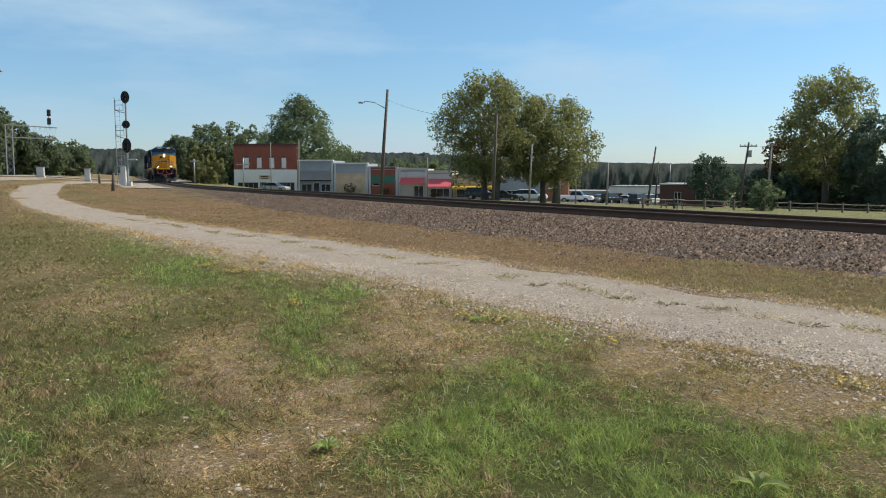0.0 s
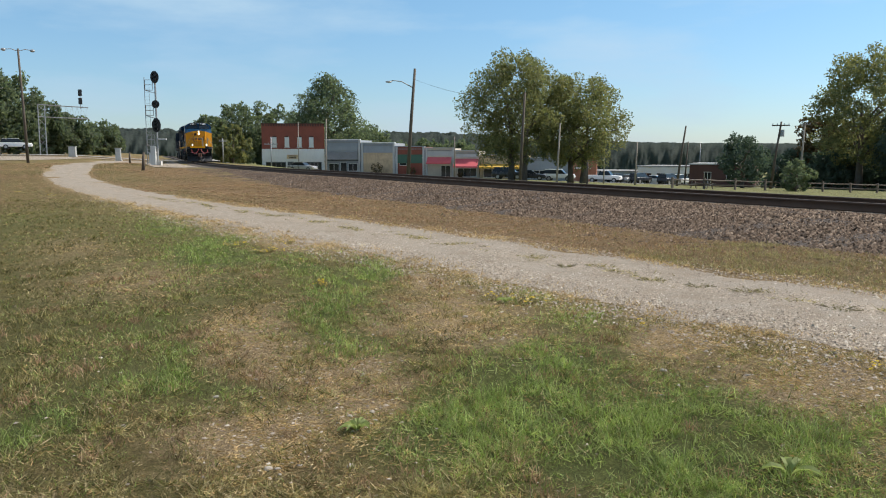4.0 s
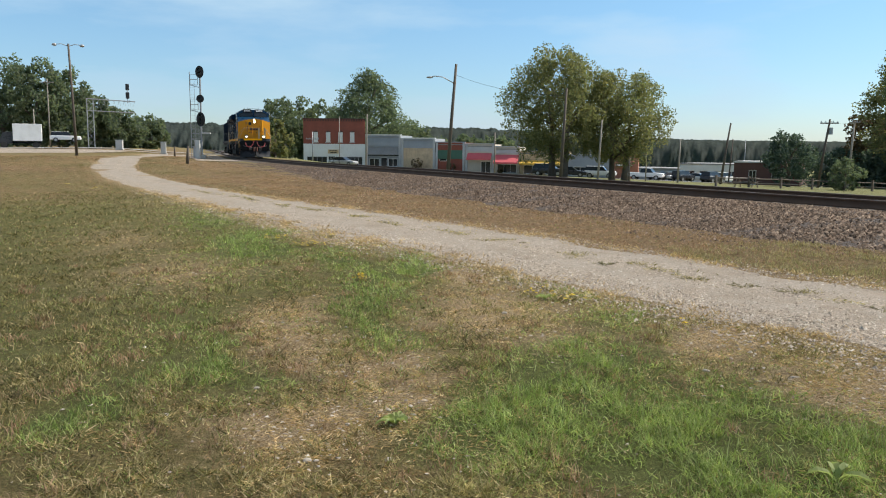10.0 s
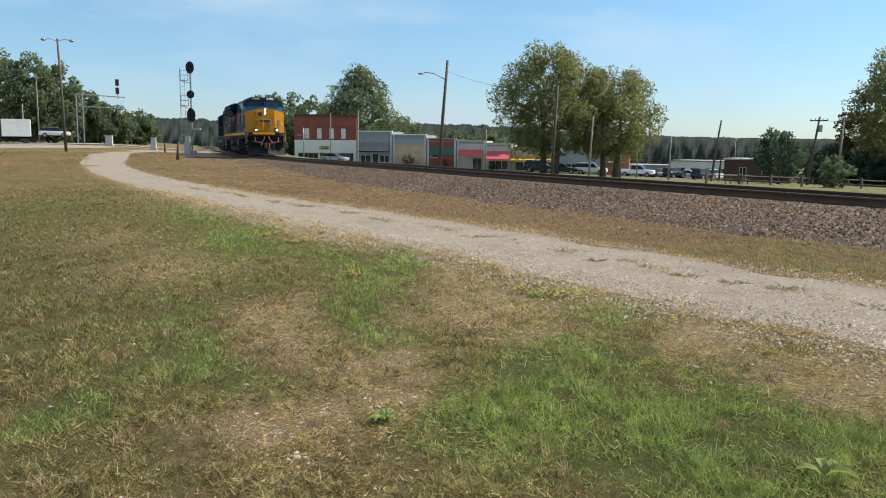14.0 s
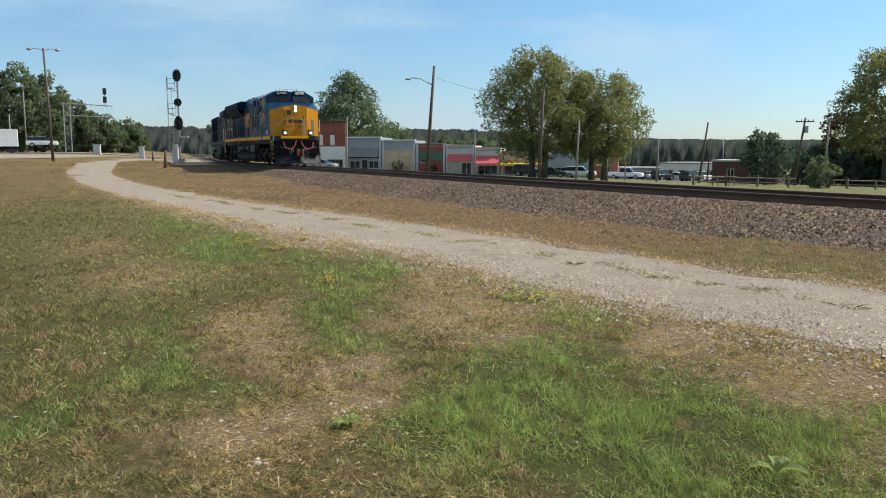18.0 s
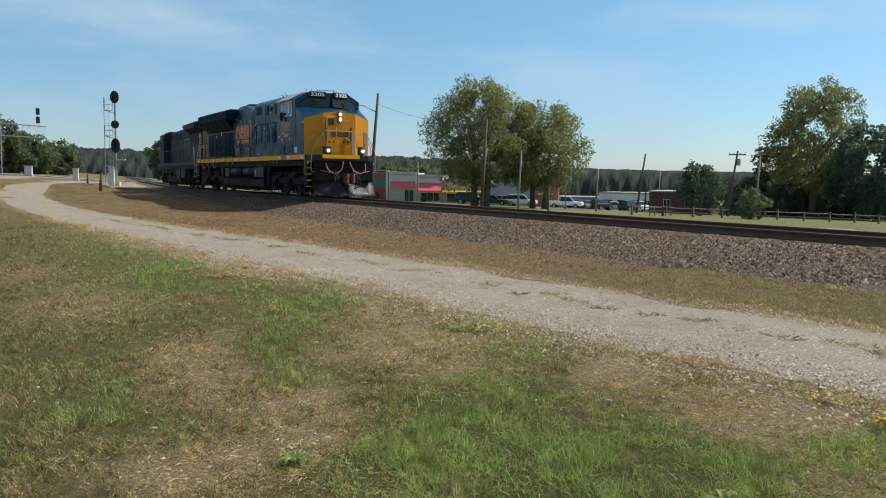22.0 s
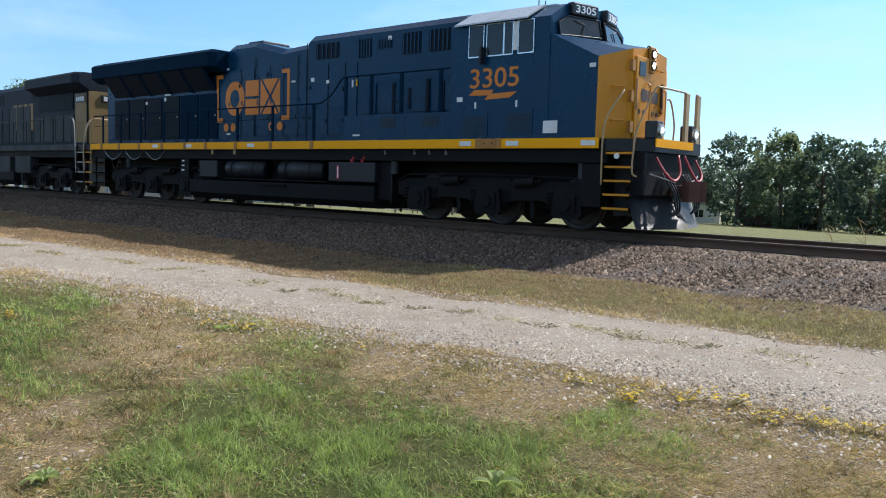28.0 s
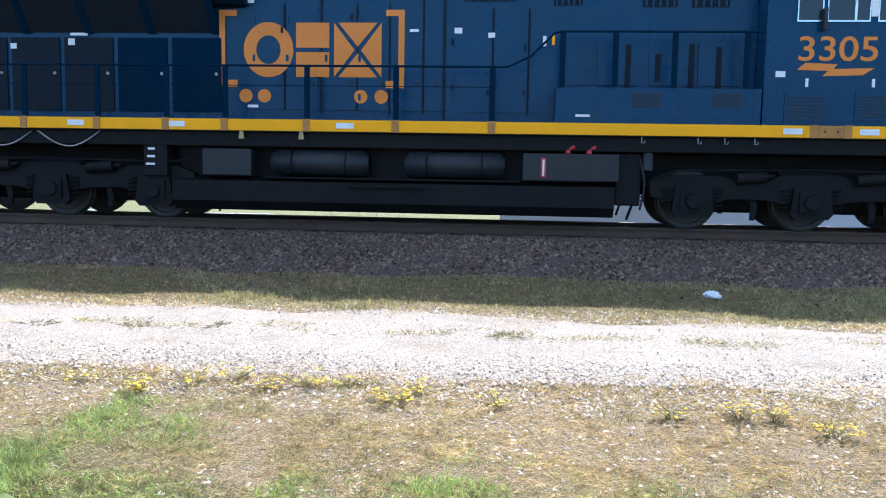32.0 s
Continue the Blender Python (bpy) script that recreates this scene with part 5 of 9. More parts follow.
def build_shops():
    corner = row_pose(-0.05)
    t = thing("brick_building", corner @ pose(0, 0, 0, 0, 0, 19.5) @ pose(-10.8, 0, 0), "two-storey red brick building with a white painted ground floor", "building", "row of shops")
    w, h, depth = 10.8, 8.5, 7
    ups = [(w * f - 0.4, w * f + 0.4, 4.5, 6.25) for f in (0.2, 0.4, 0.6, 0.79)]
    low = [(0.6, 4.1, 0.35, 1.95), (4.35, 5.5, 0.05, 2.0), (7.6, 10.3, 0.35, 1.95)]
    part("upper_wall", wall_with_openings(B(), w, 4.2, h, 0.35, ups), "brick_red", t)
    bm = wall_with_openings(B(), w, 0, 4.2, 0.33, low)
    bmesh.ops.translate(bm, verts=bm.verts, vec=(0, -0.03, 0))
    part("lower_wall", bm, "wall_white", t)
    bm = B()
    box(bm, 0, 0.3, 0.35, depth, 0, h)
    part("side_wall", bm, "brick_red", t)
    bm = B()
    box(bm, w - 0.3, w, 0.35, depth, 0, h)
    part("side_wall", bm, "brick_red", t)
    bm = B()
    box(bm, 0.3, w - 0.3, depth - 0.3, depth, 0, h)
    part("rear_wall", bm, "brick_red", t)
    bm = B()
    box(bm, 0.3, w - 0.3, 0.35, depth - 0.3, h - 0.6, h - 0.4)
    part("roof", bm, "roof_grey", t)
    bm = B()
    box(bm, -0.06, w + 0.06, -0.1, 0.4, h, h + 0.16)
    cornice = part("cornice", bm, "brick_dark", t)
    for k in range(24):
        bm = B()
        box(bm, w * k / 24 + 0.2, w * k / 24 + 0.45, -0.07, -0.002, h - 0.35, h - 0.003)
        part("corbel", bm, "brick_dark", cornice)
    for a in ups:
        win = shop_window(t, *a, 0, "wall_white")
        bm = B()
        box(bm, a[0] + 0.07, a[1] - 0.07, 0.02, 0.09, a[2] + 0.07, a[3] - 0.07)
        part("board", bm, "wall_white", win, "white boarded sash")
        bm = B()
        extrude(bm, [(a[0] - 0.08 + (a[1] - a[0] + 0.16) * k / 8, a[3] + 0.28 * math.sin(math.pi * k / 8)) for k in range(9)], "y", -0.05, 0.05)
        part("arch", bm, "brick_dark", win)
        bm = B()
        box(bm, a[0] - 0.1, a[1] + 0.1, -0.08, 0.1, a[2] - 0.1, a[2])
        part("sill", bm, "concrete", win)
    for a in low:
        shop_window(t, *a, 3, "wall_grey")
    sign = thing("shop_sign", t.matrix_basis @ pose(5.2, -0.05, 2.85), "small hanging shop sign with faded lettering", "sign")
    bm = B()
    box(bm, -0.95, 0.95, -0.1, 0.0, -0.35, 0.35)
    part("board", bm, "wall_tan", sign)
    for k, (a, b) in enumerate(((-0.7, 0.7), (-0.55, 0.6))):
        bm = B()
        box(bm, a, b, -0.106, -0.1, 0.06 - 0.3 * k, 0.2 - 0.3 * k)
        part("lettering", bm, "loco_dark", sign)
    first = shop(0.1, 6.5, 5.75, "wall_grey", "long grey boarded shop front with a ribbed metal canopy", "wall_white", [(0.6, 2.5, 0.35, 1.7), (2.75, 3.95, 0.02, 1.9), (4.15, 5.9, 0.35, 1.7)], fascia=(2.2, 2.35, "loco_dark"), pier="wall_pale")
    for k in range(26):
        bm = B()
        extrude(bm, [(-0.95, 2.36), (-0.95, 2.42), (-0.01, 3.72), (-0.01, 3.64)], "x", 0.55 + k * 0.208, 0.55 + k * 0.208 + 0.17)
        part("canopy_rib", bm, "roof_grey", first)
    bm = B()
    box(bm, 0.5, 6.0, -0.16, -0.004, 3.95, 4.75)
    part("lattice_panel", bm, "wall_grey", first)
    shop(6.7, 6.1, 5.55, "wall_grey", "grey shop with a stained tan rendered front", "wall_white", [], fascia=(0.2, 3.9, "render_stained"), pier="wall_pale")
    shop(12.9, 5.2, 5.1, "brick_red", "low brick shop with dark green boards over its windows", "wall_grey", [(0.7, 2.0, 1.9, 3.6)], fascia=(2.3, 3.8, "wall_green"), pier="wall_pale")
    shop(18.2, 5.0, 5.0, "wall_cream", "pale shop under a faded red awning", "wall_pale", [(2.7, 4.4, 0.02, 2.1)], (0.4, 4.6, 2.35, 3.5, 1.2, "awning_red"), fascia=(3.75, 4.5, "wall_pale"), pier="wall_pale")
    shop(23.3, 4.3, 4.7, "wall_cream", "narrow shop with a sloping red awning", "wall_pale", [(0.5, 3.8, 0.3, 1.8)], (0.1, 4.2, 1.9, 3.4, 2.0, "awning_red"), fascia=(3.6, 4.2, "wall_pale"))
    shop(27.7, 7.9, 4.1, "wall_tan", "shop with a yellow awning in the shade of a tree", "wall_pale", [(0.6, 3.5, 0.3, 1.8), (4.3, 7.3, 0.3, 1.8)], (0.1, 7.8, 1.9, 2.6, 1.8, "awning_yellow"))
    shop(35.7, 6.8, 3.8, "wall_grey", "low grey shop behind the parked cars", "wall_pale", [(0.6, 3.5, 0.3, 1.8)])
    shop(42.6, 4.6, 3.9, "brick_orange", "small end shop of orange-red brick", "brick_dark", [(2.4, 3.2, 0.02, 2.0)], (1.0, 3.6, 2.2, 2.35, 1.2, "wall_white"))
    for d, back, h in ((9.8, -1.3, 2.3), (16.2, -1.2, 1.7), (24.6, -1.4, 1.2)):
        m = row_pose(d, back)
        tree(m.translation.x, m.translation.y, h, h * 1.1, int(40 + d), "leaf_rust", "small withered brown shrub before a shop front", name="shrub", low=0.15, count=1600, size=0.08, lobes=22, group="shrubs before the shops")


build_shops()


def shed(name, az, r, w, h, depth, turn, wall, roof, label, holes=(), flat=True):
    x, y = spot(az, r)
    t = thing(name, pose(x, y, gz(x, y) - 0.1, 0, 0, turn), label, "building")
    part("front_wall", wall_with_openings(B(), w, 0, h, 0.25, holes), wall, t)
    bm = B()
    box(bm, 0, 0.25, 0.25, depth, 0, h)
    part("side_wall", bm, wall, t)
    bm = B()
    box(bm, w - 0.25, w, 0.25, depth, 0, h)
    part("side_wall", bm, wall, t)
    bm = B()
    box(bm, 0.25, w - 0.25, depth - 0.25, depth, 0, h)
    part("rear_wall", bm, wall, t)
    bm = B()
    if flat:
        box(bm, -0.15, w + 0.15, -0.15, depth + 0.15, h, h + 0.2)
    else:
        extrude(bm, [(-0.5, h), (w + 0.5, h), (w + 0.4, h + 0.2), (w / 2, h + w * 0.17), (-0.4, h + 0.2)], "y", -0.6, depth)
    part("roof", bm, roof, t)
    for a in holes:
        shop_window(t, *a, 1)
    return t


shed("depot", 43.1, 152, 10.5, 3.3, 10, 26, "wall_white", "roof_grey", "long low white commercial building", [(0.8, 2.6, 0.8, 2.2), (3.4, 5.0, 0.8, 2.2), (6.0, 7.2, 0.05, 2.2), (8.0, 9.8, 0.8, 2.2)])
shed("grey_building", 46.6, 158, 11.0, 2.4, 10, 28, "wall_grey", "roof_grey", "low grey metal building behind parked trucks")
shed("brick_shed", 39.7, 122, 8.6, 3.1, 9, 30, "brick_dark", "wall_pale", "low dark brick building with a pale roof edge", [(2.0, 3.0, 0.05, 2.1), (5.0, 6.4, 0.9, 2.0)])
shed("house", 22.7, 122, 8.6, 2.7, 9, 18, "wall_white", "roof_grey", "white gabled house with a green entrance awning", [(5.0, 6.4, 0.8, 2.0)], False)
shed("brick_house", 17.2, 112, 9.0, 2.6, 8, 12, "brick_dark", "roof_grey", "low brick house half hidden by trees", [(6.6, 7.6, 0.05, 2.1)])


def build_awning():
    x, y = spot(23.3, 117)
    t = thing("green_awning", pose(x, y, gz(x, y), 0, 0, 20), "rounded green canvas awning on white posts", "awning")
    bm = B()
    extrude(bm, [(5.6, 1.55), (5.6, 1.9), (5.2, 2.35), (4.5, 2.6), (0.9, 2.6), (0.3, 2.35), (0, 1.9), (0, 1.55)], "y", 0, 2.6)
    part("canvas", bm, "awning_green", t)
    for px, py in product((0.15, 2.8, 5.45), (0.15, 2.45)):
        bm = B()
        cyl(bm, (px, py, 0), (px, py, 1.56), 0.06)
        part("post", bm, "wall_white", t)


build_awning()


def build_dock():
    t = thing("loading_dock", pose(-0.05, 25.4, gz(4, 25.4) - 0.15), "pale grey loading dock wall with a dark coping", "wall")
    bm = B()
    box(bm, 0, 17, 0, 5, 0, 1.86, 0.02)
    part("wall", bm, "dock_grey", t)
    bm = B()
    box(bm, -0.12, 17.1, -0.12, 5.1, 1.862, 1.98, 0.015)
    part("coping", bm, "loco_dark", t)


build_dock()


# ---------------------------------------------------------------- roads
def flat_road(name, pts, width, lift, material, label):
    """A road strip through plan points, laid on the land."""
    dense = []
    for (a, b), (c, d) in zip(pts, pts[1:]):
        n = max(2, int(math.hypot(c - a, d - b) / 3))
        dense += [(a + (c - a) * i / n, b + (d - b) * i / n) for i in range(n)]
    dense.append(pts[-1])
    P = np.array(dense)
    T = np.gradient(P, axis=0)
    T /= np.linalg.norm(T, axis=1)[:, None]
    N = np.stack([-T[:, 1], T[:, 0]], 1)
    k = np.linspace(-0.5, 0.5, 5)
    V = P[:, None] + N[:, None] * (k * width)[None, :, None]
    z = ground_z(V[:, :, 0], V[:, :, 1]) + lift
    i = np.arange(V.shape[0] * 5).reshape(-1, 5)
    f = np.stack([i[:-1, :-1], i[:-1, 1:], i[1:, 1:], i[1:, :-1]], -1).reshape(-1, 4)
    ob = bulk(name, np.concatenate([V, z[:, :, None]], -1).reshape(-1, 3), f, material)
    return tagged(ob, label, "road", kind="structure")


flat_road("street", [(-141, 42), (-126, 56.5), (-100, 82), (-60, 121), (-20, 160)], 9.0, 0.05, "street_grey", "sun-bleached town street in front of the shops")
flat_road("crossing_road", [(-146, -40), (-148, 10), (-150, 38), (-152, 60), (-160, 120)], 9.0, 0.10, "street_grey", "pale road over the grade crossing")
flat_road("park_road", [(-9, 29.4), (0, 28.4), (12, 27.6), (40, 27)], 5.6, 0.05, "street_grey", "pale asphalt lane beside the track")
flat_road("crossing_apron", [(-116, -40), (-118, 4), (-134, 16)], 34.0, 0.05, "drive", "pale dusty gravel apron beside the crossing")
flat_road("track_apron", [(-66, 18.3), (-85, 22.2), (-110, 28.5), (-140, 36)], 3.6, 0.05, "drive", "pale gravel strip beside the track")
flat_road("park_path", [(-60, 46), (-36, 37), (-20, 33), (-9, 30)], 1.1, 0.03, "path_dust", "narrow pale path across the grass")


# ---------------------------------------------------------------- poles, signals and wires
def pole(az, r, h, label, lean=0.0, rad=0.13, wood="pole_wood", name="utility_pole", arms=(), lamp=None, group="poles across the track", box_on=False):
    """A pole at a bearing and distance; lean is metres of offset at the top along the view's right."""
    x, y = spot(az, r)
    t = thing(name, pose(x, y, gz(x, y) - 0.05, 0, 0, az), label, "pole", group)
    bm = B()
    tube(bm, [(0, 0, 0), (lean * 0.45, 0, h * 0.5), (lean, 0, h)], [rad * 0.95, rad * 0.8, rad * 0.6], 10)
    part("shaft", bm, wood, t, smooth=True)
    for z, w in arms:
        bm = B()
        box(bm, lean * z / h - w / 2, lean * z / h + w / 2, -0.2, -0.1, z - 0.06, z + 0.06)
        a = part("crossarm", bm, wood, t)
        for k in (-0.45, -0.2, 0.2, 0.45):
            bm = B()
            cyl(bm, (lean * z / h + k * w, -0.15, z + 0.06), (lean * z / h + k * w, -0.15, z + 0.22), 0.05, 0.03, 8)
            part("insulator", bm, "galvanised", a)
    if lamp:
        z, out = lamp
        x0 = lean * z / h
        bm = B()
        tube(bm, [(x0, 0, z - 0.35), (x0 + out * 0.5, 0, z + 0.12), (x0 + out * 0.85, 0, z + 0.2), (x0 + out, 0, z + 0.12)], 0.035, 6)
        part("lamp_arm", bm, "galvanised", t)
        bm = B()
        ball(bm, (x0 + out * 1.05, 0, z + 0.1), 0.15, 1.6, 0.8, 0.5, 12, 7)
        part("lamp_head", bm, "galvanised", t, "grey street lamp head", smooth=True)
    if box_on:
        bm = B()
        cyl(bm, (lean * 0.8 + 0.28, 0, h * 0.78), (lean * 0.8 + 0.28, 0, h * 0.78 + 0.7), 0.2, seg=14)
        part("transformer", bm, "galvanised", t, "grey pole transformer")
    return t


def wire(a, b, sag, r=0.009, label="thin black overhead wire between poles"):
    bm = B()
    P, Q = Vector(a), Vector(b)
    tube(bm, [P.lerp(Q, k / 12) - Vector((0, 0, sag * 4 * (k / 12) * (1 - k / 12))) for k in range(13)], r, 5)
    o = part("overhead_wire", bm, "signal_black")
    return tagged(o, label, "wire", "overhead wires")


def top_of(t, dx, z):
    return t.matrix_basis @ Vector((dx, 0, z))


def build_poles():
    a = pole(59.0, 60, 7.95, "leaning dark wooden street lamp pole beside the track", 0.55, 0.15, lamp=(6.9, -1.75), name="street_lamp")
    b = pole(51.15, 47, 5.2, "slim dark wooden post at the edge of the park", 0.22, 0.1)
    pole(48.6, 50, 3.7, "pale leaning wooden post at the edge of the park", 0.15, 0.07, "pole_pale")
    pole(46.5, 50, 1.5, "short dark post at the edge of the park", 0.0, 0.07)
    pole(45.35, 104, 3.4, "pale thin pole beside the parked cars", 0.0, 0.09, "pole_pale")
    pole(43.25, 95, 4.9, "pale grey pole by the parking area", 0.12, 0.12, "pole_pale")
    c = pole(40.5, 92, 6.5, "dark leaning wooden utility pole", 0.75, 0.14)
    pole(40.0, 124, 6.4, "dark wooden pole behind the car park", 0.35, 0.13)
    pole(39.05, 165, 8.5, "thin distant radio mast", 0.0, 0.08, "galvanised", "mast")
    d = pole(34.6, 92, 7.0, "wooden utility pole with crossarm and transformer", 0.75, 0.15, arms=((6.6, 1.7),), box_on=True)
    e = pole(32.9, 100, 7.4, "wooden utility pole with a short crossarm", 0.3, 0.14, "pole_pale", arms=((7.2, 1.1),))
    f = pole(25.2, 100, 8.5, "weathered utility pole with a street lamp", 0.1, 0.14, "pole_pale", lamp=(5.2, 2.2), name="street_lamp")
    pole(24.85, 100, 5.0, "shorter weathered pole beside the fence", 0.0, 0.12, "pole_pale")
    pole(2.4, 62, 5.6, "weathered pole at the edge of the lane", -0.2, 0.13, "pole_pale")
    wire(top_of(a, 0.5, 7.2), top_of(b, 0.2, 4.8), 0.35)
    wire(top_of(d, 0.7, 6.85), top_of(e, 0.3, 7.35), 0.3)
    wire(top_of(e, 0.3, 7.35), top_of(f, 0.1, 7.6), 0.5)
    wire(top_of(f, 0.1, 6.0), top_of(f, 0.1, 6.0) + Vector((60, -4, 0)), 0.8)
    # by the shops
    pole(68.35, 138, 5.4, "grey post with a crossing arm sign", 0.0, 0.12, "galvanised", arms=((4.2, 2.2),), group="poles by the shops")
    pole(66.5, 138, 8.2, "pale slender pole before the brick building", 0.0, 0.1, "pole_pale", group="poles by the shops")
    pole(64.65, 139, 9.0, "pale wooden pole between the shops", 0.15, 0.14, "pole_pale", group="poles by the shops")
    pole(55.7, 112, 5.6, "pale pole before the red awnings", 0.0, 0.12, "pole_pale", group="poles by the shops")
    pole(71.55, 118, 3.4, "grey crossing post with short arms", 0.0, 0.12, "galvanised", arms=((3.0, 1.0),), group="poles by the shops")
    # west of the crossing
    t = pole(83.42, 90, 11.0, "tall wooden pole with two floodlights", -0.3, 0.15, group="poles by the crossing", name="floodlight_pole")
    for s in (-1, 1):
        bm = B()
        tube(bm, [(-0.3, 0, 10.75), (-0.3 + s * 0.6, 0, 10.95), (-0.3 + s * 1.1, 0, 10.9)], 0.035, 6)
        part("lamp_arm", bm, "galvanised", t)
        bm = B()
        ball(bm, (-0.3 + s * 1.25, 0, 10.85), 0.19, 1.2, 0.9, 0.75, 12, 7)
        part("lamp_head", bm, "galvanised", t, smooth=True)
    g = pole(84.9, 170, 12.5, "pale utility pole before the trees", 0.0, 0.14, "pole_pale", arms=((12.0, 2.2),), group="poles by the crossing")
    h = pole(85.75, 150, 6.4, "pale pole beside a parked truck", 0.0, 0.12, "pole_pale", group="poles by the crossing")
    wire(top_of(g, 0, 12.0), top_of(g, 0, 12.0) + Vector((-40, -30, 0.5)), 0.6, 0.03)
    pole(76.69, 62, 1.35, "rough wooden stub post beside the drive", 0.08, 0.13, group="posts by the drive", name="post")
    pole(77.46, 92, 1.15, "rough wooden stub post beside the drive", 0.0, 0.12, group="posts by the drive", name="post")


build_poles()


def signal_head(t, z, w, h, lamps):
    bm = B()
    n = 24
    extrude(bm, [(w / 2 * math.cos(2 * math.pi * k / n) * 1.0, z + h / 2 * math.sin(2 * math.pi * k / n)) for k in range(n)], "y", -0.16, -0.12)
    head = part("signal_head", bm, "signal_black", t, "black oval signal target")
    bm = B()
    box(bm, -0.16, 0.16, -0.118, 0.16, z - h * 0.36, z + h * 0.36, 0.03)
    part("lamp_case", bm, "signal_black", head)
    for k in range(lamps):
        zz = z + (k - (lamps - 1) / 2) * 0.36
        bm = B()
        cyl(bm, (0, -0.162, zz), (0, -0.40, zz + 0.02), 0.13, 0.14, 14, False)
        part("visor", bm, "signal_black", head)
        bm = B()
        cyl(bm, (0, -0.163, zz), (0, -0.18, zz), 0.1, 0.09, 14)
        part("lens", bm, "window_glass", head)


def build_signals():
    x, y = spot(75.72, 82)
    t = thing("signal_mast", pose(x, y, gz(x, y) - 0.05, 0, 0, 62), "tall railway signal mast with three black heads and a caged ladder", "signal")
    bm = B()
    cyl(bm, (0, 0, 0.4), (0, 0, 8.6), 0.085, seg=12)
    part("mast", bm, "galvanised", t)
    bm = B()
    extrude(bm, [(-0.32, -0.32), (0.32, -0.32), (0.32, 0.32), (-0.32, 0.32)], "z", 0, 0.5)
    part("base", bm, "concrete", t)
    bm = B()
    box(bm, -0.55, -0.1, -0.55, -0.1, 0.1, 1.9, 0.02)
    part("relay_case", bm, "cabinet_grey", t, "pale grey relay case")
    for z, w, h, n in ((8.3, 0.78, 1.15, 2), (5.8, 0.72, 0.74, 1), (3.85, 0.82, 1.35, 3)):
        signal_head(t, z, w, h, n)
    for dx in (-0.98, -0.55):
        bm = B()
        cyl(bm, (dx, 0.05, 0.2), (dx - 0.02, 0.05, 8.3 if dx < -0.9 else 7.4), 0.032 if dx < -0.9 else 0.015, seg=8)
        part("ladder_rail", bm, "galvanised", t)
    for k in range(21):
        bm = B()
        cyl(bm, (-0.98, 0.05, 0.6 + k * 0.33), (-0.55, 0.05, 0.6 + k * 0.33), 0.008, seg=6)
        part("rung", bm, "galvanised", t)
    for z in (2.0, 4.75, 7.1):
        bm = B()
        tube(bm, [(-0.98, 0.05, z), (0, 0, z - 0.28)], 0.03, 6)
        tube(bm, [(-0.95, 0.05, z), (-0.25, 0.05, z), (-0.25, 0.05, z + 0.95), (-0.95, 0.05, z + 0.95), (-0.95, 0.05, z)], 0.034, 6)
        tube(bm, [(-0.95, 0.05, z + 0.5), (-0.25, 0.05, z + 0.5)], 0.028, 6)
        part("platform_rail", bm, "galvanised", t)
    bm = B()
    box(bm, 0.1, 0.85, -0.25, 0.15, 2.5, 2.62)
    part("bracket_plate", bm, "cabinet_grey", t)
    # signal bridge beyond the crossing
    x, y = spot(82.5, 152)
    t = thing("signal_bridge", pose(x, y, gz(x, y) - 0.05, 0, 0, 82), "galvanised lattice signal bridge beyond the crossing", "signal")
    H = 8.4
    for dx, dy in product((-0.5, 0.5), (-0.4, 0.4)):
        bm = B()
        cyl(bm, (dx, dy, 0), (dx, dy, H), 0.075, seg=8)
        part("leg", bm, "galvanised", t)
    for k in range(7):
        z = 0.4 + k * 1.15
        for q in ([(-0.5, -0.4, z), (0.5, -0.4, z + 1.1)], [(0.5, 0.4, z), (-0.5, 0.4, z + 1.1)]):
            bm = B()
            tube(bm, q, 0.03, 5)
            part("lattice_brace", bm, "galvanised", t)
    for z, dy in product((H - 2.0, H), (-0.4, 0.4)):
        bm = B()
        cyl(bm, (-0.6, dy, z), (7.2, dy, z - (0.25 if z < H else 0.35)), 0.06, seg=8)
        part("boom", bm, "galvanised", t)
    for k in range(8):
        bm = B()
        x0 = 0.5 + k * 0.82
        tube(bm, [(x0, -0.4, H - 0.1), (x0 + 0.41, -0.4, H - 2.05), (x0 + 0.82, -0.4, H - 0.2)], 0.025, 5)
        part("boom_brace", bm, "galvanised", t)
    bm = B()
    cyl(bm, (6.0, 0, H - 0.6), (6.0, 0, H + 2.6), 0.06, seg=8)
    part("head_post", bm, "galvanised", t)
    for z in (H + 0.7, H + 2.1):
        bm = B()
        box(bm, 5.7, 6.3, -0.3, -0.08, z - 0.55, z + 0.55, 0.1)
        part("signal_head", bm, "signal_black", t, "black signal head")


build_signals()


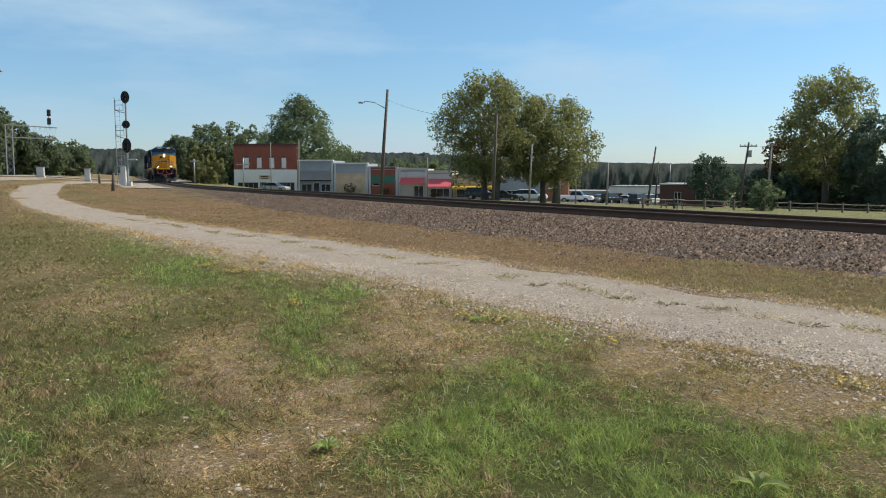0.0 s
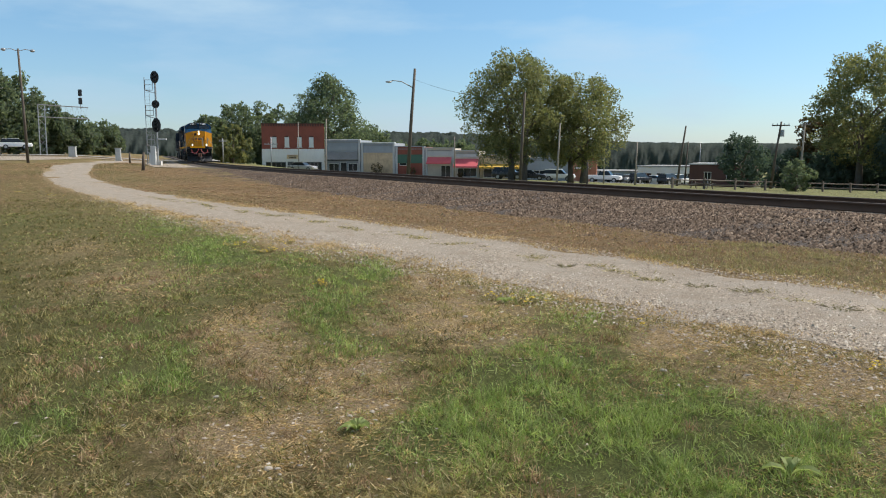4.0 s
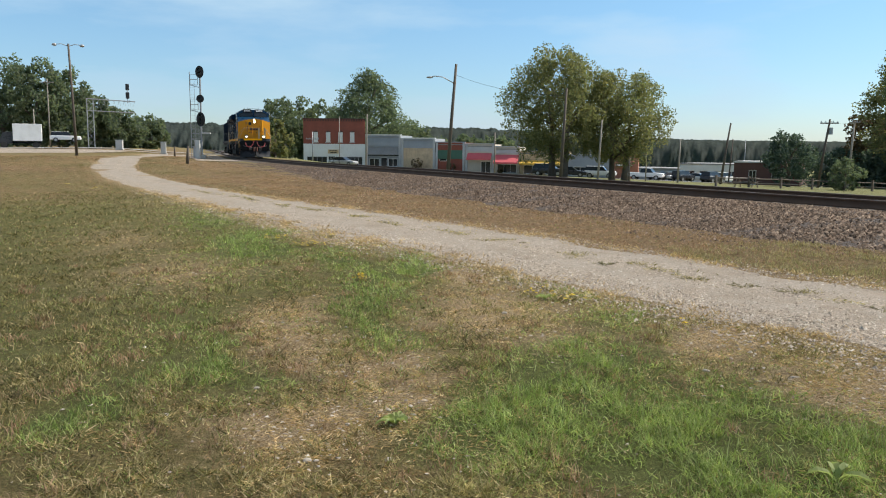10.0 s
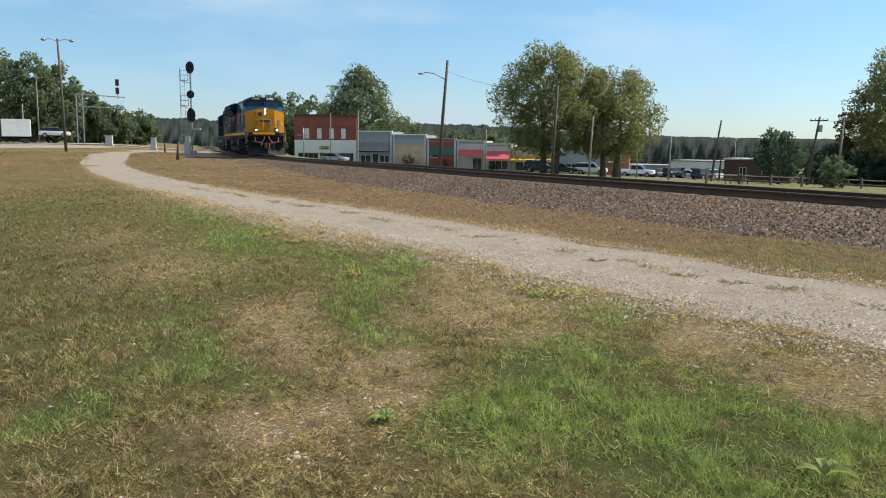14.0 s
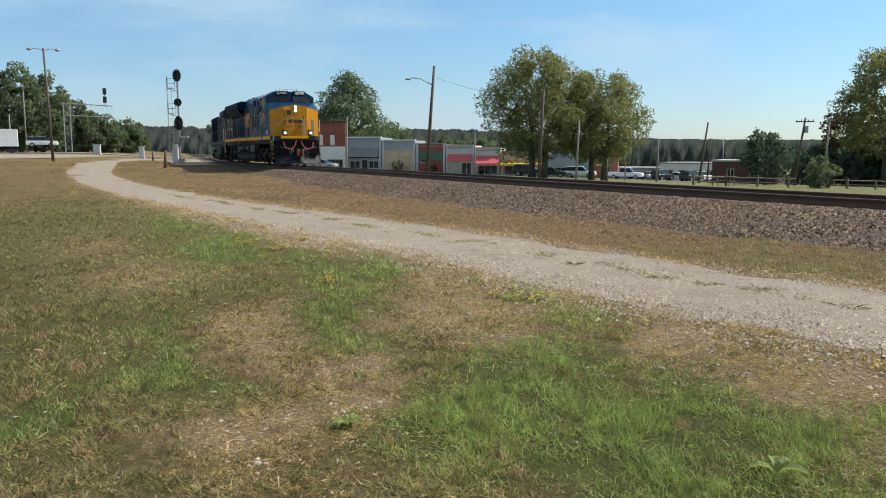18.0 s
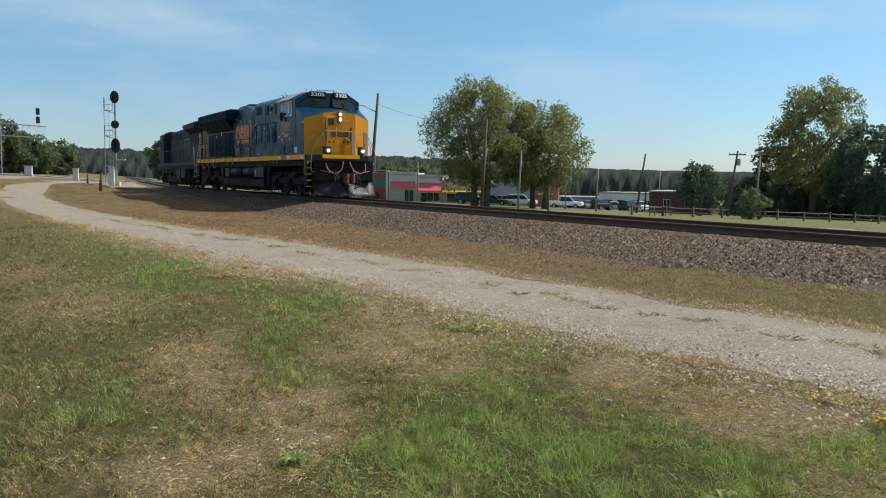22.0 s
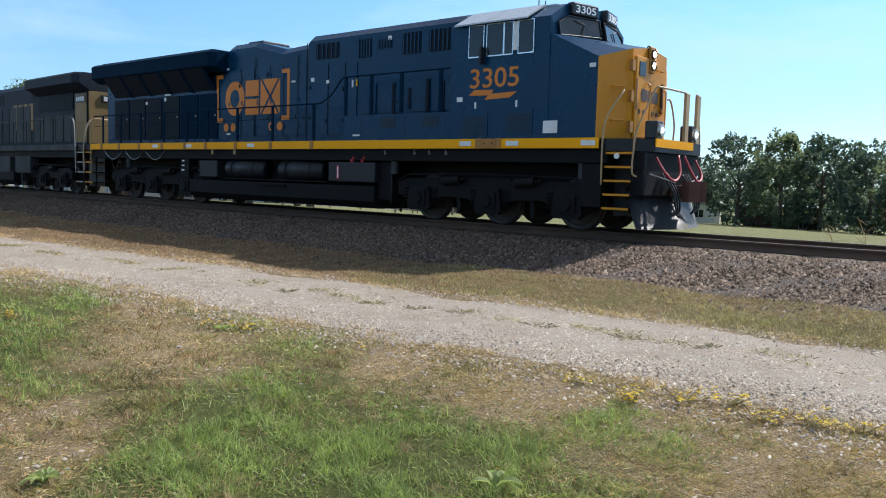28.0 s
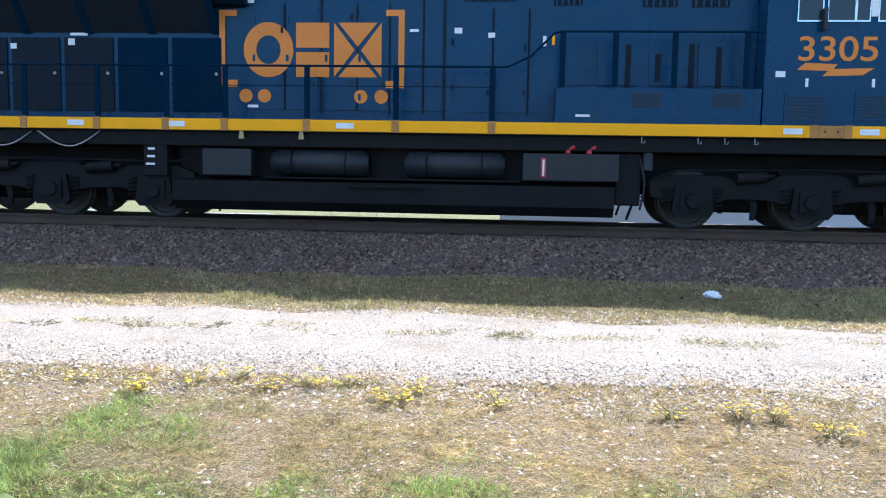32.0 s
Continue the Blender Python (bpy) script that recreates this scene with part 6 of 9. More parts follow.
def cabinet(az, r, w, h, d, label, turn=70):
    x, y = spot(az, r)
    t = thing("relay_cabinet", pose(x, y, gz(x, y) + 0.0, 0, 0, turn), label, "cabinet", "trackside cabinets")
    bm = B()
    box(bm, -w / 2, w / 2, -d / 2, d / 2, 0.12, h, 0.03)
    part("body", bm, "cabinet_grey", t)
    bm = B()
    box(bm, -w / 2 - 0.06, w / 2 + 0.06, -d / 2 - 0.06, d / 2 + 0.06, h + 0.002, h + 0.07)
    part("cap", bm, "cabinet_grey", t)
    bm = B()
    box(bm, -w / 2 - 0.1, w / 2 + 0.1, -d / 2 - 0.1, d / 2 + 0.1, -0.2, 0.118)
    part("plinth", bm, "concrete", t)
    bm = B()
    box(bm, -w / 2 + 0.06, w / 2 - 0.06, -d / 2 - 0.02, -d / 2 - 0.002, 0.22, h - 0.1, 0.004)
    dr = part("door", bm, "cabinet_grey", t)
    bm = B()
    box(bm, w / 2 - 0.18, w / 2 - 0.14, -d / 2 - 0.06, -d / 2 - 0.021, h * 0.5, h * 0.5 + 0.16)
    part("handle", bm, "galvanised", dr)


cabinet(78.15, 108, 0.62, 1.5, 0.5, "pale grey trackside relay cabinet on a concrete plinth")
cabinet(80.85, 135, 1.0, 1.45, 0.8, "wide pale grey relay cabinet by the crossing")
cabinet(76.05, 96, 0.7, 1.2, 0.6, "small grey cabinet beside the signal")


# ---------------------------------------------------------------- vehicles
def car(az, r, turn, paint, label, kind="sedan", lift=0.0):
    x, y = spot(az, r)
    t = thing("car" if kind != "pickup" else "pickup_truck", pose(x, y, gz(x, y) + lift, 0, 0, turn), label, "car" if kind != "pickup" else "truck", "parked vehicles")
    if kind == "sedan":
        low = [(-2.3, 0.35), (2.25, 0.3), (2.35, 0.55), (2.2, 0.78), (1.0, 0.92), (-1.7, 0.98), (-2.3, 0.92), (-2.4, 0.6)]
        cab = [(0.95, 0.925), (0.25, 1.4), (-0.95, 1.43), (-1.75, 0.985)]
    elif kind == "suv":
        low = [(-2.3, 0.42), (2.25, 0.4), (2.35, 0.7), (2.2, 0.98), (1.0, 1.08), (-2.2, 1.1), (-2.35, 0.7)]
        cab = [(1.05, 1.085), (0.4, 1.68), (-1.95, 1.72), (-2.2, 1.105)]
    else:
        low = [(-2.8, 0.5), (2.6, 0.45), (2.7, 0.75), (2.6, 1.05), (1.3, 1.15), (-2.8, 1.15)]
        cab = [(1.25, 1.155), (0.7, 1.8), (-0.6, 1.82), (-0.85, 1.155)]
    bm = B()
    extrude(bm, low, "y", -0.88, 0.88)
    bmesh.ops.bevel(bm, geom=bm.edges[:], offset=0.07, segments=2, profile=0.5, affect="EDGES")
    part("body", bm, paint, t, smooth=True)
    bm = B()
    rings = []
    for yy, k in ((-0.8, 0.0), (-0.66, 1.0), (0.66, 1.0), (0.8, 0.0)):
        rings.append(yy)
    lo = min(c[1] for c in cab)
    v = {}
    for s in (-1, 1):
        v[s] = [bm.verts.new((a, s * (0.82 - 0.16 * (b - lo) / 0.6), b)) for a, b in cab]
    n = len(cab)
    for i in range(n):
        j = (i + 1) % n
        bm.faces.new((v[-1][i], v[-1][j], v[1][j], v[1][i]))
    bm.faces.new(v[-1][::-1])
    bm.faces.new(v[1])
    bmesh.ops.recalc_face_normals(bm, faces=bm.faces)
    part("cabin_glass", bm, "window_glass", t, "dark tinted car glass")
    bm = B()
    x0, x1 = cab[2][0], cab[1][0]
    box(bm, x0 - 0.02, x1 + 0.02, -0.68, 0.68, cab[1][1] + 0.004, cab[1][1] + 0.05, 0.015)
    part("roof", bm, paint, t)
    wx = (-1.4, 1.4) if kind != "pickup" else (-1.75, 1.75)
    for a, s in product(wx, (-1, 1)):
        rr = 0.33 if kind == "sedan" else 0.38
        bm = B()
        cyl(bm, (a, s * 0.70, rr), (a, s * 0.91, rr), rr, seg=18)
        w = part("wheel", bm, "tyre", t)
        bm = B()
        cyl(bm, (a, s * 0.911, rr), (a, s * 0.925, rr), rr * 0.6, seg=14)
        part("rim", bm, "galvanised", w)
    for s in (-1, 1):
        bm = B()
        box(bm, low[1][0] + 0.02, low[1][0] + 0.09, min(s * 0.55, s * 0.82), max(s * 0.55, s * 0.82), low[3][1] - 0.24, low[3][1] - 0.1)
        part("headlamp", bm, "lamp_lens", t)


car(66.25, 133, 38, "car_silver", "silver sedan parked before the brick building")
car(51.9, 116, 40, "car_dark", "dark sport utility car in the shade of the trees", "suv")
car(50.4, 119, 45, "car_dark", "dark sedan in the shade of the trees")
car(48.4, 122, 40, "car_white", "white sport utility car behind the tree trunks", "suv")
car(45.3, 132, 30, "car_white", "white pickup truck in the car park", "pickup")
car(44.4, 134, 100, "car_dark", "dark sedan nose-in in the car park")
car(43.6, 136, 105, "car_silver", "silver sedan nose-in in the car park")
car(42.9, 136, 100, "car_dark", "dark sport utility car nose-in in the car park", "suv")
car(41.9, 138, 25, "car_white", "white sedan in front of the white building")
car(41.0, 136, 100, "car_dark", "dark sport utility car beside the utility pole", "suv")
car(40.25, 139, 95, "car_white", "white sport utility car in the car park", "suv")
car(0.35, 92, 10, "car_silver", "silver car parked beyond the lane")
car(84.0, 150, 75, "car_white", "white van half hidden by bushes", "suv", 1.0)


def build_truck():
    x, y = spot(86.15, 150)
    t = thing("box_truck", pose(x, y, gz(x, y), 0, 0, 264), "white box truck parked beyond the crossing", "truck")
    bm = B()
    box(bm, -2.1, 2.1, -1.2, 1.2, 1.15, 3.9, 0.04)
    part("cargo_box", bm, "white_paint", t, "plain white cargo box")
    bm = B()
    box(bm, -2.0, 4.2, -0.5, 0.5, 0.75, 1.14)
    part("chassis", bm, "loco_dark", t)
    bm = B()
    extrude(bm, [(2.25, 0.7), (4.4, 0.7), (4.4, 1.5), (3.9, 1.65), (3.5, 2.6), (2.25, 2.6)], "y", -1.05, 1.05)
    part("cab", bm, "car_dark", t)
    for a, s in product((-1.2, 3.4), (-1, 1)):
        bm = B()
        cyl(bm, (a, s * 0.75, 0.48), (a, s * 1.1, 0.48), 0.48, seg=18)
        part("wheel", bm, "tyre", t)


build_truck()


# ---------------------------------------------------------------- park fence, table, wheel stops
def build_fence():
    ax, ay = spot(40.8, 66)
    bx, by = spot(24.4, 86)
    n = 10
    t = thing("split_rail_fence", Matrix.Identity(4), "weathered split-rail fence along the park", "fence")
    r = random.Random(5)
    pts = [(ax + (bx - ax) * k / n, ay + (by - ay) * k / n) for k in range(n + 1)]
    for x, y in pts:
        bm = B()
        box(bm, x - 0.07, x + 0.07, y - 0.07, y + 0.07, gz(x, y) - 0.1, gz(x, y) + 0.85 + r.uniform(-0.04, 0.05), 0.01)
        part("post", bm, "fence_wood", t)
    for (x, y), (u, v) in zip(pts, pts[1:]):
        for z in (0.35, 0.70):
            bm = B()
            tube(bm, [(x, y, gz(x, y) + z), ((x + u) / 2, (y + v) / 2, gz((x + u) / 2, (y + v) / 2) + z - 0.03), (u, v, gz(u, v) + z)], 0.045, 6)
            part("rail", bm, "fence_wood", t)
    x, y = spot(38.9, 68)
    t = thing("picnic_table", pose(x, y, gz(x, y), 0, 0, 20), "weathered wooden picnic table on the grass", "table")
    for k in range(4):
        bm = B()
        box(bm, -0.9, 0.9, -0.38 + k * 0.195, -0.21 + k * 0.195, 0.72, 0.76)
        part("plank", bm, "fence_wood", t)
    for yy in (-0.75, 0.6):
        bm = B()
        box(bm, -0.9, 0.9, yy, yy + 0.2, 0.42, 0.46)
        part("bench_seat", bm, "fence_wood", t)
    for xx in (-0.7, 0.62):
        bm = B()
        extrude(bm, [(-0.75, 0), (-0.63, 0), (-0.2, 0.72), (-0.3, 0.72)], "x", xx, xx + 0.06)
        extrude(bm, [(0.75, 0), (0.63, 0), (0.2, 0.72), (0.3, 0.72)], "x", xx, xx + 0.06)
        box(bm, xx, xx + 0.06, -0.7, 0.7, 0.36, 0.42)
        part("leg_frame", bm, "fence_wood", t)


build_fence()


def build_wheel_stops():
    for x, y, turn in ((-10.6, 27.8, -4), (-10.1, 28.6, -3), (-9.6, 29.4, -5), (-9.1, 30.1, -3), (-14.2, 26.5, 12), (-13.9, 26.85, 30), (-15.6, 29.7, 8)):
        t = thing("wheel_stop", pose(x, y, gz(x, y) + 0.04, 0, 0, turn), "white painted concrete wheel stop", "wheel stop", "wheel stops beside the lane")
        bm = B()
        extrude(bm, [(-0.1, 0), (0.1, 0), (0.06, 0.14), (-0.06, 0.14)], "x", -0.46, 0.46)
        part("block", bm, "white_paint", t)


build_wheel_stops()


# ---------------------------------------------------------------- weeds and flowers near the camera
def flower_clump(x, y, h, spread_, count, seed, label, bloom=True):
    r = random.Random(seed)
    t = thing("wildflower" if bloom else "weed", pose(x, y, gz(x, y)), label, "plant", "wildflowers along the drive" if bloom else "weeds in the lawn")
    bm = B()
    heads = []
    for k in range(count):
        a, d = r.uniform(0, 6.28), spread_ * r.uniform(0.1, 1) ** 0.7
        tip = Vector((math.cos(a) * d, math.sin(a) * d, h * r.uniform(0.6, 1.1)))
        tube(bm, [(tip.x * 0.25, tip.y * 0.25, 0), (tip.x * 0.6, tip.y * 0.6, tip.z * 0.6), tip], [0.003, 0.0025, 0.002], 3)
        for _ in range(5):
            u = r.uniform(0.2, 0.9)
            p = Vector((tip.x * (0.25 + 0.75 * u), tip.y * (0.25 + 0.75 * u), tip.z * u))
            b, L = r.uniform(0, 6.28), r.uniform(0.02, 0.045)
            q = p + Vector((math.cos(b) * L, math.sin(b) * L, L * 0.5))
            sx = Vector((-math.sin(b), math.cos(b), 0)) * L * 0.18
            vs = [bm.verts.new(c) for c in (p, (p + q) / 2 + sx, q, (p + q) / 2 - sx)]
            bm.faces.new(vs)
        heads.append(tip)
    part("stem", bm, "blade_verge" if bloom else "weed_dull", t)
    if bloom:
        bm = B()
        full = r.uniform(0.25, 0.75)
        for p in heads:
            if r.uniform(0, 1) > full:
                continue
            for _ in range(4):
                c = p + Vector((r.uniform(-0.03, 0.03), r.uniform(-0.03, 0.03), r.uniform(-0.03, 0.012)))
                n = 6
                m = bm.verts.new(c + Vector((0, 0, 0.006)))
                rim = [bm.verts.new(c + 0.014 * Vector((math.cos(k * 1.047), math.sin(k * 1.047), r.uniform(-0.2, 0.5)))) for k in range(n)]
                for k in range(n):
                    bm.faces.new((m, rim[k], rim[(k + 1) % n]))
        part("blossom", bm, "petal", t, "small bright yellow blossoms")


def build_flowers():
    for k, (x, y, h, w, n) in enumerate(((-2.17, 5.82, 0.15, 0.2, 12), (-2.45, 5.56, 0.14, 0.13, 12), (-1.9, 5.95, 0.16, 0.16, 10), (-1.3, 5.82, 0.14, 0.2, 12), (-1.0, 5.9, 0.12, 0.1, 6), (-0.58, 5.53, 0.13, 0.16, 14),
                                         (-0.45, 5.75, 0.16, 0.1, 7), (0.14, 5.58, 0.14, 0.17, 10), (1.32, 5.42, 0.16, 0.14, 13), (1.77, 5.41, 0.17, 0.12, 11), (1.99, 5.39, 0.17, 0.12, 12), (2.25, 5.1, 0.14, 0.16, 10),
                                         (-2.95, 5.75, 0.1, 0.15, 5), (-1.6, 5.7, 0.14, 0.15, 8), (-12.3, 4.75, 0.12, 0.3, 12), (-13.4, 4.5, 0.1, 0.25, 8), (-8.69, 4.01, 0.12, 0.07, 5), (-6.9, 5.2, 0.14, 0.12, 6),
                                         (-6.6, 5.4, 0.12, 0.14, 6), (-10.9, 4.6, 0.1, 0.2, 5), (-31, 4.2, 0.2, 0.5, 10), (-34, 3.9, 0.2, 0.6, 10), (-5.0, 5.5, 0.1, 0.15, 4), (-13.22, 5.44, 0.12, 0.2, 8), (-12.25, 4.66, 0.12, 0.2, 8), (-8.71, 4.0, 0.12, 0.12, 7), (-7.17, 5.56, 0.12, 0.14, 7), (-6.7, 5.29, 0.12, 0.14, 7))):
        flower_clump(x, y, h * 0.6, w * 1.2, int(n * 1.5), 100 + k, "clump of small yellow wildflowers in dry grass")
    for k, (x, y) in enumerate(((-6.28, 7.76), (-5.69, 7.86), (-4.5, 7.65), (-6.89, 7.6), (-2.69, 7.83), (-3.52, 7.71), (0.2, 7.87), (-8.3, 7.45))):
        flower_clump(x, y, 0.042, 0.24, 20, 160 + k, "low grey-green weed growing through the gravel drive", False)
    for k, (x, y) in enumerate(((-4.05, 2.03), (-6.75, 5.2))):
        t = thing("broadleaf_weed", pose(x, y, gz(x, y)), "flat green rosette weed in the thin grass", "plant", "weeds in the lawn")
        r = random.Random(200 + k)
        for i in range(13):
            bm = B()
            a, L, w = i * 2.4, r.uniform(0.06, 0.15), r.uniform(0.009, 0.015)
            d, s = Vector((math.cos(a), math.sin(a), 0)), Vector((-math.sin(a), math.cos(a), 0))
            rows = [(0, 0.3, 0.005), (0.35, 1.0, 0.035), (0.7, 0.8, 0.045), (1.0, 0.05, 0.03)]
            vs = [[bm.verts.new(d * L * u + s * w * q * k2 + Vector((0, 0, z + (0.012 if k2 else 0)))) for k2 in (-1, 0, 1)] for u, q, z in rows]
            for A, C in zip(vs, vs[1:]):
                for j in range(2):
                    bm.faces.new((A[j], A[j + 1], C[j + 1], C[j]))
            part("leaf", bm, "weed_leaf", t)
    t = thing("dock_weed", pose(-2.28, 3.48, gz(-2.28, 3.48)), "large pale green dock leaves in the turf", "plant", "weeds in the lawn")
    for a, L, w, z in ((0.3, 0.15, 0.03, 0.06), (2.4, 0.12, 0.028, 0.06), (1.5, 0.10, 0.022, 0.07), (4.0, 0.13, 0.028, 0.05)):
        bm = B()
        d, s = Vector((math.cos(a), math.sin(a), 0)), Vector((-math.sin(a), math.cos(a), 0))
        vs = [[bm.verts.new(d * L * u + s * w * q * k2 + Vector((0, 0, zz * z + (0.015 if k2 else 0)))) for k2 in (-1, 0, 1)] for u, q, zz in ((0, 0.15, 0), (0.3, 0.8, 0.8), (0.65, 1.0, 1.0), (1.0, 0.08, 0.7))]
        for A, C in zip(vs, vs[1:]):
            for j in range(2):
                bm.faces.new((A[j], A[j + 1], C[j + 1], C[j]))
        part("leaf", bm, "weed_leaf", t)
    for k, (x, y, h) in enumerate(((-3.6, 20.2, 1.0), (-3.2, 20.6, 1.25), (-4.3, 20.3, 0.8), (-2.6, 20.4, 0.7))):
        r = random.Random(300 + k)
        t = thing("dry_stalk", pose(x, y, gz(x, y)), "tall dry weed stalk beyond the track", "plant", "dry stalks beyond the track")
        bm = B()
        tube(bm, [(0, 0, 0), (0.05, 0, h * 0.5), (0.15 * (1 if k % 2 else -1), 0, h)], [0.012, 0.009, 0.004], 5)
        for _ in range(5):
            u = r.uniform(0.3, 0.9)
            s = r.choice((-1, 1))
            tube(bm, [(0.05 * u, 0, h * u), (s * 0.18, r.uniform(-0.1, 0.1), h * (u + 0.15))], [0.007, 0.003], 4)
        part("stem", bm, "blade_dry", t)


build_flowers()


def build_litter():
    t = thing("crumpled_bag", pose(2.92, 10.87, gz(2.92, 10.87)), "crumpled white plastic bag on the verge", "litter")
    bm = B()
    bmesh.ops.create_icosphere(bm, subdivisions=3, radius=0.085)
    for v in bm.verts:
        k = 1 + 0.45 * noise.noise(v.co * 14) + 0.25 * noise.noise(v.co * 40)
        v.co = Vector((v.co.x * 1.3 * k, v.co.y * k, max(v.co.z * 0.7 * k + 0.035, 0)))
    part("bag", bm, "label_white", t)
    rr = random.Random(91)
    lumps = [(-4.31, 2.11, 0.016), (-4.15, 2.2, 0.014), (-3.8, 1.39, 0.02), (-4.84, 0.92, 0.017), (-3.98, 4.5, 0.02), (-6.35, 4.4, 0.022), (-3.6, 1.75, 0.018)]
    for cx, cy, wide in ((-5.1, 1.75, 0.35), (-4.25, 2.15, 0.18), (-4.0, 1.6, 0.3), (-6.4, 2.7, 0.5), (-5.6, 2.3, 0.5), (-3.6, 4.6, 0.4), (0.6, 4.8, 1.0)):
        lumps += [(cx + wide * rr.gauss(0, 0.7), cy + wide * rr.gauss(0, 0.5), rr.uniform(0.008, 0.016)) for _ in range(4)]
    for k, (x, y, s) in enumerate(lumps):
        t = thing("stone", pose(x, y, gz(x, y) + s * 0.25, 0, 0, k * 50), "pale limestone lump lying in the grass", "stone", "loose stones in the lawn")
        bm = B()
        bmesh.ops.create_icosphere(bm, subdivisions=2, radius=s)
        for v in bm.verts:
            f = 1 + 0.35 * noise.noise(v.co * 30 + Vector((k, 0, 0)))
            v.co = Vector((v.co.x * 1.4 * f, v.co.y * f, v.co.z * 0.6 * f))
        part("lump", bm, "limestone", t)


build_litter()


# ---------------------------------------------------------------- locomotives
def lettering(parent, words, m, w, h, material, name="lettering", label=""):
    """Raised letters of the built-in font, fitted to w by h metres in the plane of m (its x to the right, y up)."""
    cu = bpy.data.curves.new("letters", "FONT")
    cu.body, cu.extrude, cu.offset = words, 0.004, 0.008
    ob = bpy.data.objects.new("letters", cu)
    scene.collection.objects.link(ob)
    bpy.context.view_layer.update()
    me = bpy.data.meshes.new_from_object(ob.evaluated_get(bpy.context.evaluated_depsgraph_get()))
    bpy.data.objects.remove(ob)
    co = np.zeros(len(me.vertices) * 3)
    me.vertices.foreach_get("co", co)
    co = co.reshape(-1, 3)
    lo, hi = co.min(0), co.max(0)
    co[:, 0] = (co[:, 0] - lo[0]) / (hi[0] - lo[0]) * w
    co[:, 1] = (co[:, 1] - lo[1]) / (hi[1] - lo[1]) * h
    me.vertices.foreach_set("co", co.ravel())
    me.update()
    me.materials.clear()
    me.materials.append(M[material])
    o = new(name, me)
    o.parent = parent
    o.matrix_basis = m
    if label:
        tagged(o, label)
    return o


def flat_shape(parent, name, outline, y, material, thick=0.006, label=""):
    """A painted emblem or plate on a side: outline in x and z, standing proud of the plane y."""
    bm = B()
    extrude(bm, outline, "y", y, y + math.copysign(thick, y))
    return part(name, bm, material, parent, label)


def rect(x0, x1, z0, z1):
    return [(x0, z0), (x1, z0), (x1, z1), (x0, z1)]


def disc(cx, cz, r, n=20):
    return [(cx + r * math.cos(2 * math.pi * k / n), cz + r * math.sin(2 * math.pi * k / n)) for k in range(n)]


def ring_part(parent, name, cx, cz, rx, rz, t, y, material, a0=0.0, a1=360.0, thick=0.006, n=28):
    bm = B()
    out = math.copysign(thick, y)
    rows = []
    for k in range(n + 1):
        a = radians(a0 + (a1 - a0) * k / n)
        c, s = math.cos(a), math.sin(a)
        rows.append([bm.verts.new((cx + (rx - q) * c, yy, cz + (rz - q) * s)) for q, yy in ((0, y), (t, y), (t, y + out), (0, y + out))])
    for p, q in zip(rows, rows[1:]):
        for i in range(4):
            bm.faces.new((p[i], p[(i + 1) % 4], q[(i + 1) % 4], q[i]))
    if a1 - a0 < 360:
        bm.faces.new(rows[0])
        bm.faces.new(rows[-1][::-1])
    bmesh.ops.recalc_face_normals(bm, faces=bm.faces)
    return part(name, bm, material, parent)


def section(bm, xs, profiles):
    """A hull through cross-sections: at each x a list of (y, z) points."""
    rings = [[bm.verts.new((x, p[0], p[1])) for p in prof] for x, prof in zip(xs, profiles)]
    n = len(rings[0])
    for a, b in zip(rings, rings[1:]):
        for i in range(n):
            bm.faces.new((a[i], a[(i + 1) % n], b[(i + 1) % n], b[i]))
    bm.faces.new(rings[0][::-1])
    bm.faces.new(rings[-1])
    bmesh.ops.recalc_face_normals(bm, faces=bm.faces)
    return bm


WHEEL_R = 0.533


def wheelset(parent, x):
    bm = B()
    for s in (-1, 1):
        n = 36
        prof = [(0.66, 0.09), (0.66, 0.16), (0.69, 0.30), (0.685, 0.44), (0.665, 0.455), (0.665, 0.52), (0.668, 0.556), (0.70, 0.556), (0.716, 0.536), (0.80, WHEEL_R - 0.003), (0.81, 0.50), (0.80, 0.44), (0.755, 0.43), (0.745, 0.28), (0.80, 0.15), (0.80, 0.09)]
        rings = []
        for k in range(n):
            a = 2 * math.pi * k / n
            rings.append([bm.verts.new((r * math.cos(a), s * y, r * math.sin(a))) for y, r in prof])
        for k in range(n):
            p, q = rings[k], rings[(k + 1) % n]
            for i in range(len(prof) - 1):
                bm.faces.new((p[i], p[i + 1], q[i + 1], q[i]))
    cyl(bm, (0, -0.80, 0), (0, 0.80, 0), 0.092, seg=12)
    bmesh.ops.recalc_face_normals(bm, faces=bm.faces)
    o = part("wheelset", bm, "wheel_steel", parent, "worn steel wheels on their axle", smooth=False)
    o.matrix_basis = pose(x, 0, WHEEL_R)
    return o


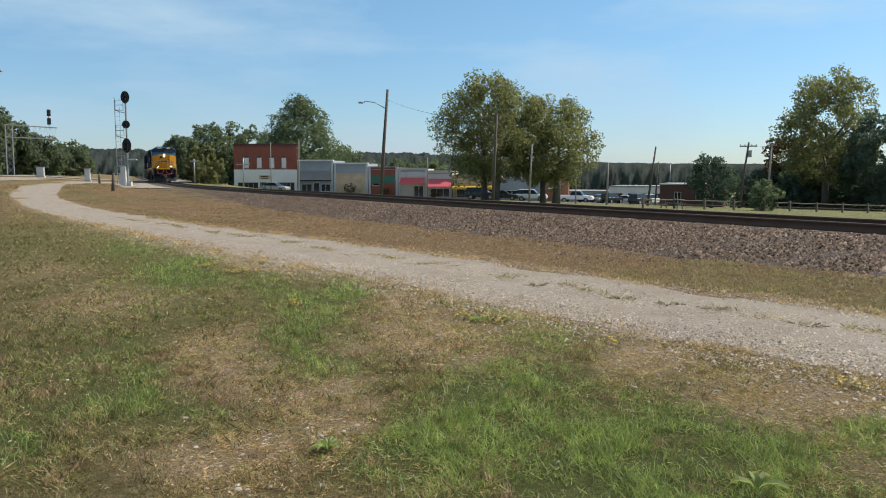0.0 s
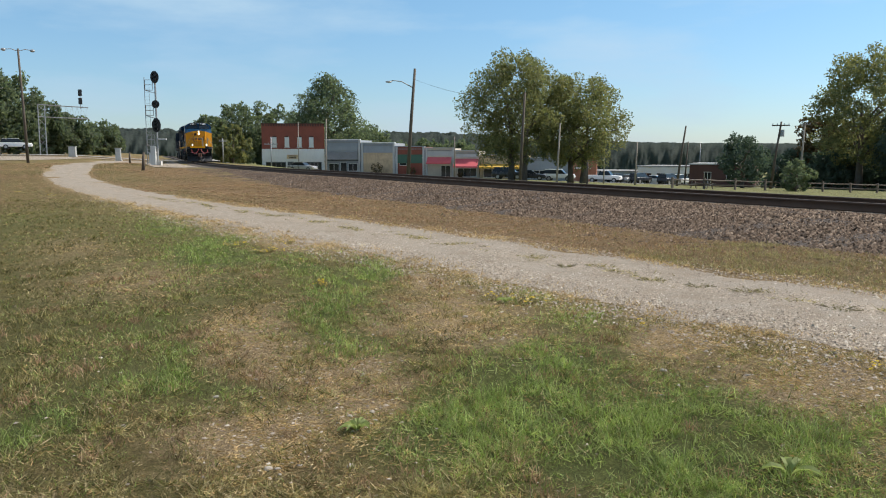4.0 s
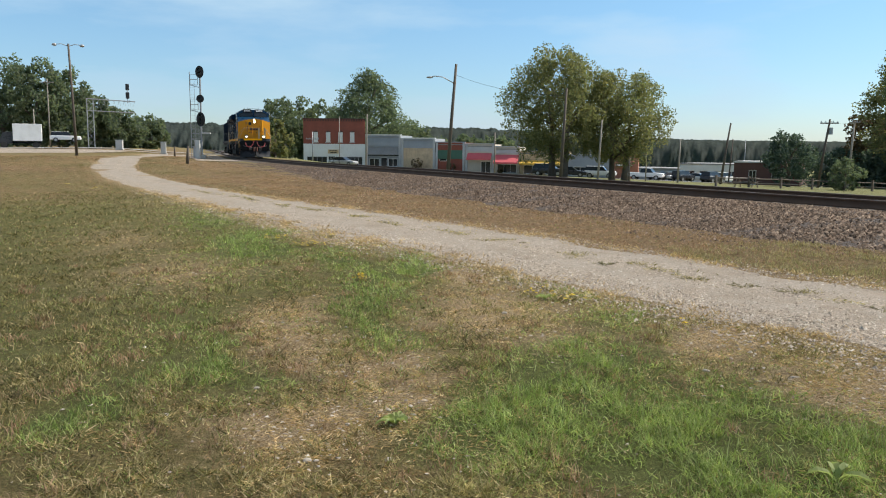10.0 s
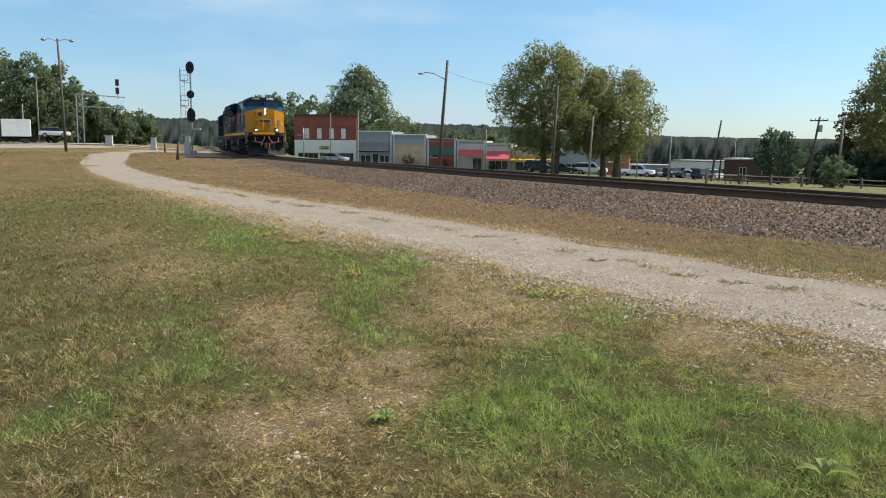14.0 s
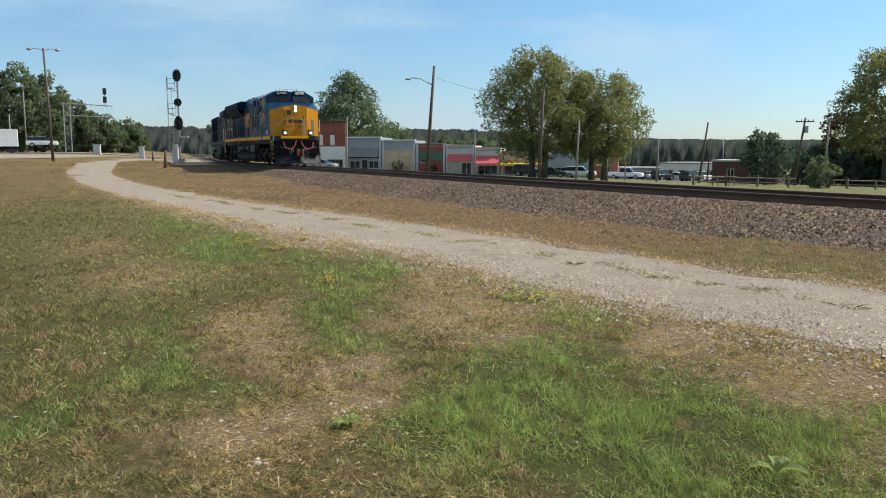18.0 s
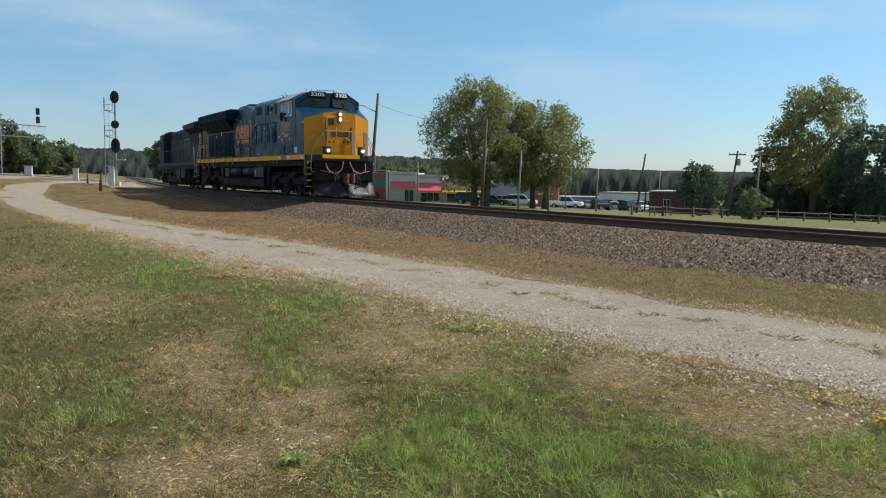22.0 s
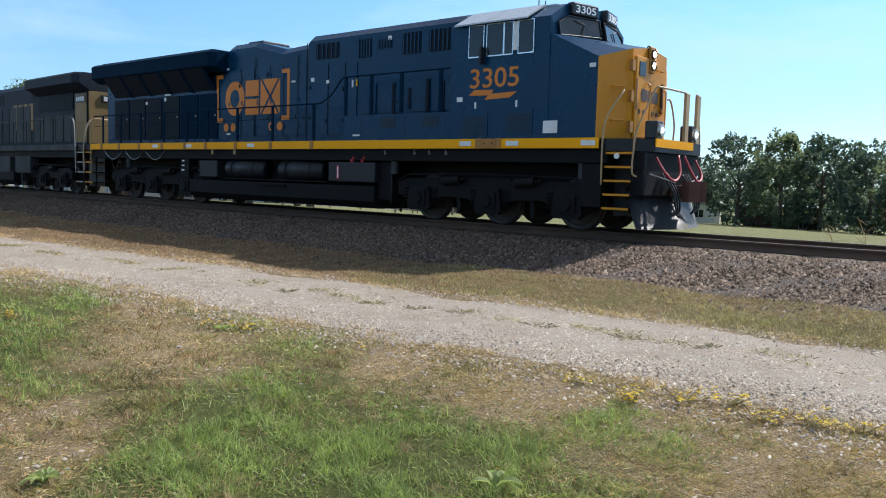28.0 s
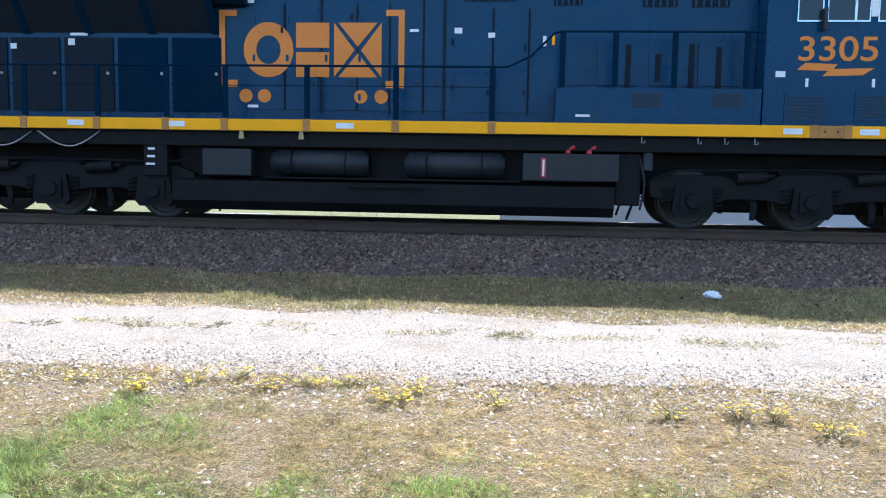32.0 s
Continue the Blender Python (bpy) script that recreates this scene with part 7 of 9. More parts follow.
def truck_frame(parent, axles, flip=1):
    """Cast side frames with axle boxes, springs, brake gear and a bolster."""
    a, b, c = sorted(axles)
    for s in (-1, 1):
        y0, y1 = sorted((s * 1.02, s * 1.24))
        bm = B()
        top = [(a - 0.75, 0.86), (a - 0.45, 0.98), (a + 0.5, 0.98), (a + 0.8, 0.86), (b - 0.8, 0.86), (b - 0.5, 1.02), (b + 0.5, 1.02), (b + 0.8, 0.86), (c - 0.8, 0.86), (c - 0.5, 0.98), (c + 0.45, 0.98), (c + 0.75, 0.86)]
        bot = [(c + 0.72, 0.60), (c + 0.42, 0.52), (c - 0.42, 0.52), (c - 0.7, 0.58), (b + 0.7, 0.56), (b + 0.45, 0.5), (b - 0.45, 0.5), (b - 0.7, 0.56), (a + 0.7, 0.58), (a + 0.42, 0.52), (a - 0.42, 0.52), (a - 0.72, 0.60)]
        extrude(bm, top + bot, "y", y0, y1)
        part("side_frame", bm, "loco_dark", parent)
        for x in (a, b, c):
            bm = B()
            extrude(bm, [(x - 0.36, 0.33), (x - 0.28, 0.24), (x + 0.28, 0.24), (x + 0.36, 0.33), (x + 0.3, 0.80), (x - 0.3, 0.80)], "y", s * 1.18, s * 1.33)
            box(bm, x - 0.22, x + 0.22, min(s * 1.33, s * 1.37), max(s * 1.33, s * 1.37), 0.36, 0.72)
            cyl(bm, (x, s * 1.36, WHEEL_R), (x, s * 1.42, WHEEL_R), 0.15, 0.13, 18)
            ab = part("axle_box", bm, "loco_dark", parent)
            for dx in (-0.44, 0.44):
                bm = B()
                pts = [(x + dx + 0.085 * math.cos(k * 0.9), s * 1.22 + 0.085 * math.sin(k * 0.9), 0.40 + 0.0105 * k) for k in range(36)]
                tube(bm, pts, 0.017, 5)
                part("spring", bm, "loco_dark", ab)
        for x in ((a + b) / 2, (b + c) / 2):
            bm = B()
            cyl(bm, (x - 0.28, s * 1.3, 0.93), (x + 0.22, s * 1.3, 0.97), 0.105, seg=14)
            cyl(bm, (x + 0.22, s * 1.3, 0.97), (x + 0.36, s * 1.3, 0.985), 0.04, seg=8)
            part("brake_cylinder", bm, "loco_dark", parent)
            bm = B()
            extrude(bm, [(x - 0.10, 0.82), (x + 0.02, 0.86), (x + 0.14, 0.42), (x + 0.10, 0.2), (x + 0.02, 0.2), (x + 0.03, 0.42)], "y", s * 1.1, s * 1.16)
            part("brake_lever", bm, "loco_dark", parent)
        bm = B()
        tube(bm, [(a - 0.7, s * 1.3, 0.9), (a - 0.3, s * 1.33, 1.06), (b, s * 1.33, 1.1), (c + 0.3, s * 1.33, 1.06), (c + 0.8, s * 1.28, 1.12)], 0.022, 6)
        part("brake_pipe", bm, "loco_dark", parent)
        for x in (a - 0.95, c + 0.95):
            bm = B()
            tube(bm, [(x, s * 0.78, 1.2), (x, s * 0.8, 0.5), (x + (0.12 if x > b else -0.12), s * 0.78, 0.14)], 0.025, 6)
            part("sand_pipe", bm, "loco_dark", parent)
    bm = B()
    box(bm, b - 0.5, b + 0.5, -1.0, 1.0, 0.72, 1.1, 0.04)
    box(bm, a + 0.25, b - 0.6, -0.5, 0.5, 0.3, 0.85, 0.06)
    box(bm, b + 0.6, c - 0.25, -0.5, 0.5, 0.3, 0.85, 0.06)
    part("bolster", bm, "loco_dark", parent)


def handrail_run(parent, y, pts, posts, material="loco_blue", r=0.021, post_w=0.065):
    bm = B()
    tube(bm, [(x, y, z) for x, z in pts], r, 8)
    part("handrail", bm, material, parent)
    for x, z0, z1 in posts:
        bm = B()
        box(bm, x - post_w, x + post_w, y - 0.012, y + 0.012, z0, z1)
        o = part("stanchion", bm, material, parent)


def coupler(parent, x, d):
    bm = B()
    box(bm, min(x, x + d * 0.55), max(x, x + d * 0.55), -0.14, 0.14, 0.76, 0.98, 0.03)
    extrude(bm, [(x + d * 0.5, -0.2), (x + d * 0.66, -0.24), (x + d * 0.86, -0.16), (x + d * 0.8, -0.02), (x + d * 0.7, 0.02), (x + d * 0.86, 0.12), (x + d * 0.8, 0.2), (x + d * 0.5, 0.2)], "z", 0.66, 1.06)
    return part("coupler", bm, "coupler_rust", parent, "rust-brown knuckle coupler")


def hose(parent, pts, r, material, name="hose", label=""):
    dense = []
    P = [Vector(p) for p in pts]
    for i in range(len(P) - 1):
        p0, p1, p2, p3 = P[max(i - 1, 0)], P[i], P[i + 1], P[min(i + 2, len(P) - 1)]
        for k in range(5):
            u = k / 5
            dense.append(0.5 * ((2 * p1) + (p2 - p0) * u + (2 * p0 - 5 * p1 + 4 * p2 - p3) * u * u + (3 * p1 - p0 - 3 * p2 + p3) * u ** 3))
    dense.append(P[-1])
    bm = B()
    tube(bm, dense, r, 6)
    return part(name, bm, material, parent, label, smooth=True)




def ladder_steps(t, x0, x1, s, rungs, tread):
    bm = B()
    box(bm, x0, x1, min(s * 0.95, s * 1.0), max(s * 0.95, s * 1.0), 0.35, 1.62)
    part("step_well", bm, "loco_black", t)
    for k in range(rungs):
        z = 0.50 + k * (1.56 - 0.50) / (rungs - 1)
        i = 0.05 * (rungs - 1 - k) / rungs
        bm = B()
        box(bm, x0 + 0.02 - i, x1 - 0.02 - i, min(s * 1.0, s * 1.42), max(s * 1.0, s * 1.42), z - 0.02, z + 0.012)
        st = part("step", bm, "loco_black", t)
        bm = B()
        box(bm, x0 + 0.02 - i, x1 - 0.02 - i, min(s * 1.422, s * 1.45), max(s * 1.422, s * 1.45), z - 0.022, z + 0.02)
        part("step_edge", bm, tread, st, "yellow step edge")


def hood_profile(w, z0, z1, ch=0.16):
    return [(-w, z0), (w, z0), (w, z1 - ch), (w - ch * 1.1, z1), (-w + ch * 1.1, z1), (-w, z1 - ch)]


def lead_locomotive():
    t = thing("locomotive", pose(0, 0, 0), "dark blue road diesel locomotive with yellow nose and side stripe", "locomotive", "locomotives of the train")
    HW = 0.96
    # frame, deck and stripes
    bm = B()
    box(bm, -20.45, 0.0, -1.42, 1.42, 1.36, 1.63, 0.02)
    box(bm, -20.2, 0.5, -0.55, 0.55, 0.75, 1.36, 0.03)
    part("underframe", bm, "loco_dark", t)
    bm = B()
    box(bm, -20.45, -0.12, -1.53, 1.53, 1.632, 1.84)
    part("deck", bm, "loco_black", t)
    for s in (-1, 1):
        bm = B()
        box(bm, -20.42, -0.12, min(s * 1.532, s * 1.56), max(s * 1.532, s * 1.56), 1.645, 1.85, 0.006)
        st = part("side_sill", bm, "sill_yellow", t, "reflective yellow side sill")
        for x in (-19.6, -18.4, -17.1, -15.7, -14.4, -13.3, -11.8, -10.2, -8.5, -3.05, -2.5):
            bm = B()
            box(bm, x - 0.065, x + 0.065, min(s * 1.561, s * 1.575), max(s * 1.561, s * 1.575), 1.64, 1.86)
            part("bracket", bm, "rust_yellow", st)
        bm = B()
        box(bm, -2.98, -2.57, min(s * 1.5612, s * 1.572), max(s * 1.5612, s * 1.572), 1.655, 1.845)
        plate = part("pin_plate", bm, "rust_yellow", st, "tan painted plate on the sill")
        for x in (-2.88, -2.67):
            bm = B()
            cyl(bm, (x, s * 1.5722, 1.75), (x, s * 1.577, 1.75), 0.02, seg=8)
            part("bolt", bm, "loco_black", plate)
        bm = B()
        box(bm, -0.6, -0.13, min(s * 1.15, s * 1.38), max(s * 1.15, s * 1.38), 0.5, 1.36, 0.02)
        part("step_gusset", bm, "loco_dark", t)
        for x in (-16.1, -14.2, -11.1, -2.15, -3.4, -0.35):
            bm = B()
            box(bm, x - 0.16, x + 0.16, min(s * 1.561, s * 1.566), max(s * 1.561, s * 1.566), 1.70, 1.80)
            part("placard", bm, "label_white", st)
        for x in (-13.0, -11.9):
            bm = B()
            extrude(bm, [(x - 0.05, 1.5), (x + 0.05, 1.5), (x + 0.03, 1.64), (x - 0.03, 1.64)], "y", s * 1.5, s * 1.54)
            part("jacking_lug", bm, "rail_tan", st)
        for x in (-5.9, -4.95, -4.5, -4.0):
            bm = B()
            tube(bm, [(x, s * 1.5, 1.62), (x, s * 1.52, 1.52), (x + 0.05, s * 1.52, 1.52), (x + 0.05, s * 1.52, 1.56)], 0.01, 5)
            part("hook", bm, "steel_worn", st)
    # engine hood
    bm = B()
    section(bm, [-13.1, -12.9, -11.75, -10.5, -9.36], [hood_profile(HW, 1.84, z) for z in (4.66, 4.74, 4.74, 4.44, 4.50)])
    part("engine_hood", bm, "loco_blue", t)
    bm = B()
    section(bm, [-9.359, -9.3, -3.91], [hood_profile(HW + 0.02, 1.84, z) for z in (4.62, 4.68, 4.68)])
    part("equipment_hood", bm, "loco_blue", t)
    for s in (-1, 1):
        y = s * (HW + 0.001)
        # doors: raised panels with dark shadow gaps between them
        xs = [-12.98, -12.35, -11.72, -11.62, -11.0, -10.4, -9.78, -9.42]
        for a, b in zip(xs, xs[1:]):
            if b - a < 0.2:
                continue
            d = flat_shape(t, "hood_door", rect(a + 0.02, b - 0.02, 2.06, 3.98), y, "loco_blue", 0.022)
            for zz in (2.3, 3.0, 3.7):
                flat_shape(d, "hinge", rect(a + 0.022, a + 0.07, zz - 0.06, zz + 0.06), y + s * 0.0222, "loco_blue", 0.016)
            flat_shape(d, "latch", disc(b - 0.12, 2.55, 0.035, 10), y + s * 0.0222, "loco_black", 0.02)
        for a, b in ((-9.2, -8.55), (-8.5, -7.9), (-7.85, -7.45)):
            flat_shape(t, "hood_door", rect(a, b, 2.05, 3.85), y + s * 0.02, "loco_blue", 0.02)
        for a, b in ((-7.3, -6.75), (-6.65, -5.9), (-5.75, -5.0), (-4.9, -4.2)):
            d = flat_shape(t, "hood_door", rect(a, b, 2.55, 3.3), y + s * 0.02, "loco_blue", 0.03)
            flat_shape(d, "latch", disc(b - 0.1, 2.8, 0.03, 10), y + s * 0.051, "loco_black", 0.02)
        for a, b, z0, z1 in ((-9.05, -8.15, 4.02, 4.42), (-7.45, -6.95, 3.95, 4.40), (-6.75, -6.25, 4.12, 4.34), (-5.9, -5.3, 3.92, 4.42), (-5.05, -4.4, 3.92, 4.42)):
            v = flat_shape(t, "vent_panel", rect(a, b, z0, z1), y + s * 0.02, "screen_dark", 0.012, "dark ventilation screen")
            for k in range(5):
                xx = a + (b - a) * (k + 0.5) / 5
                flat_shape(v, "slat", rect(xx - 0.018, xx + 0.018, z0, z1), y + s * 0.0321, "loco_blue", 0.02)
        for x, z0, z1 in ((-12.36, 2.06, 3.98), (-11.67, 2.0, 4.25), (-11.0, 2.06, 3.98), (-10.4, 2.0, 3.98), (-9.78, 2.0, 4.2), (-9.4, 1.9, 4.5), (-8.52, 2.0, 3.9), (-7.88, 2.0, 3.9)):
            flat_shape(t, "door_gap", rect(x - 0.016, x + 0.016, z0, z1), y + s * 0.0245, "screen_dark", 0.003)
        for x, z0, z1 in ((-6.12, 2.5, 3.26), (-5.6, 2.62, 3.1), (-5.02, 2.5, 3.28), (-4.55, 2.5, 3.22)):
            flat_shape(t, "door_stile", rect(x - 0.045, x + 0.045, z0, z1), y + s * 0.0515, "screen_dark", 0.02)
        for x, z in ((-9.25, 2.5), (-9.25, 3.3), (-8.6, 2.4), (-7.95, 2.4), (-7.95, 3.2), (-12.4, 3.5), (-11.1, 3.75)):
            flat_shape(t, "latch", rect(x - 0.02, x + 0.02, z - 0.05, z + 0.05), y + s * 0.0415, "screen_dark", 0.02)
        flat_shape(t, "placard", rect(-7.47, -7.42, 3.25, 3.42), y + s * 0.0415, "sill_yellow", 0.004)
        # raised cabinet under the upper walkway
        bm = B()
        box(bm, -7.4, -3.915, min(s * 0.985, s * 1.48), max(s * 0.985, s * 1.48), 1.842, 2.46, 0.012)
        cab_box = part("walkway_cabinet", bm, "loco_blue", t)
        for x0 in (-6.08, -4.73):
            for k in range(5):
                zz = 2.15 + k * 0.052
                flat_shape(cab_box, "louvre", rect(x0, x0 + 0.48, zz, zz + 0.022), s * 1.481, "loco_black", 0.014)
        flat_shape(cab_box, "placard", rect(-7.05, -6.8, 1.96, 2.0), s * 1.481, "label_white", 0.003)
        for x in (-6.75, -5.3, -4.05):
            flat_shape(cab_box, "seam", rect(x - 0.006, x + 0.006, 1.9, 2.42), s * 1.481, "loco_black", 0.003)
        # emblem: plain shapes in orange between two brackets
        ye = s * (HW + 0.0245)
        f = -1 if s > 0 else 1
        c0 = -11.86

        def mx(x):
            return c0 + f * (x - c0)
        for k in (-1, 1):
            e = c0 + k * 1.73
            i1, i2 = e - k * 0.11, e - k * 0.34
            flat_shape(t, "emblem_bracket", [(e, 2.47), (e, 3.87), (i2, 3.87), (i2, 3.76), (i1, 3.76), (i1, 2.6), (i2, 2.6), (i2, 2.47)], ye, "loco_orange")
        ring_part(t, "emblem_ring", mx(-12.66), 3.15, 0.47, 0.5, 0.24, ye, "loco_orange")
        for z0, z1 in ((2.66, 3.11), (3.19, 3.64)):
            flat_shape(t, "emblem_block", rect(mx(-11.83) - 0.31, mx(-11.83) + 0.31, z0, z1), ye, "loco_orange")
        for k in (-1, 1):
            flat_shape(t, "emblem_wedge", [(mx(-10.99) + k * p, q) for p, q in ((0.06, 3.15), (0.44, 2.66), (0.44, 3.64))], ye, "loco_orange")
            flat_shape(t, "emblem_wedge", [(mx(-10.99) + p, 3.15 + k * q) for p, q in ((0, 0.06), (-0.36, 0.49), (0.36, 0.49))], ye, "loco_orange")
        for x in (-13.09, -12.74, -10.93, -10.55):
            flat_shape(t, "emblem_dot", disc(mx(x), 2.31, 0.125), ye, "loco_orange")
        for x, z, w, h in ((-12.98, 4.02, 0.12, 0.06), (-9.95, 3.5, 0.16, 0.05), (-9.15, 3.5, 0.14, 0.1), (-8.55, 3.42, 0.12, 0.09), (-12.95, 2.12, 0.2, 0.05), (-7.6, 3.32, 0.06, 0.18), (-6.3, 4.35, 0.12, 0.1)):
            flat_shape(t, "placard", rect(x - w / 2, x + w / 2, z - h / 2, z + h / 2), s * (HW + 0.045), "label_white", 0.003)
    # radiator end
    bm = B()
    section(bm, [-20.3, -13.101], [hood_profile(HW, 1.84, z, 0.1) for z in (4.0, 4.0)])
    part("radiator_hood", bm, "loco_blue", t)
    # The wing takes the darker blue: its shade is put into the colour.
    bm = B()
    wing = [(-1.5, 4.1), (-1.5, 4.5), (-1.36, 4.58), (1.36, 4.58), (1.5, 4.5), (1.5, 4.1), (1.2, 3.95), (-1.2, 3.95)]
    section(bm, [-20.5, -20.4, -13.3, -13.05], [[(a * 0.97, b) for a, b in wing], wing, wing, [(a * 0.9, b - 0.02) for a, b in wing]])
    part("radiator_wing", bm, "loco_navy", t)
    bm = B()
    box(bm, -20.2, -13.5, -1.2, 1.2, 4.582, 4.64, 0.02)
    part("radiator_grille", bm, "screen_dark", t)
    for s in (-1, 1):
        for k in range(5):
            a = -19.7 + k * 1.22
            bm = B()
            extrude(bm, [(s * 1.42, 4.08), (s * 1.46, 4.1), (s * 1.0, 3.46), (s * 0.975, 3.46)], "x", a, a + 1.08)
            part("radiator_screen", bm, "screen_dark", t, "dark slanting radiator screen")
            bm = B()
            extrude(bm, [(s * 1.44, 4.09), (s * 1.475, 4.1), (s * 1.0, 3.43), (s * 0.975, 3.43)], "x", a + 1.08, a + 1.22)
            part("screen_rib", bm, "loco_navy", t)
        # Doors below the wing are coloured near-black.
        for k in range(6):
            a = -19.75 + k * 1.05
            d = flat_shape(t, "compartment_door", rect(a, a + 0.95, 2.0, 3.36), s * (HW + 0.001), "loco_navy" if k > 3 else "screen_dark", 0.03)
            flat_shape(d, "latch", disc(a + 0.85, 2.7, 0.03, 10), s * (HW + 0.0312), "steel_worn", 0.02)
        for x, z, w, h in ((-16.3, 3.42, 0.34, 0.05), (-16.45, 3.28, 0.13, 0.12), (-17.6, 3.2, 0.12, 0.1)):
            flat_shape(t, "placard", rect(x - w / 2, x + w / 2, z - h / 2, z + h / 2), s * (HW + 0.04), "label_white", 0.003)
    bm = B()
    box(bm, -20.36, -20.302, -0.9, 0.9, 1.9, 3.9, 0.02)
    part("rear_panel", bm, "loco_blue", t)
    # roof fittings
    bm = B()
    box(bm, -12.7, -12.0, -0.5, 0.5, 4.742, 4.86, 0.03)
    part("exhaust_stack", bm, "loco_black", t)
    bm = B()
    for k in range(3):
        box(bm, -8.9 + k * 1.6, -7.6 + k * 1.6, -0.55, 0.55, 4.682, 4.75, 0.03)
    part("roof_hatch", bm, "loco_blue", t)
    # cab
    CW = 1.5
    ring = [(-CW, 1.842), (0, 1.842), (CW, 1.842), (CW, 4.28), (0.95, 4.6), (0, 4.6), (-0.95, 4.6), (-CW, 4.28)]

    def prow(y, z):
        """Where the slightly pointed cab front stands."""
        return -1.33 + 0.34 * (1 - abs(y) / CW) - 0.22 * max(z - 3.9, 0) * (1 - 0.7 * (abs(y) / CW) ** 3)
    bm = B()
    back = [bm.verts.new((-3.9, y, z)) for y, z in ring]
    fore = [bm.verts.new((prow(y, z), y, z)) for y, z in ring]
    for k in range(8):
        bm.faces.new((back[k], back[(k + 1) % 8], fore[(k + 1) % 8], fore[k]))
    bm.faces.new(back)
    bm.faces.new((fore[0], fore[1], fore[5], fore[6], fore[7]))
    bm.faces.new((fore[1], fore[2], fore[3], fore[4], fore[5]))
    bmesh.ops.recalc_face_normals(bm, faces=bm.faces)
    part("cab", bm, "loco_blue", t)
    # Roof sheet, coloured pale for the sunlight that falls on it.
    bm = B()
    extrude(bm, [(-3.98, 4.606), (-3.98, 4.635), (-1.6, 4.635), (-1.5, 4.606)], "y", -0.93, 0.93)
    part("cab_roof", bm, "roof_shine", t, "pale cab roof sheet with sunlight put into its colour")
    for s in (-1, 1):
        bm = B()
        extrude(bm, [(s * 1.62, 4.26), (s * 1.62, 4.29), (s * 0.96, 4.645), (s * 0.96, 4.61)], "x", -3.75, -1.85)
        part("sunshade", bm, "roof_shine", t, "pale folded sunshade over the cab windows")
        y = s * (CW + 0.001)
        for a, b in ((-3.40, -3.02), (-2.92, -2.50), (-2.46, -2.26), (-2.10, -1.74)):
            w = flat_shape(t, "cab_window", rect(a, b, 3.6, 4.24), y, "window_glass", 0.012, "dark cab side window")
            for q in (rect(a - 0.02, b + 0.02, 3.575, 3.6), rect(a - 0.02, b + 0.02, 4.24, 4.26), rect(a - 0.02, a, 3.6, 4.24), rect(b, b + 0.02, 3.6, 4.24)):
                flat_shape(w, "window_frame", q, y, "chrome", 0.026)
        flat_shape(t, "sash", rect(-2.235, -2.125, 3.66, 4.24), y, "label_white", 0.03, "pale sliding window sash")
        bm = B()
        box(bm, -3.03, -2.97, min(y + s * 0.03, y + s * 0.16), max(y + s * 0.03, y + s * 0.16), 3.42, 3.78, 0.01)
        part("mirror", bm, "loco_black", t)
        # number, bolt and labels on the cab side
        if s < 0:
            lettering(t, "3305", pose(-3.36, y, 2.93, 90, 0, 0), 1.28, 0.41, "loco_orange", "number", "orange painted running number")
        else:
            lettering(t, "3305", pose(-2.08, y, 2.93, 90, 0, 180), 1.28, 0.41, "loco_orange", "number", "orange painted running number")
        flat_shape(t, "bolt_mark", [(-3.38, 2.78), (-3.24, 2.9), (-2.72, 2.88), (-2.78, 2.8), (-2.12, 2.82), (-2.3, 2.7), (-2.96, 2.68), (-2.86, 2.77)], y, "loco_orange")
        flat_shape(t, "notice", rect(-1.44, -1.10, 1.95, 2.2), y, "label_white")
        for x in (-3.2, -2.12):
            flat_shape(t, "placard", rect(x - 0.025, x + 0.025, 2.5, 2.64), y, "label_white")
        flat_shape(t, "placard", rect(-3.72, -3.56, 2.66, 2.76), y, "label_white")
        flat_shape(t, "placard", rect(-0.42, -0.28, 3.2, 3.28), y, "label_white")
        for a, b, z0, z1 in ((-3.55, -2.85, 1.9, 2.42), (-2.4, -1.7, 1.95, 2.44)):
            v = flat_shape(t, "vent_panel", rect(a, b, z0, z1), y, "loco_blue", 0.015)
            for k in range(7):
                zz = z0 + 0.05 + k * (z1 - z0 - 0.1) / 7
                flat_shape(v, "louvre", rect(a + 0.04, b - 0.04, zz, zz + 0.02), y + s * 0.0152, "loco_black", 0.008)
    # windshield
    for s in (-1, 1):
        bm = B()
        q = [(s * 0.1, 4.36), (s * 1.0, 4.34), (s * 1.3, 4.17), (s * 1.3, 3.92), (s * 0.1, 3.99)]
        q = [(prow(y, z) + 0.012, y, z) for y, z in q]
        n5 = len(q)
        vs = [bm.verts.new(p) for p in q] + [bm.verts.new((p[0] + 0.02, p[1], p[2])) for p in q]
        bm.faces.new(vs[:n5][::-1])
        bm.faces.new(vs[n5:])
        for k in range(n5):
            bm.faces.new((vs[k], vs[(k + 1) % n5], vs[n5 + (k + 1) % n5], vs[n5 + k]))
        bmesh.ops.recalc_face_normals(bm, faces=bm.faces)
        ws = part("windshield", bm, "window_glass", t, "dark windshield pane")
        bm = B()
        tube(bm, [(p[0] + 0.024, p[1], p[2]) for p in q + q[:1]], 0.022, 6)
        part("window_frame", bm, "loco_black", ws)
        bm = B()
        tube(bm, [(prow(s * 0.7, 4.0) + 0.06, s * 0.7, 4.0), (prow(s * 0.6, 4.2) + 0.07, s * 0.58, 4.2), (prow(s * 0.8, 4.28) + 0.06, s * 0.85, 4.28)], 0.012, 5)
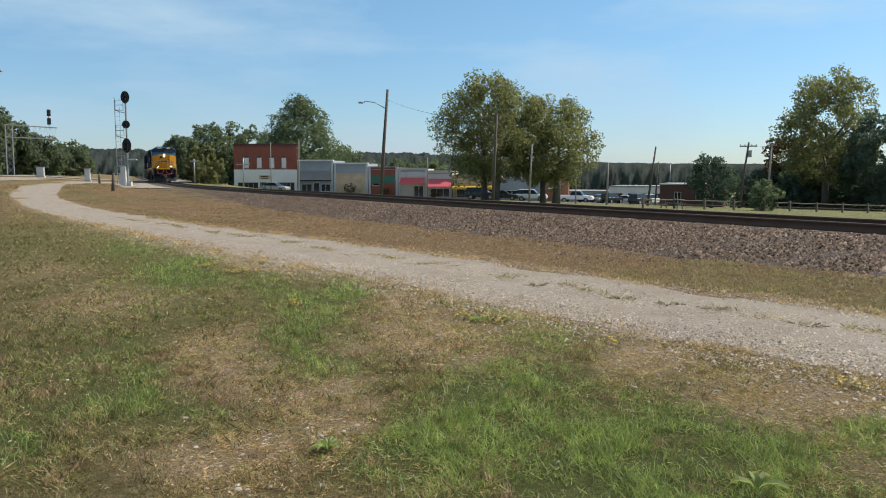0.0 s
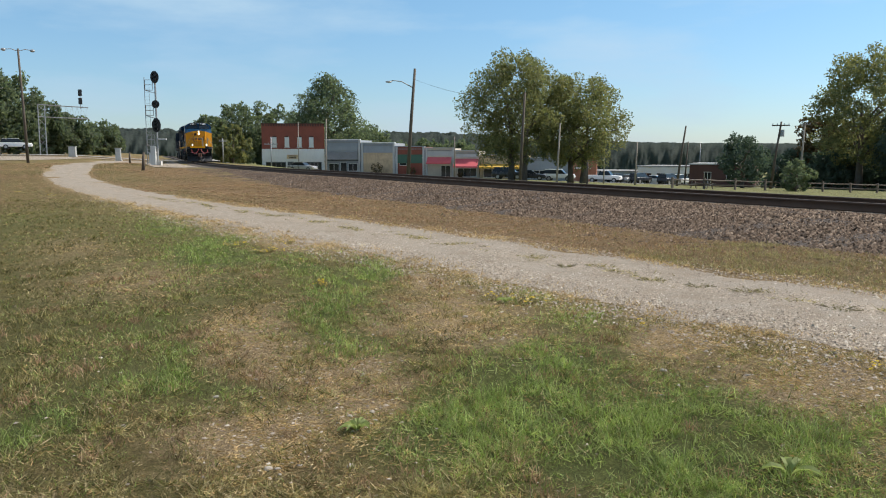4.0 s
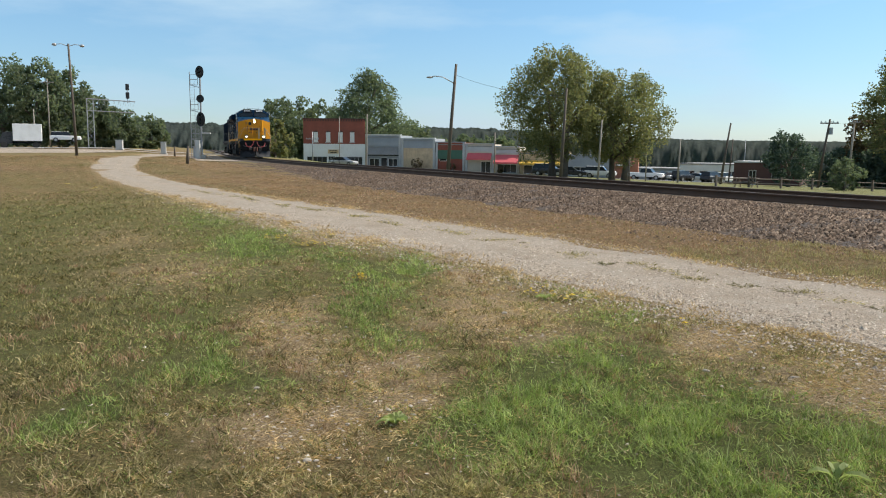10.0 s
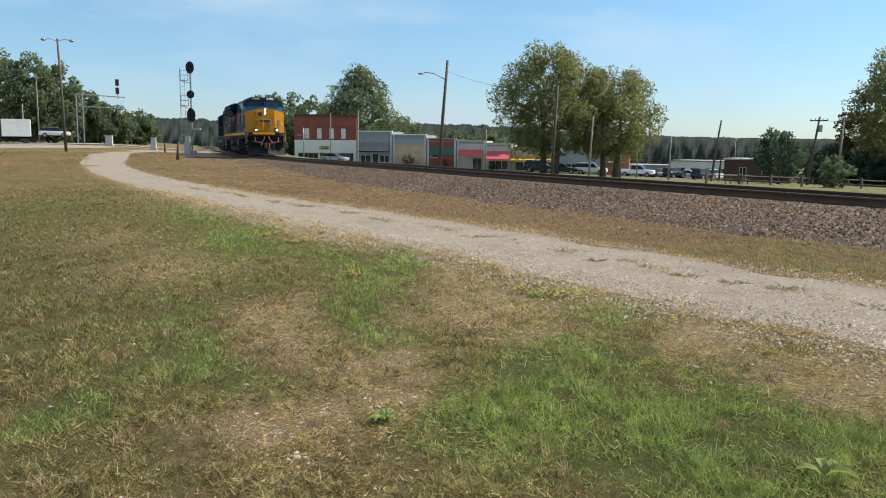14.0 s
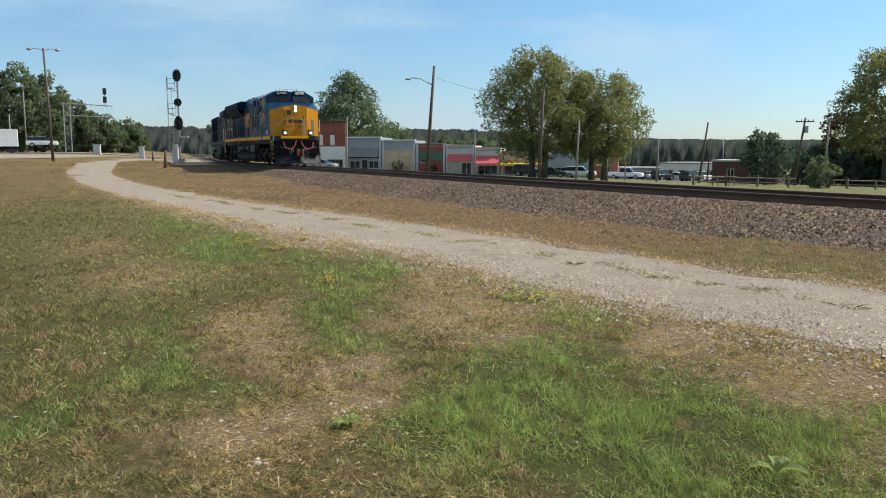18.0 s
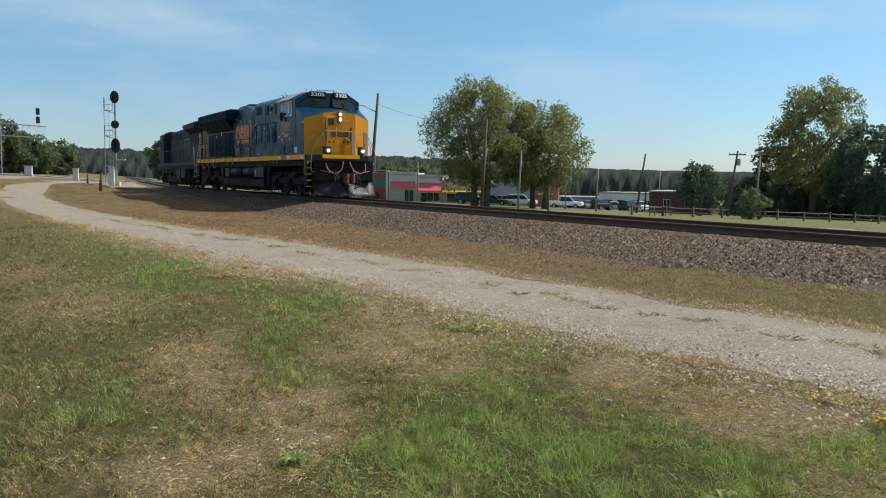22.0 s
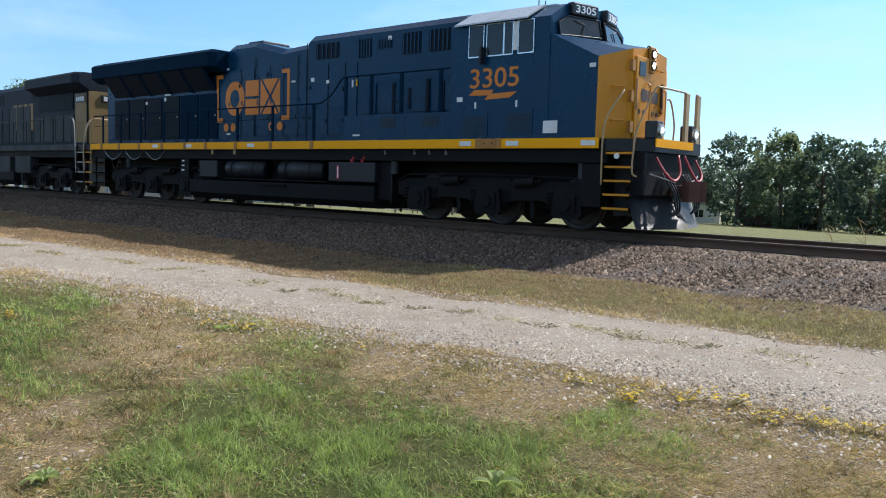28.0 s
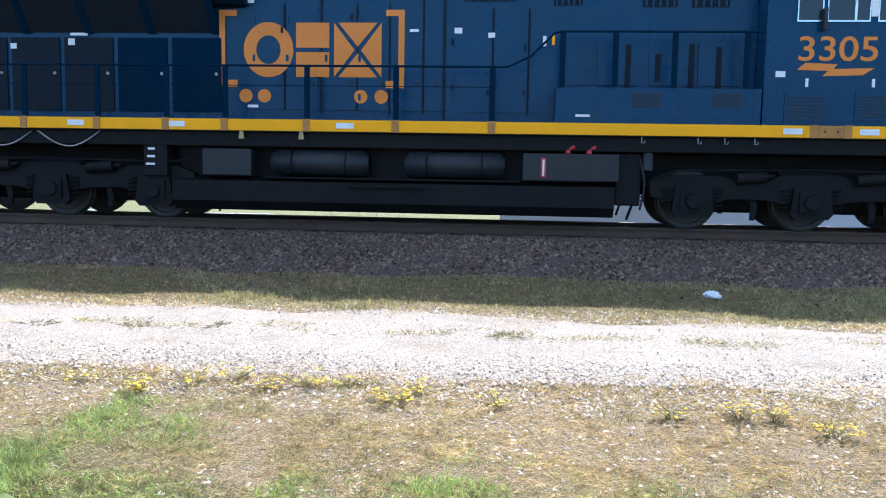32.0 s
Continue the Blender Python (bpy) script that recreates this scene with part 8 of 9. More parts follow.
        part("wiper", bm, "loco_black", ws)
        bm = B()
        box(bm, -0.06, 0.12, -0.38, 0.38, -0.13, 0.13, 0.03)
        nb = part("number_board", bm, "board_black", t, "black number board with white figures")
        nb.matrix_basis = pose(prow(s * 0.53, 4.5), s * 0.53, 4.51, 0, 0, s * 12.8)
        lettering(nb, "3305", pose(0.122, -0.29, -0.075, 90, 0, 90), 0.58, 0.15, "lamp_white", "number")
    hose(t, [(-1.5, -0.5, 4.62), (-1.45, -0.4, 4.72), (-1.45, 0.0, 4.73), (-1.45, 0.4, 4.72), (-1.5, 0.5, 4.62)], 0.012, "loco_black", "grab_iron")
    for yy in (-0.7, -0.45, 0.6):
        bm = B()
        cyl(bm, (-2.2, yy, 4.64), (-2.2, yy, 4.85), 0.012, seg=6)
        part("antenna", bm, "signal_black", t)
    # nose
    front = [(-0.24, -1.49), (0.02, -0.80), (0.09, -0.74), (0.09, 0.74), (0.02, 0.80), (-0.24, 1.49), (-1.335, 1.49), (-1.335, -1.49)]
    tops = [3.40, 3.60, 3.62, 3.62, 3.60, 3.40, 3.93, 3.93]
    bm = B()
    lo = [bm.verts.new((x, y, 1.845)) for x, y in front]
    hi = [bm.verts.new((x, y, z)) for (x, y), z in zip(front, tops)]
    ridge = bm.verts.new((-1.335, 0, 4.02))
    tip = bm.verts.new((0.09, 0, 3.72))
    n = len(front)
    for i in range(5):
        if i == 2:
            bm.faces.new((lo[2], lo[3], hi[3], tip, hi[2]))
        else:
            bm.faces.new((lo[i], lo[i + 1], hi[i + 1], hi[i]))
    nose_front = part("nose", bm, "loco_yellow", t, "bright yellow bevelled nose")
    bm = B()
    lo = [bm.verts.new((x, y, 1.845)) for x, y in front]
    hi = [bm.verts.new((x, y, z)) for (x, y), z in zip(front, tops)]
    ridge = bm.verts.new((-1.335, 0, 4.02))
    tip = bm.verts.new((0.09, 0, 3.72))
    bm.faces.new((lo[5], lo[6], hi[6], hi[5]))
    bm.faces.new((lo[7], lo[0], hi[0], hi[7]))
    bm.faces.new((hi[0], hi[1], hi[2], tip, ridge, hi[7]))
    bm.faces.new((tip, hi[3], hi[4], hi[5], hi[6], ridge))
    bm.faces.new((lo[6], lo[7], hi[7], ridge, hi[6]))
    bmesh.ops.recalc_face_normals(bm, faces=bm.faces)
    part("nose_side", bm, "loco_blue", t)
    bm = B()
    box(bm, 0.092, 0.14, -0.66, -0.14, 1.9, 3.5, 0.02)
    door = part("nose_door", bm, "loco_yellow", nose_front)
    bm = B()
    box(bm, 0.141, 0.152, -0.54, -0.28, 3.12, 3.40, 0.004)
    part("door_window", bm, "window_glass", nose_front, "small dark nose door window")
    bm = B()
    box(bm, 0.092, 0.15, -0.12, 0.12, 3.22, 3.74, 0.02)
    part("headlight_housing", bm, "rust_yellow", nose_front)
    for z in (3.59, 3.37):
        bm = B()
        cyl(bm, (0.161, 0, z), (0.18, 0, z), 0.088, 0.08, 16)
        part("headlight", bm, "lamp_lens", nose_front)
        bm = B()
        cyl(bm, (0.181, 0, z), (0.184, 0, z), 0.058, 0.056, 16)
        part("bulb", bm, "lamp_on", nose_front, "lit headlight lamp")
        bm = B()
        cyl(bm, (0.15, 0, z), (0.2, 0, z), 0.1, 0.1, 18, False)
        part("lamp_rim", bm, "nose_mark", nose_front)
    for yy, x in ((-0.30, 0.141), (0.0, 0.092), (0.28, 0.092)):
        bm = B()
        extrude(bm, [(yy - 0.13, 2.64), (yy + 0.09, 2.62), (yy + 0.13, 2.72), (yy + 0.12, 2.86), (yy - 0.1, 2.88), (yy - 0.14, 2.78)], "x", x, x + 0.006)
        part("nose_emblem", bm, "nose_mark", nose_front, "dark painted emblem block")
    for yy in (-0.62, 0.52):
        bm = B()
        box(bm, 0.09, 0.145, yy - 0.02, yy + 0.02, 2.45, 3.05)
        part("emblem_bracket", bm, "nose_mark", nose_front)
    for yy in (-0.48, -0.3, 0.2, 0.38):
        bm = B()
        cyl(bm, (0.09, yy, 2.42), (0.147 if yy < -0.1 else 0.1, yy, 2.42), 0.05, seg=14)
        part("emblem_dot", bm, "nose_mark", nose_front)
    for pts in ([(0.15, -0.2, 2.2), (0.22, -0.2, 2.25), (0.22, -0.2, 2.95), (0.15, -0.2, 3.0)], [(0.1, 0.22, 3.3), (0.16, 0.22, 3.3), (0.16, 0.46, 3.3), (0.1, 0.46, 3.3)],
                [(0.1, 0.22, 2.2), (0.16, 0.22, 2.2), (0.16, 0.46, 2.2), (0.1, 0.46, 2.2)], [(0.1, 0.62, 2.1), (0.17, 0.62, 2.12), (0.17, 0.62, 2.9), (0.1, 0.62, 2.92)],
                [(-0.1, -1.2, 2.2), (-0.03, -1.24, 2.2), (0.05, -0.95, 2.22), (-0.02, -0.9, 2.22)], [(-0.1, -1.2, 2.85), (-0.03, -1.24, 2.85), (0.05, -0.95, 2.87), (-0.02, -0.9, 2.87)],
                [(0.1, 0.2, 2.55), (0.18, 0.24, 2.6), (0.19, 0.45, 2.45), (0.1, 0.5, 2.4)]):
        bm = B()
        tube(bm, pts, 0.016, 6)
        part("grab_iron", bm, "loco_yellow", nose_front)
    hose(t, [(-0.25, 0.5, 3.72), (-0.22, 0.5, 3.86), (-0.2, 0.82, 3.8), (-0.22, 0.82, 3.64)], 0.014, "loco_black", "grab_iron")
    for zz in (2.1, 2.7, 3.3):
        bm = B()
        box(bm, 0.06, 0.13, -0.80, -0.68, zz - 0.11, zz + 0.11)
        part("hinge", bm, "rust_yellow", nose_front)
    # front platform
    plan = [(-0.11, -1.5), (0.0, -1.5), (0.58, -1.34), (0.76, -1.12), (0.80, -1.05), (0.80, 1.05), (0.76, 1.12), (0.58, 1.34), (0.0, 1.5), (-0.11, 1.5)]
    bm = B()
    extrude(bm, [(x, y * 0.985) for x, y in plan], "z", 1.60, 1.835)
    pf = part("front_platform", bm, "loco_black", t)
    bm = B()
    extrude(bm, [(0.802, -1.05), (0.825, -1.05), (0.825, 0.62), (0.802, 0.62)], "z", 1.69, 1.85)
    part("platform_edge", bm, "sill_yellow", pf, "yellow platform edge")
    for s in (-1, 1):
        bm = B()
        box(bm, 0.50, 0.76, min(s * 0.645, s * 0.925), max(s * 0.645, s * 0.925), 1.845, 2.2, 0.03)
        dl = part("ditch_light", bm, "board_black", t)
        bm = B()
        cyl(bm, (0.761, s * 0.785, 2.02), (0.81, s * 0.785, 2.02), 0.125, 0.115, 18)
        part("reflector", bm, "lamp_lens", dl)
        bm = B()
        cyl(bm, (0.811, s * 0.785, 2.02), (0.814, s * 0.785, 2.02), 0.05, 0.048, 16)
        part("bulb", bm, "ditch_on" if s < 0 else "lamp_on", dl, "lit ditch lamp")
        bm = B()
        box(bm, 0.72, 0.78, (0.82 if s > 0 else 0.28), (0.99 if s > 0 else 0.45), 1.838, 2.82, 0.01)
        part("end_post", bm, "rail_tan", t, "worn tan end handrail post")
        hose(t, [(-0.06, s * 1.5, 0.95), (-0.05, s * 1.53, 1.9), (0.0, s * 1.44, 2.3), (0.08, s * 1.06, 2.74), (0.04, s * 0.96, 2.78)], 0.019, "rail_tan", "handrail")
        hose(t, [(0.6, s * 1.36, 1.12), (0.56, s * 1.46, 1.2), (0.57, s * 1.46, 1.6), (0.6, s * 1.42, 1.98), (0.7, s * 1.02, 2.7), (0.74, s * 0.94, 2.82), (0.75, s * 0.8, 2.83), (0.75, 0.3 if s < 0 else 0.9, 2.83)], 0.019, "rail_tan", "handrail")
        ladder_steps(t, -0.04, 0.56, s, 5, "loco_yellow")
        bm = B()
        cyl(bm, (0.25, s * 1.49, 1.5), (0.25, s * 1.515, 1.5), 0.055, seg=14)
        part("step_light", bm, "label_white", t, "small round step light")
        ladder_steps(t, -21.05, -20.48, s, 4, "loco_yellow")
        hose(t, [(-20.48, s * 1.5, 0.8), (-20.46, s * 1.52, 1.9), (-20.4, s * 1.5, 2.6), (-20.2, s * 1.5, 2.8)], 0.019, "rail_tan", "handrail")
        hose(t, [(-21.06, s * 1.46, 0.9), (-21.08, s * 1.46, 1.9), (-21.1, s * 1.2, 2.7), (-21.1, s * 0.5, 2.75)], 0.019, "rail_tan", "handrail")
    bm = B()
    box(bm, -21.12, -20.46, -1.42, 1.42, 1.62, 1.84, 0.01)
    part("rear_platform", bm, "loco_black", t)
    # pilot and plow
    bm = B()
    box(bm, 0.42, 0.72, -1.3, 1.3, 0.75, 1.6, 0.03)
    part("pilot_plate", bm, "loco_dark", t)
    bm = B()
    for s in (-1, 1):
        rows = []
        for k in range(7):
            u = k / 6
            z = 0.95 - 0.83 * u
            bow = 0.10 * u * u + 0.16 * u
            rows.append([bm.verts.new((0.42 + bow + 0.42 * (1 - abs(v)) * (0.3 + 0.7 * u), s * 0.02 + s * 1.4 * abs(v), z)) for v in (0, 0.25, 0.5, 0.75, 1.0)])
        for a, b in zip(rows, rows[1:]):
            for i in range(4):
                bm.faces.new((a[i], a[i + 1], b[i + 1], b[i]))
    bmesh.ops.solidify(bm, geom=bm.faces[:], thickness=0.03)
    bmesh.ops.recalc_face_normals(bm, faces=bm.faces)
    part("snow_plow", bm, "plow_worn", t, "scuffed blue-grey plow blade with shade in its colour", smooth=True)
    coupler(t, 0.5, 1)
    coupler(t, -20.6, -1)
    for s in (-1, 1):
        hose(t, [(0.76, s * 0.9, 1.5), (0.94, s * 0.84, 1.2), (1.0, s * 0.55, 1.06), (0.98, s * 0.28, 1.22), (0.86, s * 0.14, 1.56)], 0.026, "hose_red", "hose", "dull red looped air hose")
        for k in range(3):
            hose(t, [(0.74, s * (0.34 + 0.12 * k), 1.2), (0.98, s * (0.36 + 0.1 * k), 0.85), (1.04, s * (0.34 + 0.1 * k), 0.55), (0.98, s * 0.3, 0.42)], 0.02, "loco_black", "hose")
        bm = B()
        tube(bm, [(0.74, s * 1.1, 1.18), (0.86, s * 0.75, 1.1), (0.9, s * 0.3, 1.02)], 0.014, 6)
        part("cut_lever", bm, "steel_worn", t)
    # tank and side gear
    bm = B()
    extrude(bm, [(-1.25, 0.2), (1.25, 0.2), (1.42, 0.37), (1.42, 0.74), (1.05, 0.82), (1.05, 1.36), (-1.05, 1.36), (-1.05, 0.82), (-1.42, 0.74), (-1.42, 0.37)], "x", -14.35, -6.32)
    part("fuel_tank", bm, "loco_dark", t)
    for s in (-1, 1):
        for a, b in ((-12.5, -10.7), (-10.05, -8.25)):
            bm = B()
            cyl(bm, (a + 0.1, s * 1.26, 1.09), (b - 0.1, s * 1.26, 1.09), 0.245, seg=22)
            cyl(bm, (a, s * 1.26, 1.09), (a + 0.1, s * 1.26, 1.09), 0.16, 0.245, 22, False)
            cyl(bm, (b - 0.1, s * 1.26, 1.09), (b, s * 1.26, 1.09), 0.245, 0.16, 22, False)
            rt = part("air_tank", bm, "loco_black", t, "black cylindrical air reservoir", smooth=True)
            for x in (a + 0.4, b - 0.4):
                bm = B()
                tube(bm, [(x, s * (1.26 + 0.252 * math.sin(q)), 1.09 + 0.252 * math.cos(q)) for q in [i * 0.4 for i in range(9)]], 0.014, 5)
                part("strap", bm, "loco_dark", rt)
        bm = B()
        box(bm, -12.6, -8.0, min(s * 1.06, s * 1.46), max(s * 1.06, s * 1.46), 0.80, 0.825)
        box(bm, -11.1, -9.7, min(s * 1.06, s * 1.5), max(s * 1.06, s * 1.5), 0.66, 0.69)
        part("tank_shelf", bm, "loco_dark", t)
        for a, b in ((-7.94, -6.26), (-13.76, -12.84)):
            bm = B()
            box(bm, a, b, min(s * 1.06, s * 1.47), max(s * 1.06, s * 1.47), 0.83, 1.32, 0.025)
            part("equipment_box", bm, "loco_black", t)
        bm = B()
        box(bm, -6.3, -5.86, min(s * 0.9, s * 1.3), max(s * 0.9, s * 1.3), 0.42, 1.34, 0.03)
        part("sand_box", bm, "loco_dark", t)
        hose(t, [(-5.9, s * 1.3, 1.3), (-5.8, s * 1.34, 0.8), (-5.86, s * 1.3, 0.35)], 0.02, "loco_black", "hose")
        g = flat_shape(t, "fuel_gauge", rect(-7.62, -7.53, 0.9, 1.24), s * 1.471, "red_paint", 0.008, "red framed fuel sight gauge")
        flat_shape(g, "gauge_glass", rect(-7.592, -7.558, 0.93, 1.21), s * 1.4792, "label_white", 0.004)
        for x in (-7.15, -6.78):
            bm = B()
            cyl(bm, (x, s * 1.38, 1.325), (x, s * 1.38, 1.39), 0.05, seg=10)
            cyl(bm, (x, s * 1.38, 1.39), (x + 0.12, s * 1.42, 1.44), 0.035, seg=8)
            part("fuel_filler", bm, "red_paint", t, "red fuel filler cap")
        bm = B()
        box(bm, -14.9, -14.45, min(s * 1.1, s * 1.4), max(s * 1.1, s * 1.4), 0.8, 1.5, 0.02)
        vb = part("valve_box", bm, "loco_dark", t)
        for k in range(4):
            flat_shape(vb, "placard", rect(-14.85 + 0.02 * k, -14.68, 1.0 + 0.14 * k, 1.04 + 0.14 * k), s * 1.401, "label_white", 0.003)
        for x in (-5.75, -0.6, -18.2):
            bm = B()
            cyl(bm, (x, s * 1.3, 1.05), (x, s * 1.3, 1.38), 0.09, seg=12)
            part("sand_trap", bm, "loco_grey", t)
        for x0 in (-19.6, -18.2, -16.9):
            pts = [(x0 + 1.2 * k / 10, s * 1.45, 1.6 - 0.28 * math.sin(math.pi * k / 10)) for k in range(11)]
            bm = B()
            tube(bm, pts, 0.016, 5)
            part("chain", bm, "steel_worn", t)
        hr = [(-20.25, 2.8), (-8.25, 2.8), (-7.85, 2.98), (-7.45, 3.38), (-7.3, 3.41), (-3.95, 3.41)]
        handrail_run(t, s * 1.5, hr, [(x, 1.86, 2.8) for x in (-19.6, -18.4, -17.1, -15.7, -14.4, -13.3, -11.8, -10.2, -8.5)] + [(x, 2.47, 3.41) for x in (-7.3, -6.4, -5.4, -4.2)], "loco_navy", 0.02, 0.05)
        bm = B()
        tube(bm, [(-8.4, s * 1.5, 2.45), (-14, s * 1.5, 2.45), (-20.2, s * 1.5, 2.45)], 0.008, 5)
        part("safety_cable", bm, "loco_navy", t)
    axles = [-0.93, -2.93, -4.95, -14.75, -16.75, -18.75]
    sets = [wheelset(t, x) for x in axles]
    truck_frame(t, axles[:3])
    truck_frame(t, axles[3:])
    return t, sets




def trailing_locomotive():
    """The older second unit, coupled back to back: x runs from its radiator end (0) to its cab end (-21)."""
    t = thing("locomotive", pose(0, 0, 0), "weathered grey and blue diesel locomotive with a yellow end", "locomotive", "locomotives of the train")
    HW = 0.95
    bm = B()
    box(bm, -20.6, -0.3, -1.42, 1.42, 1.36, 1.66, 0.02)
    box(bm, -20.4, -0.4, -0.55, 0.55, 0.75, 1.36, 0.03)
    part("underframe", bm, "loco_dark", t)
    for s in (-1, 1):
        bm = B()
        box(bm, -20.6, -0.3, min(s * 1.42, s * 1.54), max(s * 1.42, s * 1.54), 1.62, 1.84, 0.01)
        part("side_sill", bm, "loco_grey", t, "dirty grey side sill")
    bm = B()
    section(bm, [-16.6, -6.0], [hood_profile(HW, 1.84, z, 0.2) for z in (4.42, 4.42)])
    part("engine_hood", bm, "loco_faded", t)
    bm = B()
    section(bm, [-5.99, -0.55], [hood_profile(HW, 1.84, z, 0.1) for z in (3.9, 3.9)])
    part("radiator_hood", bm, "loco_faded", t)
    bm = B()
    wing = [(-1.45, 4.1), (-1.45, 4.42), (-1.32, 4.5), (1.32, 4.5), (1.45, 4.42), (1.45, 4.1), (0.96, 3.85), (-0.96, 3.85)]
    section(bm, [-5.6, -5.4, -0.7, -0.5], [[(a * 0.85, b) for a, b in wing], wing, wing, [(a * 0.85, b) for a, b in wing]])
    part("radiator_wing", bm, "loco_faded", t)
    bm = B()
    box(bm, -0.548, -0.5, -0.9, 0.9, 1.9, 3.84, 0.02)
    end = part("end_panel", bm, "faded_yellow", t, "dulled yellow end panel")
    bm = B()
    box(bm, -0.498, -0.46, -0.45, 0.45, 3.45, 3.72, 0.01)
    nb = part("number_board", bm, "board_black", end)
    for k in range(4):
        bm = B()
        box(bm, -0.459, -0.452, -0.36 + k * 0.19, -0.22 + k * 0.19, 3.5, 3.67)
        part("figure", bm, "label_white", nb)
    for s in (-1, 1):
        y = s * (HW + 0.001)
        flat_shape(t, "yellow_panel", rect(-1.55, -0.56, 1.95, 3.75), y, "faded_yellow", 0.02, "dulled yellow hood panel")
        nb = flat_shape(t, "number_board", rect(-1.5, -0.62, 3.42, 3.7), y + s * 0.0205, "board_black", 0.03)
        for k in range(4):
            flat_shape(nb, "figure", rect(-1.4 + 0.19 * k, -1.27 + 0.19 * k, 3.48, 3.64), y + s * 0.051, "label_white", 0.004)
        flat_shape(t, "radiator_screen", rect(-5.2, -1.75, 3.2, 3.84), y, "screen_dark", 0.03, "dark radiator screen")
        for k in range(4):
            flat_shape(t, "faded_mark", rect(-8.2 + 0.62 * k, -7.75 + 0.62 * k, 2.5, 3.6), y, "faded_yellow", 0.012)
        for k in range(12):
            a = -16.4 + k * 0.86
            flat_shape(t, "hood_door", rect(a, a + 0.78, 2.0, 3.5), y, "loco_grey" if k > 8 else "loco_faded", 0.02)
        for k in range(4):
            flat_shape(t, "compartment_door", rect(-5.7 + k * 1.02, -4.78 + k * 1.02, 2.0, 3.0), y, "loco_grey", 0.02)
        for k in range(3):
            flat_shape(t, "vent_panel", rect(-15.8 + 2.4 * k, -14.2 + 2.4 * k, 3.62, 4.1), y, "screen_dark", 0.015)
        handrail_run(t, s * 1.48, [(-0.5, 2.82), (-16.6, 2.82)], [(-0.7 - 1.5 * k, 1.84, 2.82) for k in range(11)], "loco_grey", 0.02, 0.03)
        hose(t, [(-0.28, s * 1.48, 0.8), (-0.3, s * 1.5, 1.9), (-0.36, s * 1.5, 2.6), (-0.6, s * 1.48, 2.82)], 0.02, "pale_rail", "handrail")
        hose(t, [(0.32, s * 1.44, 0.8), (0.34, s * 1.44, 1.9), (0.3, s * 1.2, 2.7), (0.28, s * 0.4, 2.76)], 0.02, "pale_rail", "handrail")
        ladder_steps(t, -0.28, 0.3, s, 4, "pale_rail")
        ladder_steps(t, -21.2, -20.62, s, 4, "pale_rail")
        for a, b in ((-6.6, -4.9), (-9.0, -7.2)):
            bm = B()
            box(bm, a, b, min(s * 1.1, s * 1.46), max(s * 1.1, s * 1.46), 0.72, 1.4, 0.03)
            part("equipment_box", bm, "loco_grey", t)
    bm = B()
    extrude(bm, [(-1.2, 0.2), (1.2, 0.2), (1.42, 0.4), (1.42, 0.8), (1.05, 0.9), (1.05, 1.36), (-1.05, 1.36), (-1.05, 0.9), (-1.42, 0.8), (-1.42, 0.4)], "x", -14.2, -6.9)
    part("fuel_tank", bm, "loco_dark", t)
    bm = B()
    side = [(-1.48, 1.842), (1.48, 1.842), (1.48, 4.2), (0.95, 4.5), (-0.95, 4.5), (-1.48, 4.2)]
    section(bm, [-19.0, -16.61], [side, side])
    part("cab", bm, "loco_faded", t)
    for s in (-1, 1):
        for a in (-18.7, -17.8):
            flat_shape(t, "cab_window", rect(a, a + 0.7, 3.4, 4.05), s * 1.481, "window_glass", 0.012)
    bm = B()
    section(bm, [-20.5, -19.01], [[(-0.8, 1.842), (0.8, 1.842), (0.8, 3.3), (-0.8, 3.3)], [(-1.4, 1.842), (1.4, 1.842), (1.4, 3.5), (-1.4, 3.5)]])
    part("nose", bm, "loco_yellow", t)
    bm = B()
    box(bm, -0.3, 0.32, -1.42, 1.42, 1.62, 1.84, 0.01)
    part("rear_platform", bm, "loco_black", t)
    bm = B()
    box(bm, -21.2, -20.6, -1.42, 1.42, 1.62, 1.84, 0.01)
    part("front_platform", bm, "loco_black", t)
    coupler(t, 0.0, 1)
    coupler(t, -21.0, -1)
    for k in range(3):
        hose(t, [(0.25, -0.4 + 0.3 * k, 1.45), (0.45, -0.42 + 0.3 * k, 1.1), (0.65, -0.4 + 0.3 * k, 1.0), (0.9, -0.4 + 0.3 * k, 1.3)], 0.022, "pale_rail", "hose")
    axles = [-1.95, -3.95, -5.95, -14.8, -16.8, -18.8]
    sets = [wheelset(t, x) for x in axles]
    truck_frame(t, axles[:3])
    truck_frame(t, axles[3:])
    return t, sets


L1, SETS_1 = lead_locomotive()
L2, SETS_2 = trailing_locomotive()


# ---------------------------------------------------------------- movement
TRAIN = [(0, -109.4), (2, -103.0), (3.5, -98.1), (5.5, -91.5), (8, -83.1), (11, -72.8), (14, -62.1), (17, -51.2), (19, -43.4), (21, -35.35), (22.5, -29.1), (23.5, -24.95), (24.5, -20.88), (25.5, -16.89), (27.5, -9.01), (28.5, -5.06), (29.5, -1.18), (30.5, 2.65), (31.5, 6.50), (32, 8.38)]


def on_track(s, front, rear):
    """The pose of a vehicle whose two trucks, front and rear metres from its origin, stand on the track; s is the plan x of its origin."""
    a, b = s + front, s + rear
    ya, yb = float(track_y(a)), float(track_y(b))
    za, zb = float(rail_z(a)), float(rail_z(b))
    h = math.atan2(ya - yb, a - b)
    return pose(a, ya, za, 0, 0, math.degrees(h)) @ pose(-front, 0, 0)


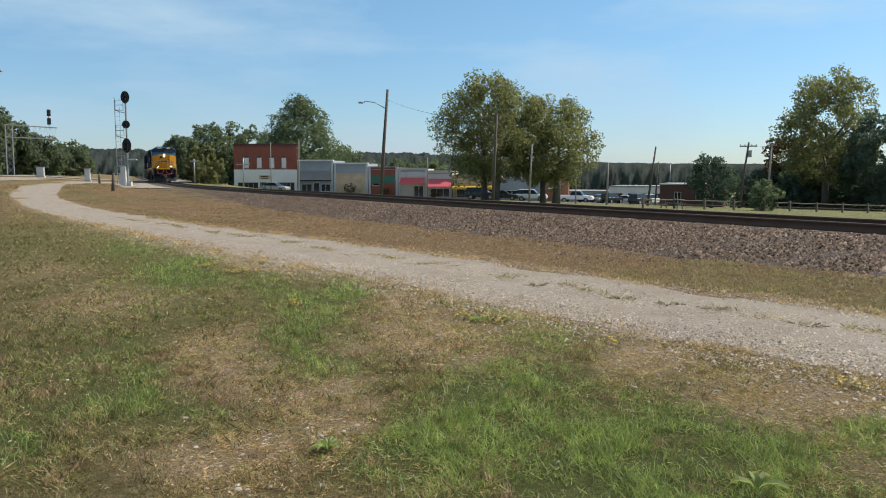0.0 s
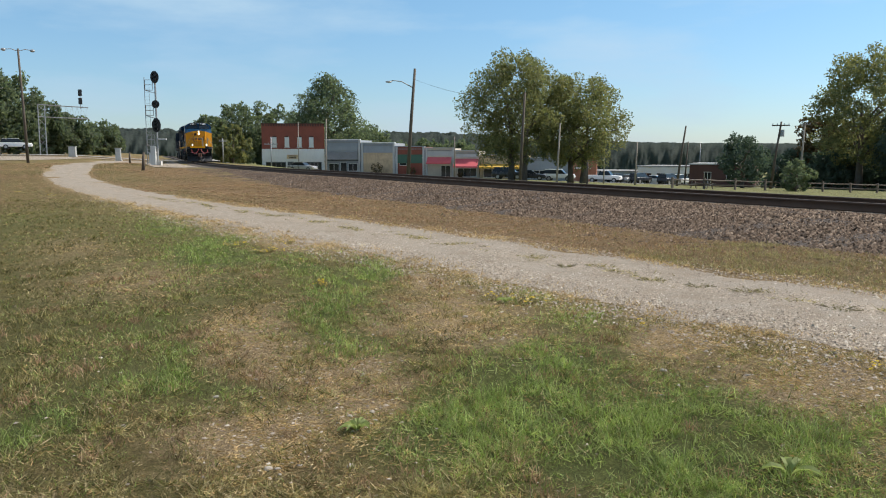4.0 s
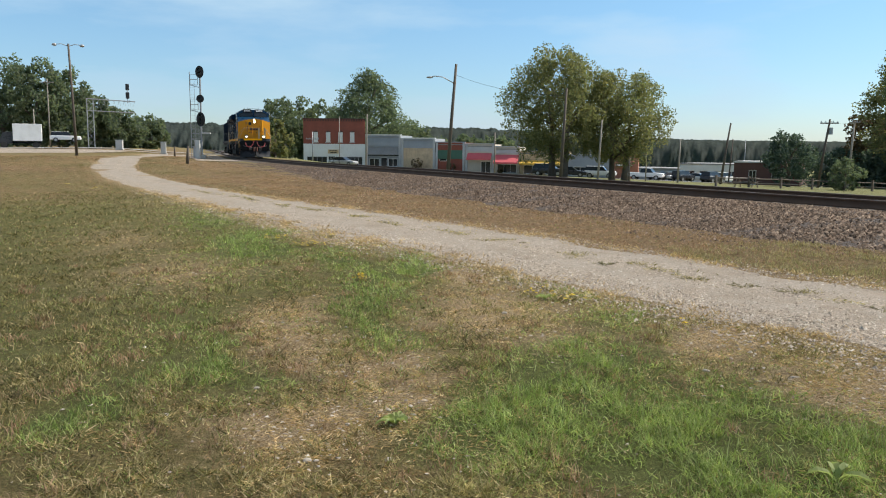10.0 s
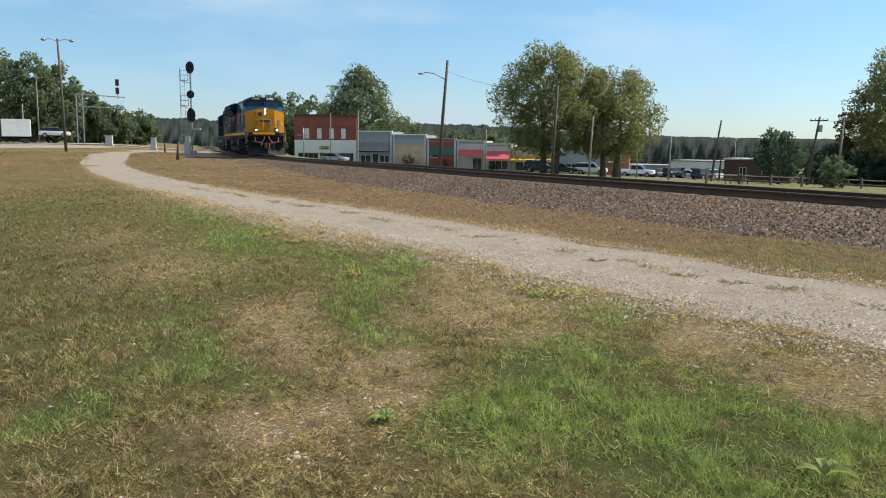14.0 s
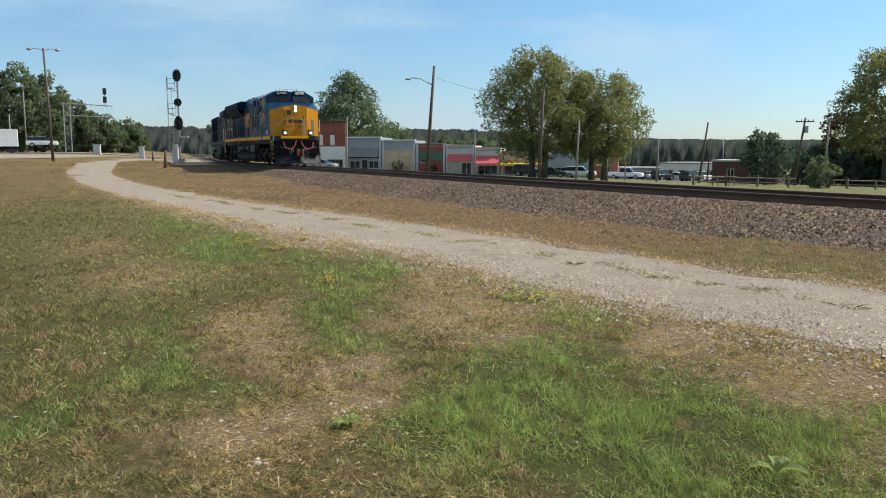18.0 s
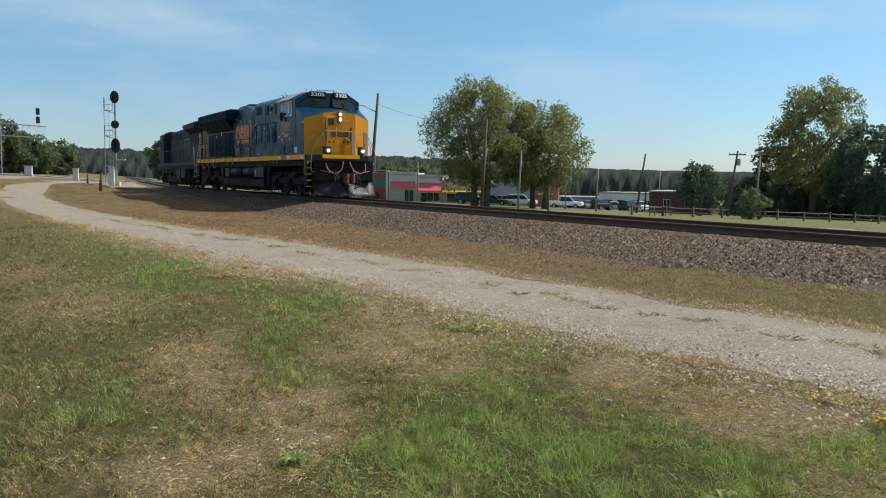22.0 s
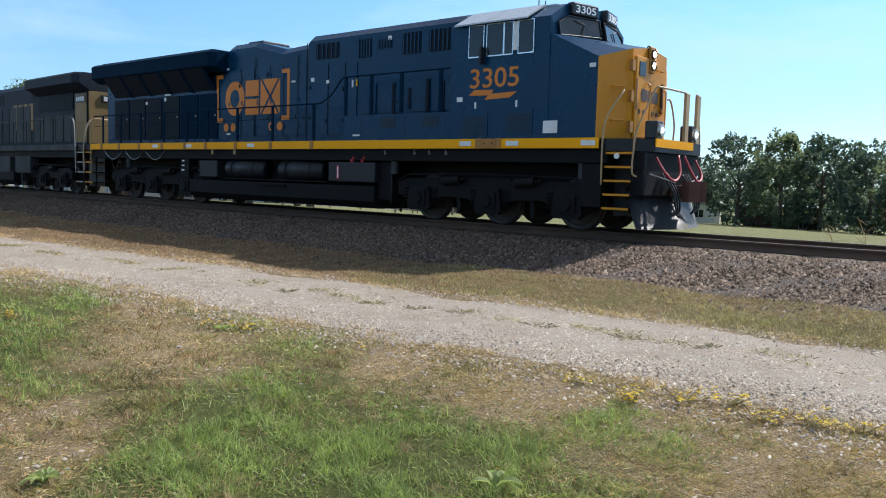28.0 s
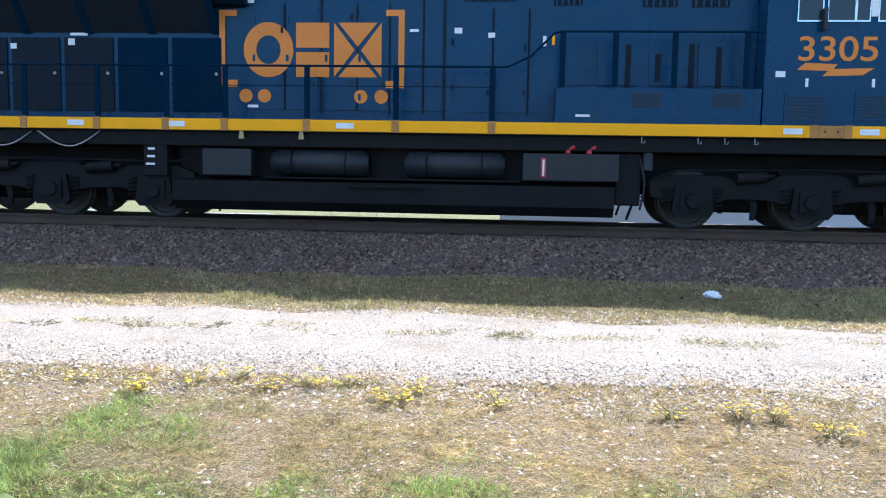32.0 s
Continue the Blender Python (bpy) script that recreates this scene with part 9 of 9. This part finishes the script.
def motions():
    ts, ss = [r[0] for r in TRAIN], [r[1] for r in TRAIN]
    walk(L1, [(t, on_track(s, -4.3, -17.2)) for t, s in TRAIN])
    second = []
    for t, s in TRAIN:
        m = on_track(s, -4.3, -17.2)
        tail = m @ Vector((-21.35, 0, 0))
        second.append((t, on_track(tail.x, -4.0, -16.8)))
    walk(L2, second)
    n = 210
    for sets in (SETS_1, SETS_2):
        for w in sets:
            x, rows = w.location.x, []
            for k in range(n + 1):
                tm = 32.0 * k / n
                s = float(np.interp(tm, ts, ss))
                run = s / math.cos(track_turn(s - 10))
                rows.append((tm, pose(x, 0, WHEEL_R) @ Matrix.Rotation(run / WHEEL_R, 4, "Y")))
            walk(w, rows)


motions()
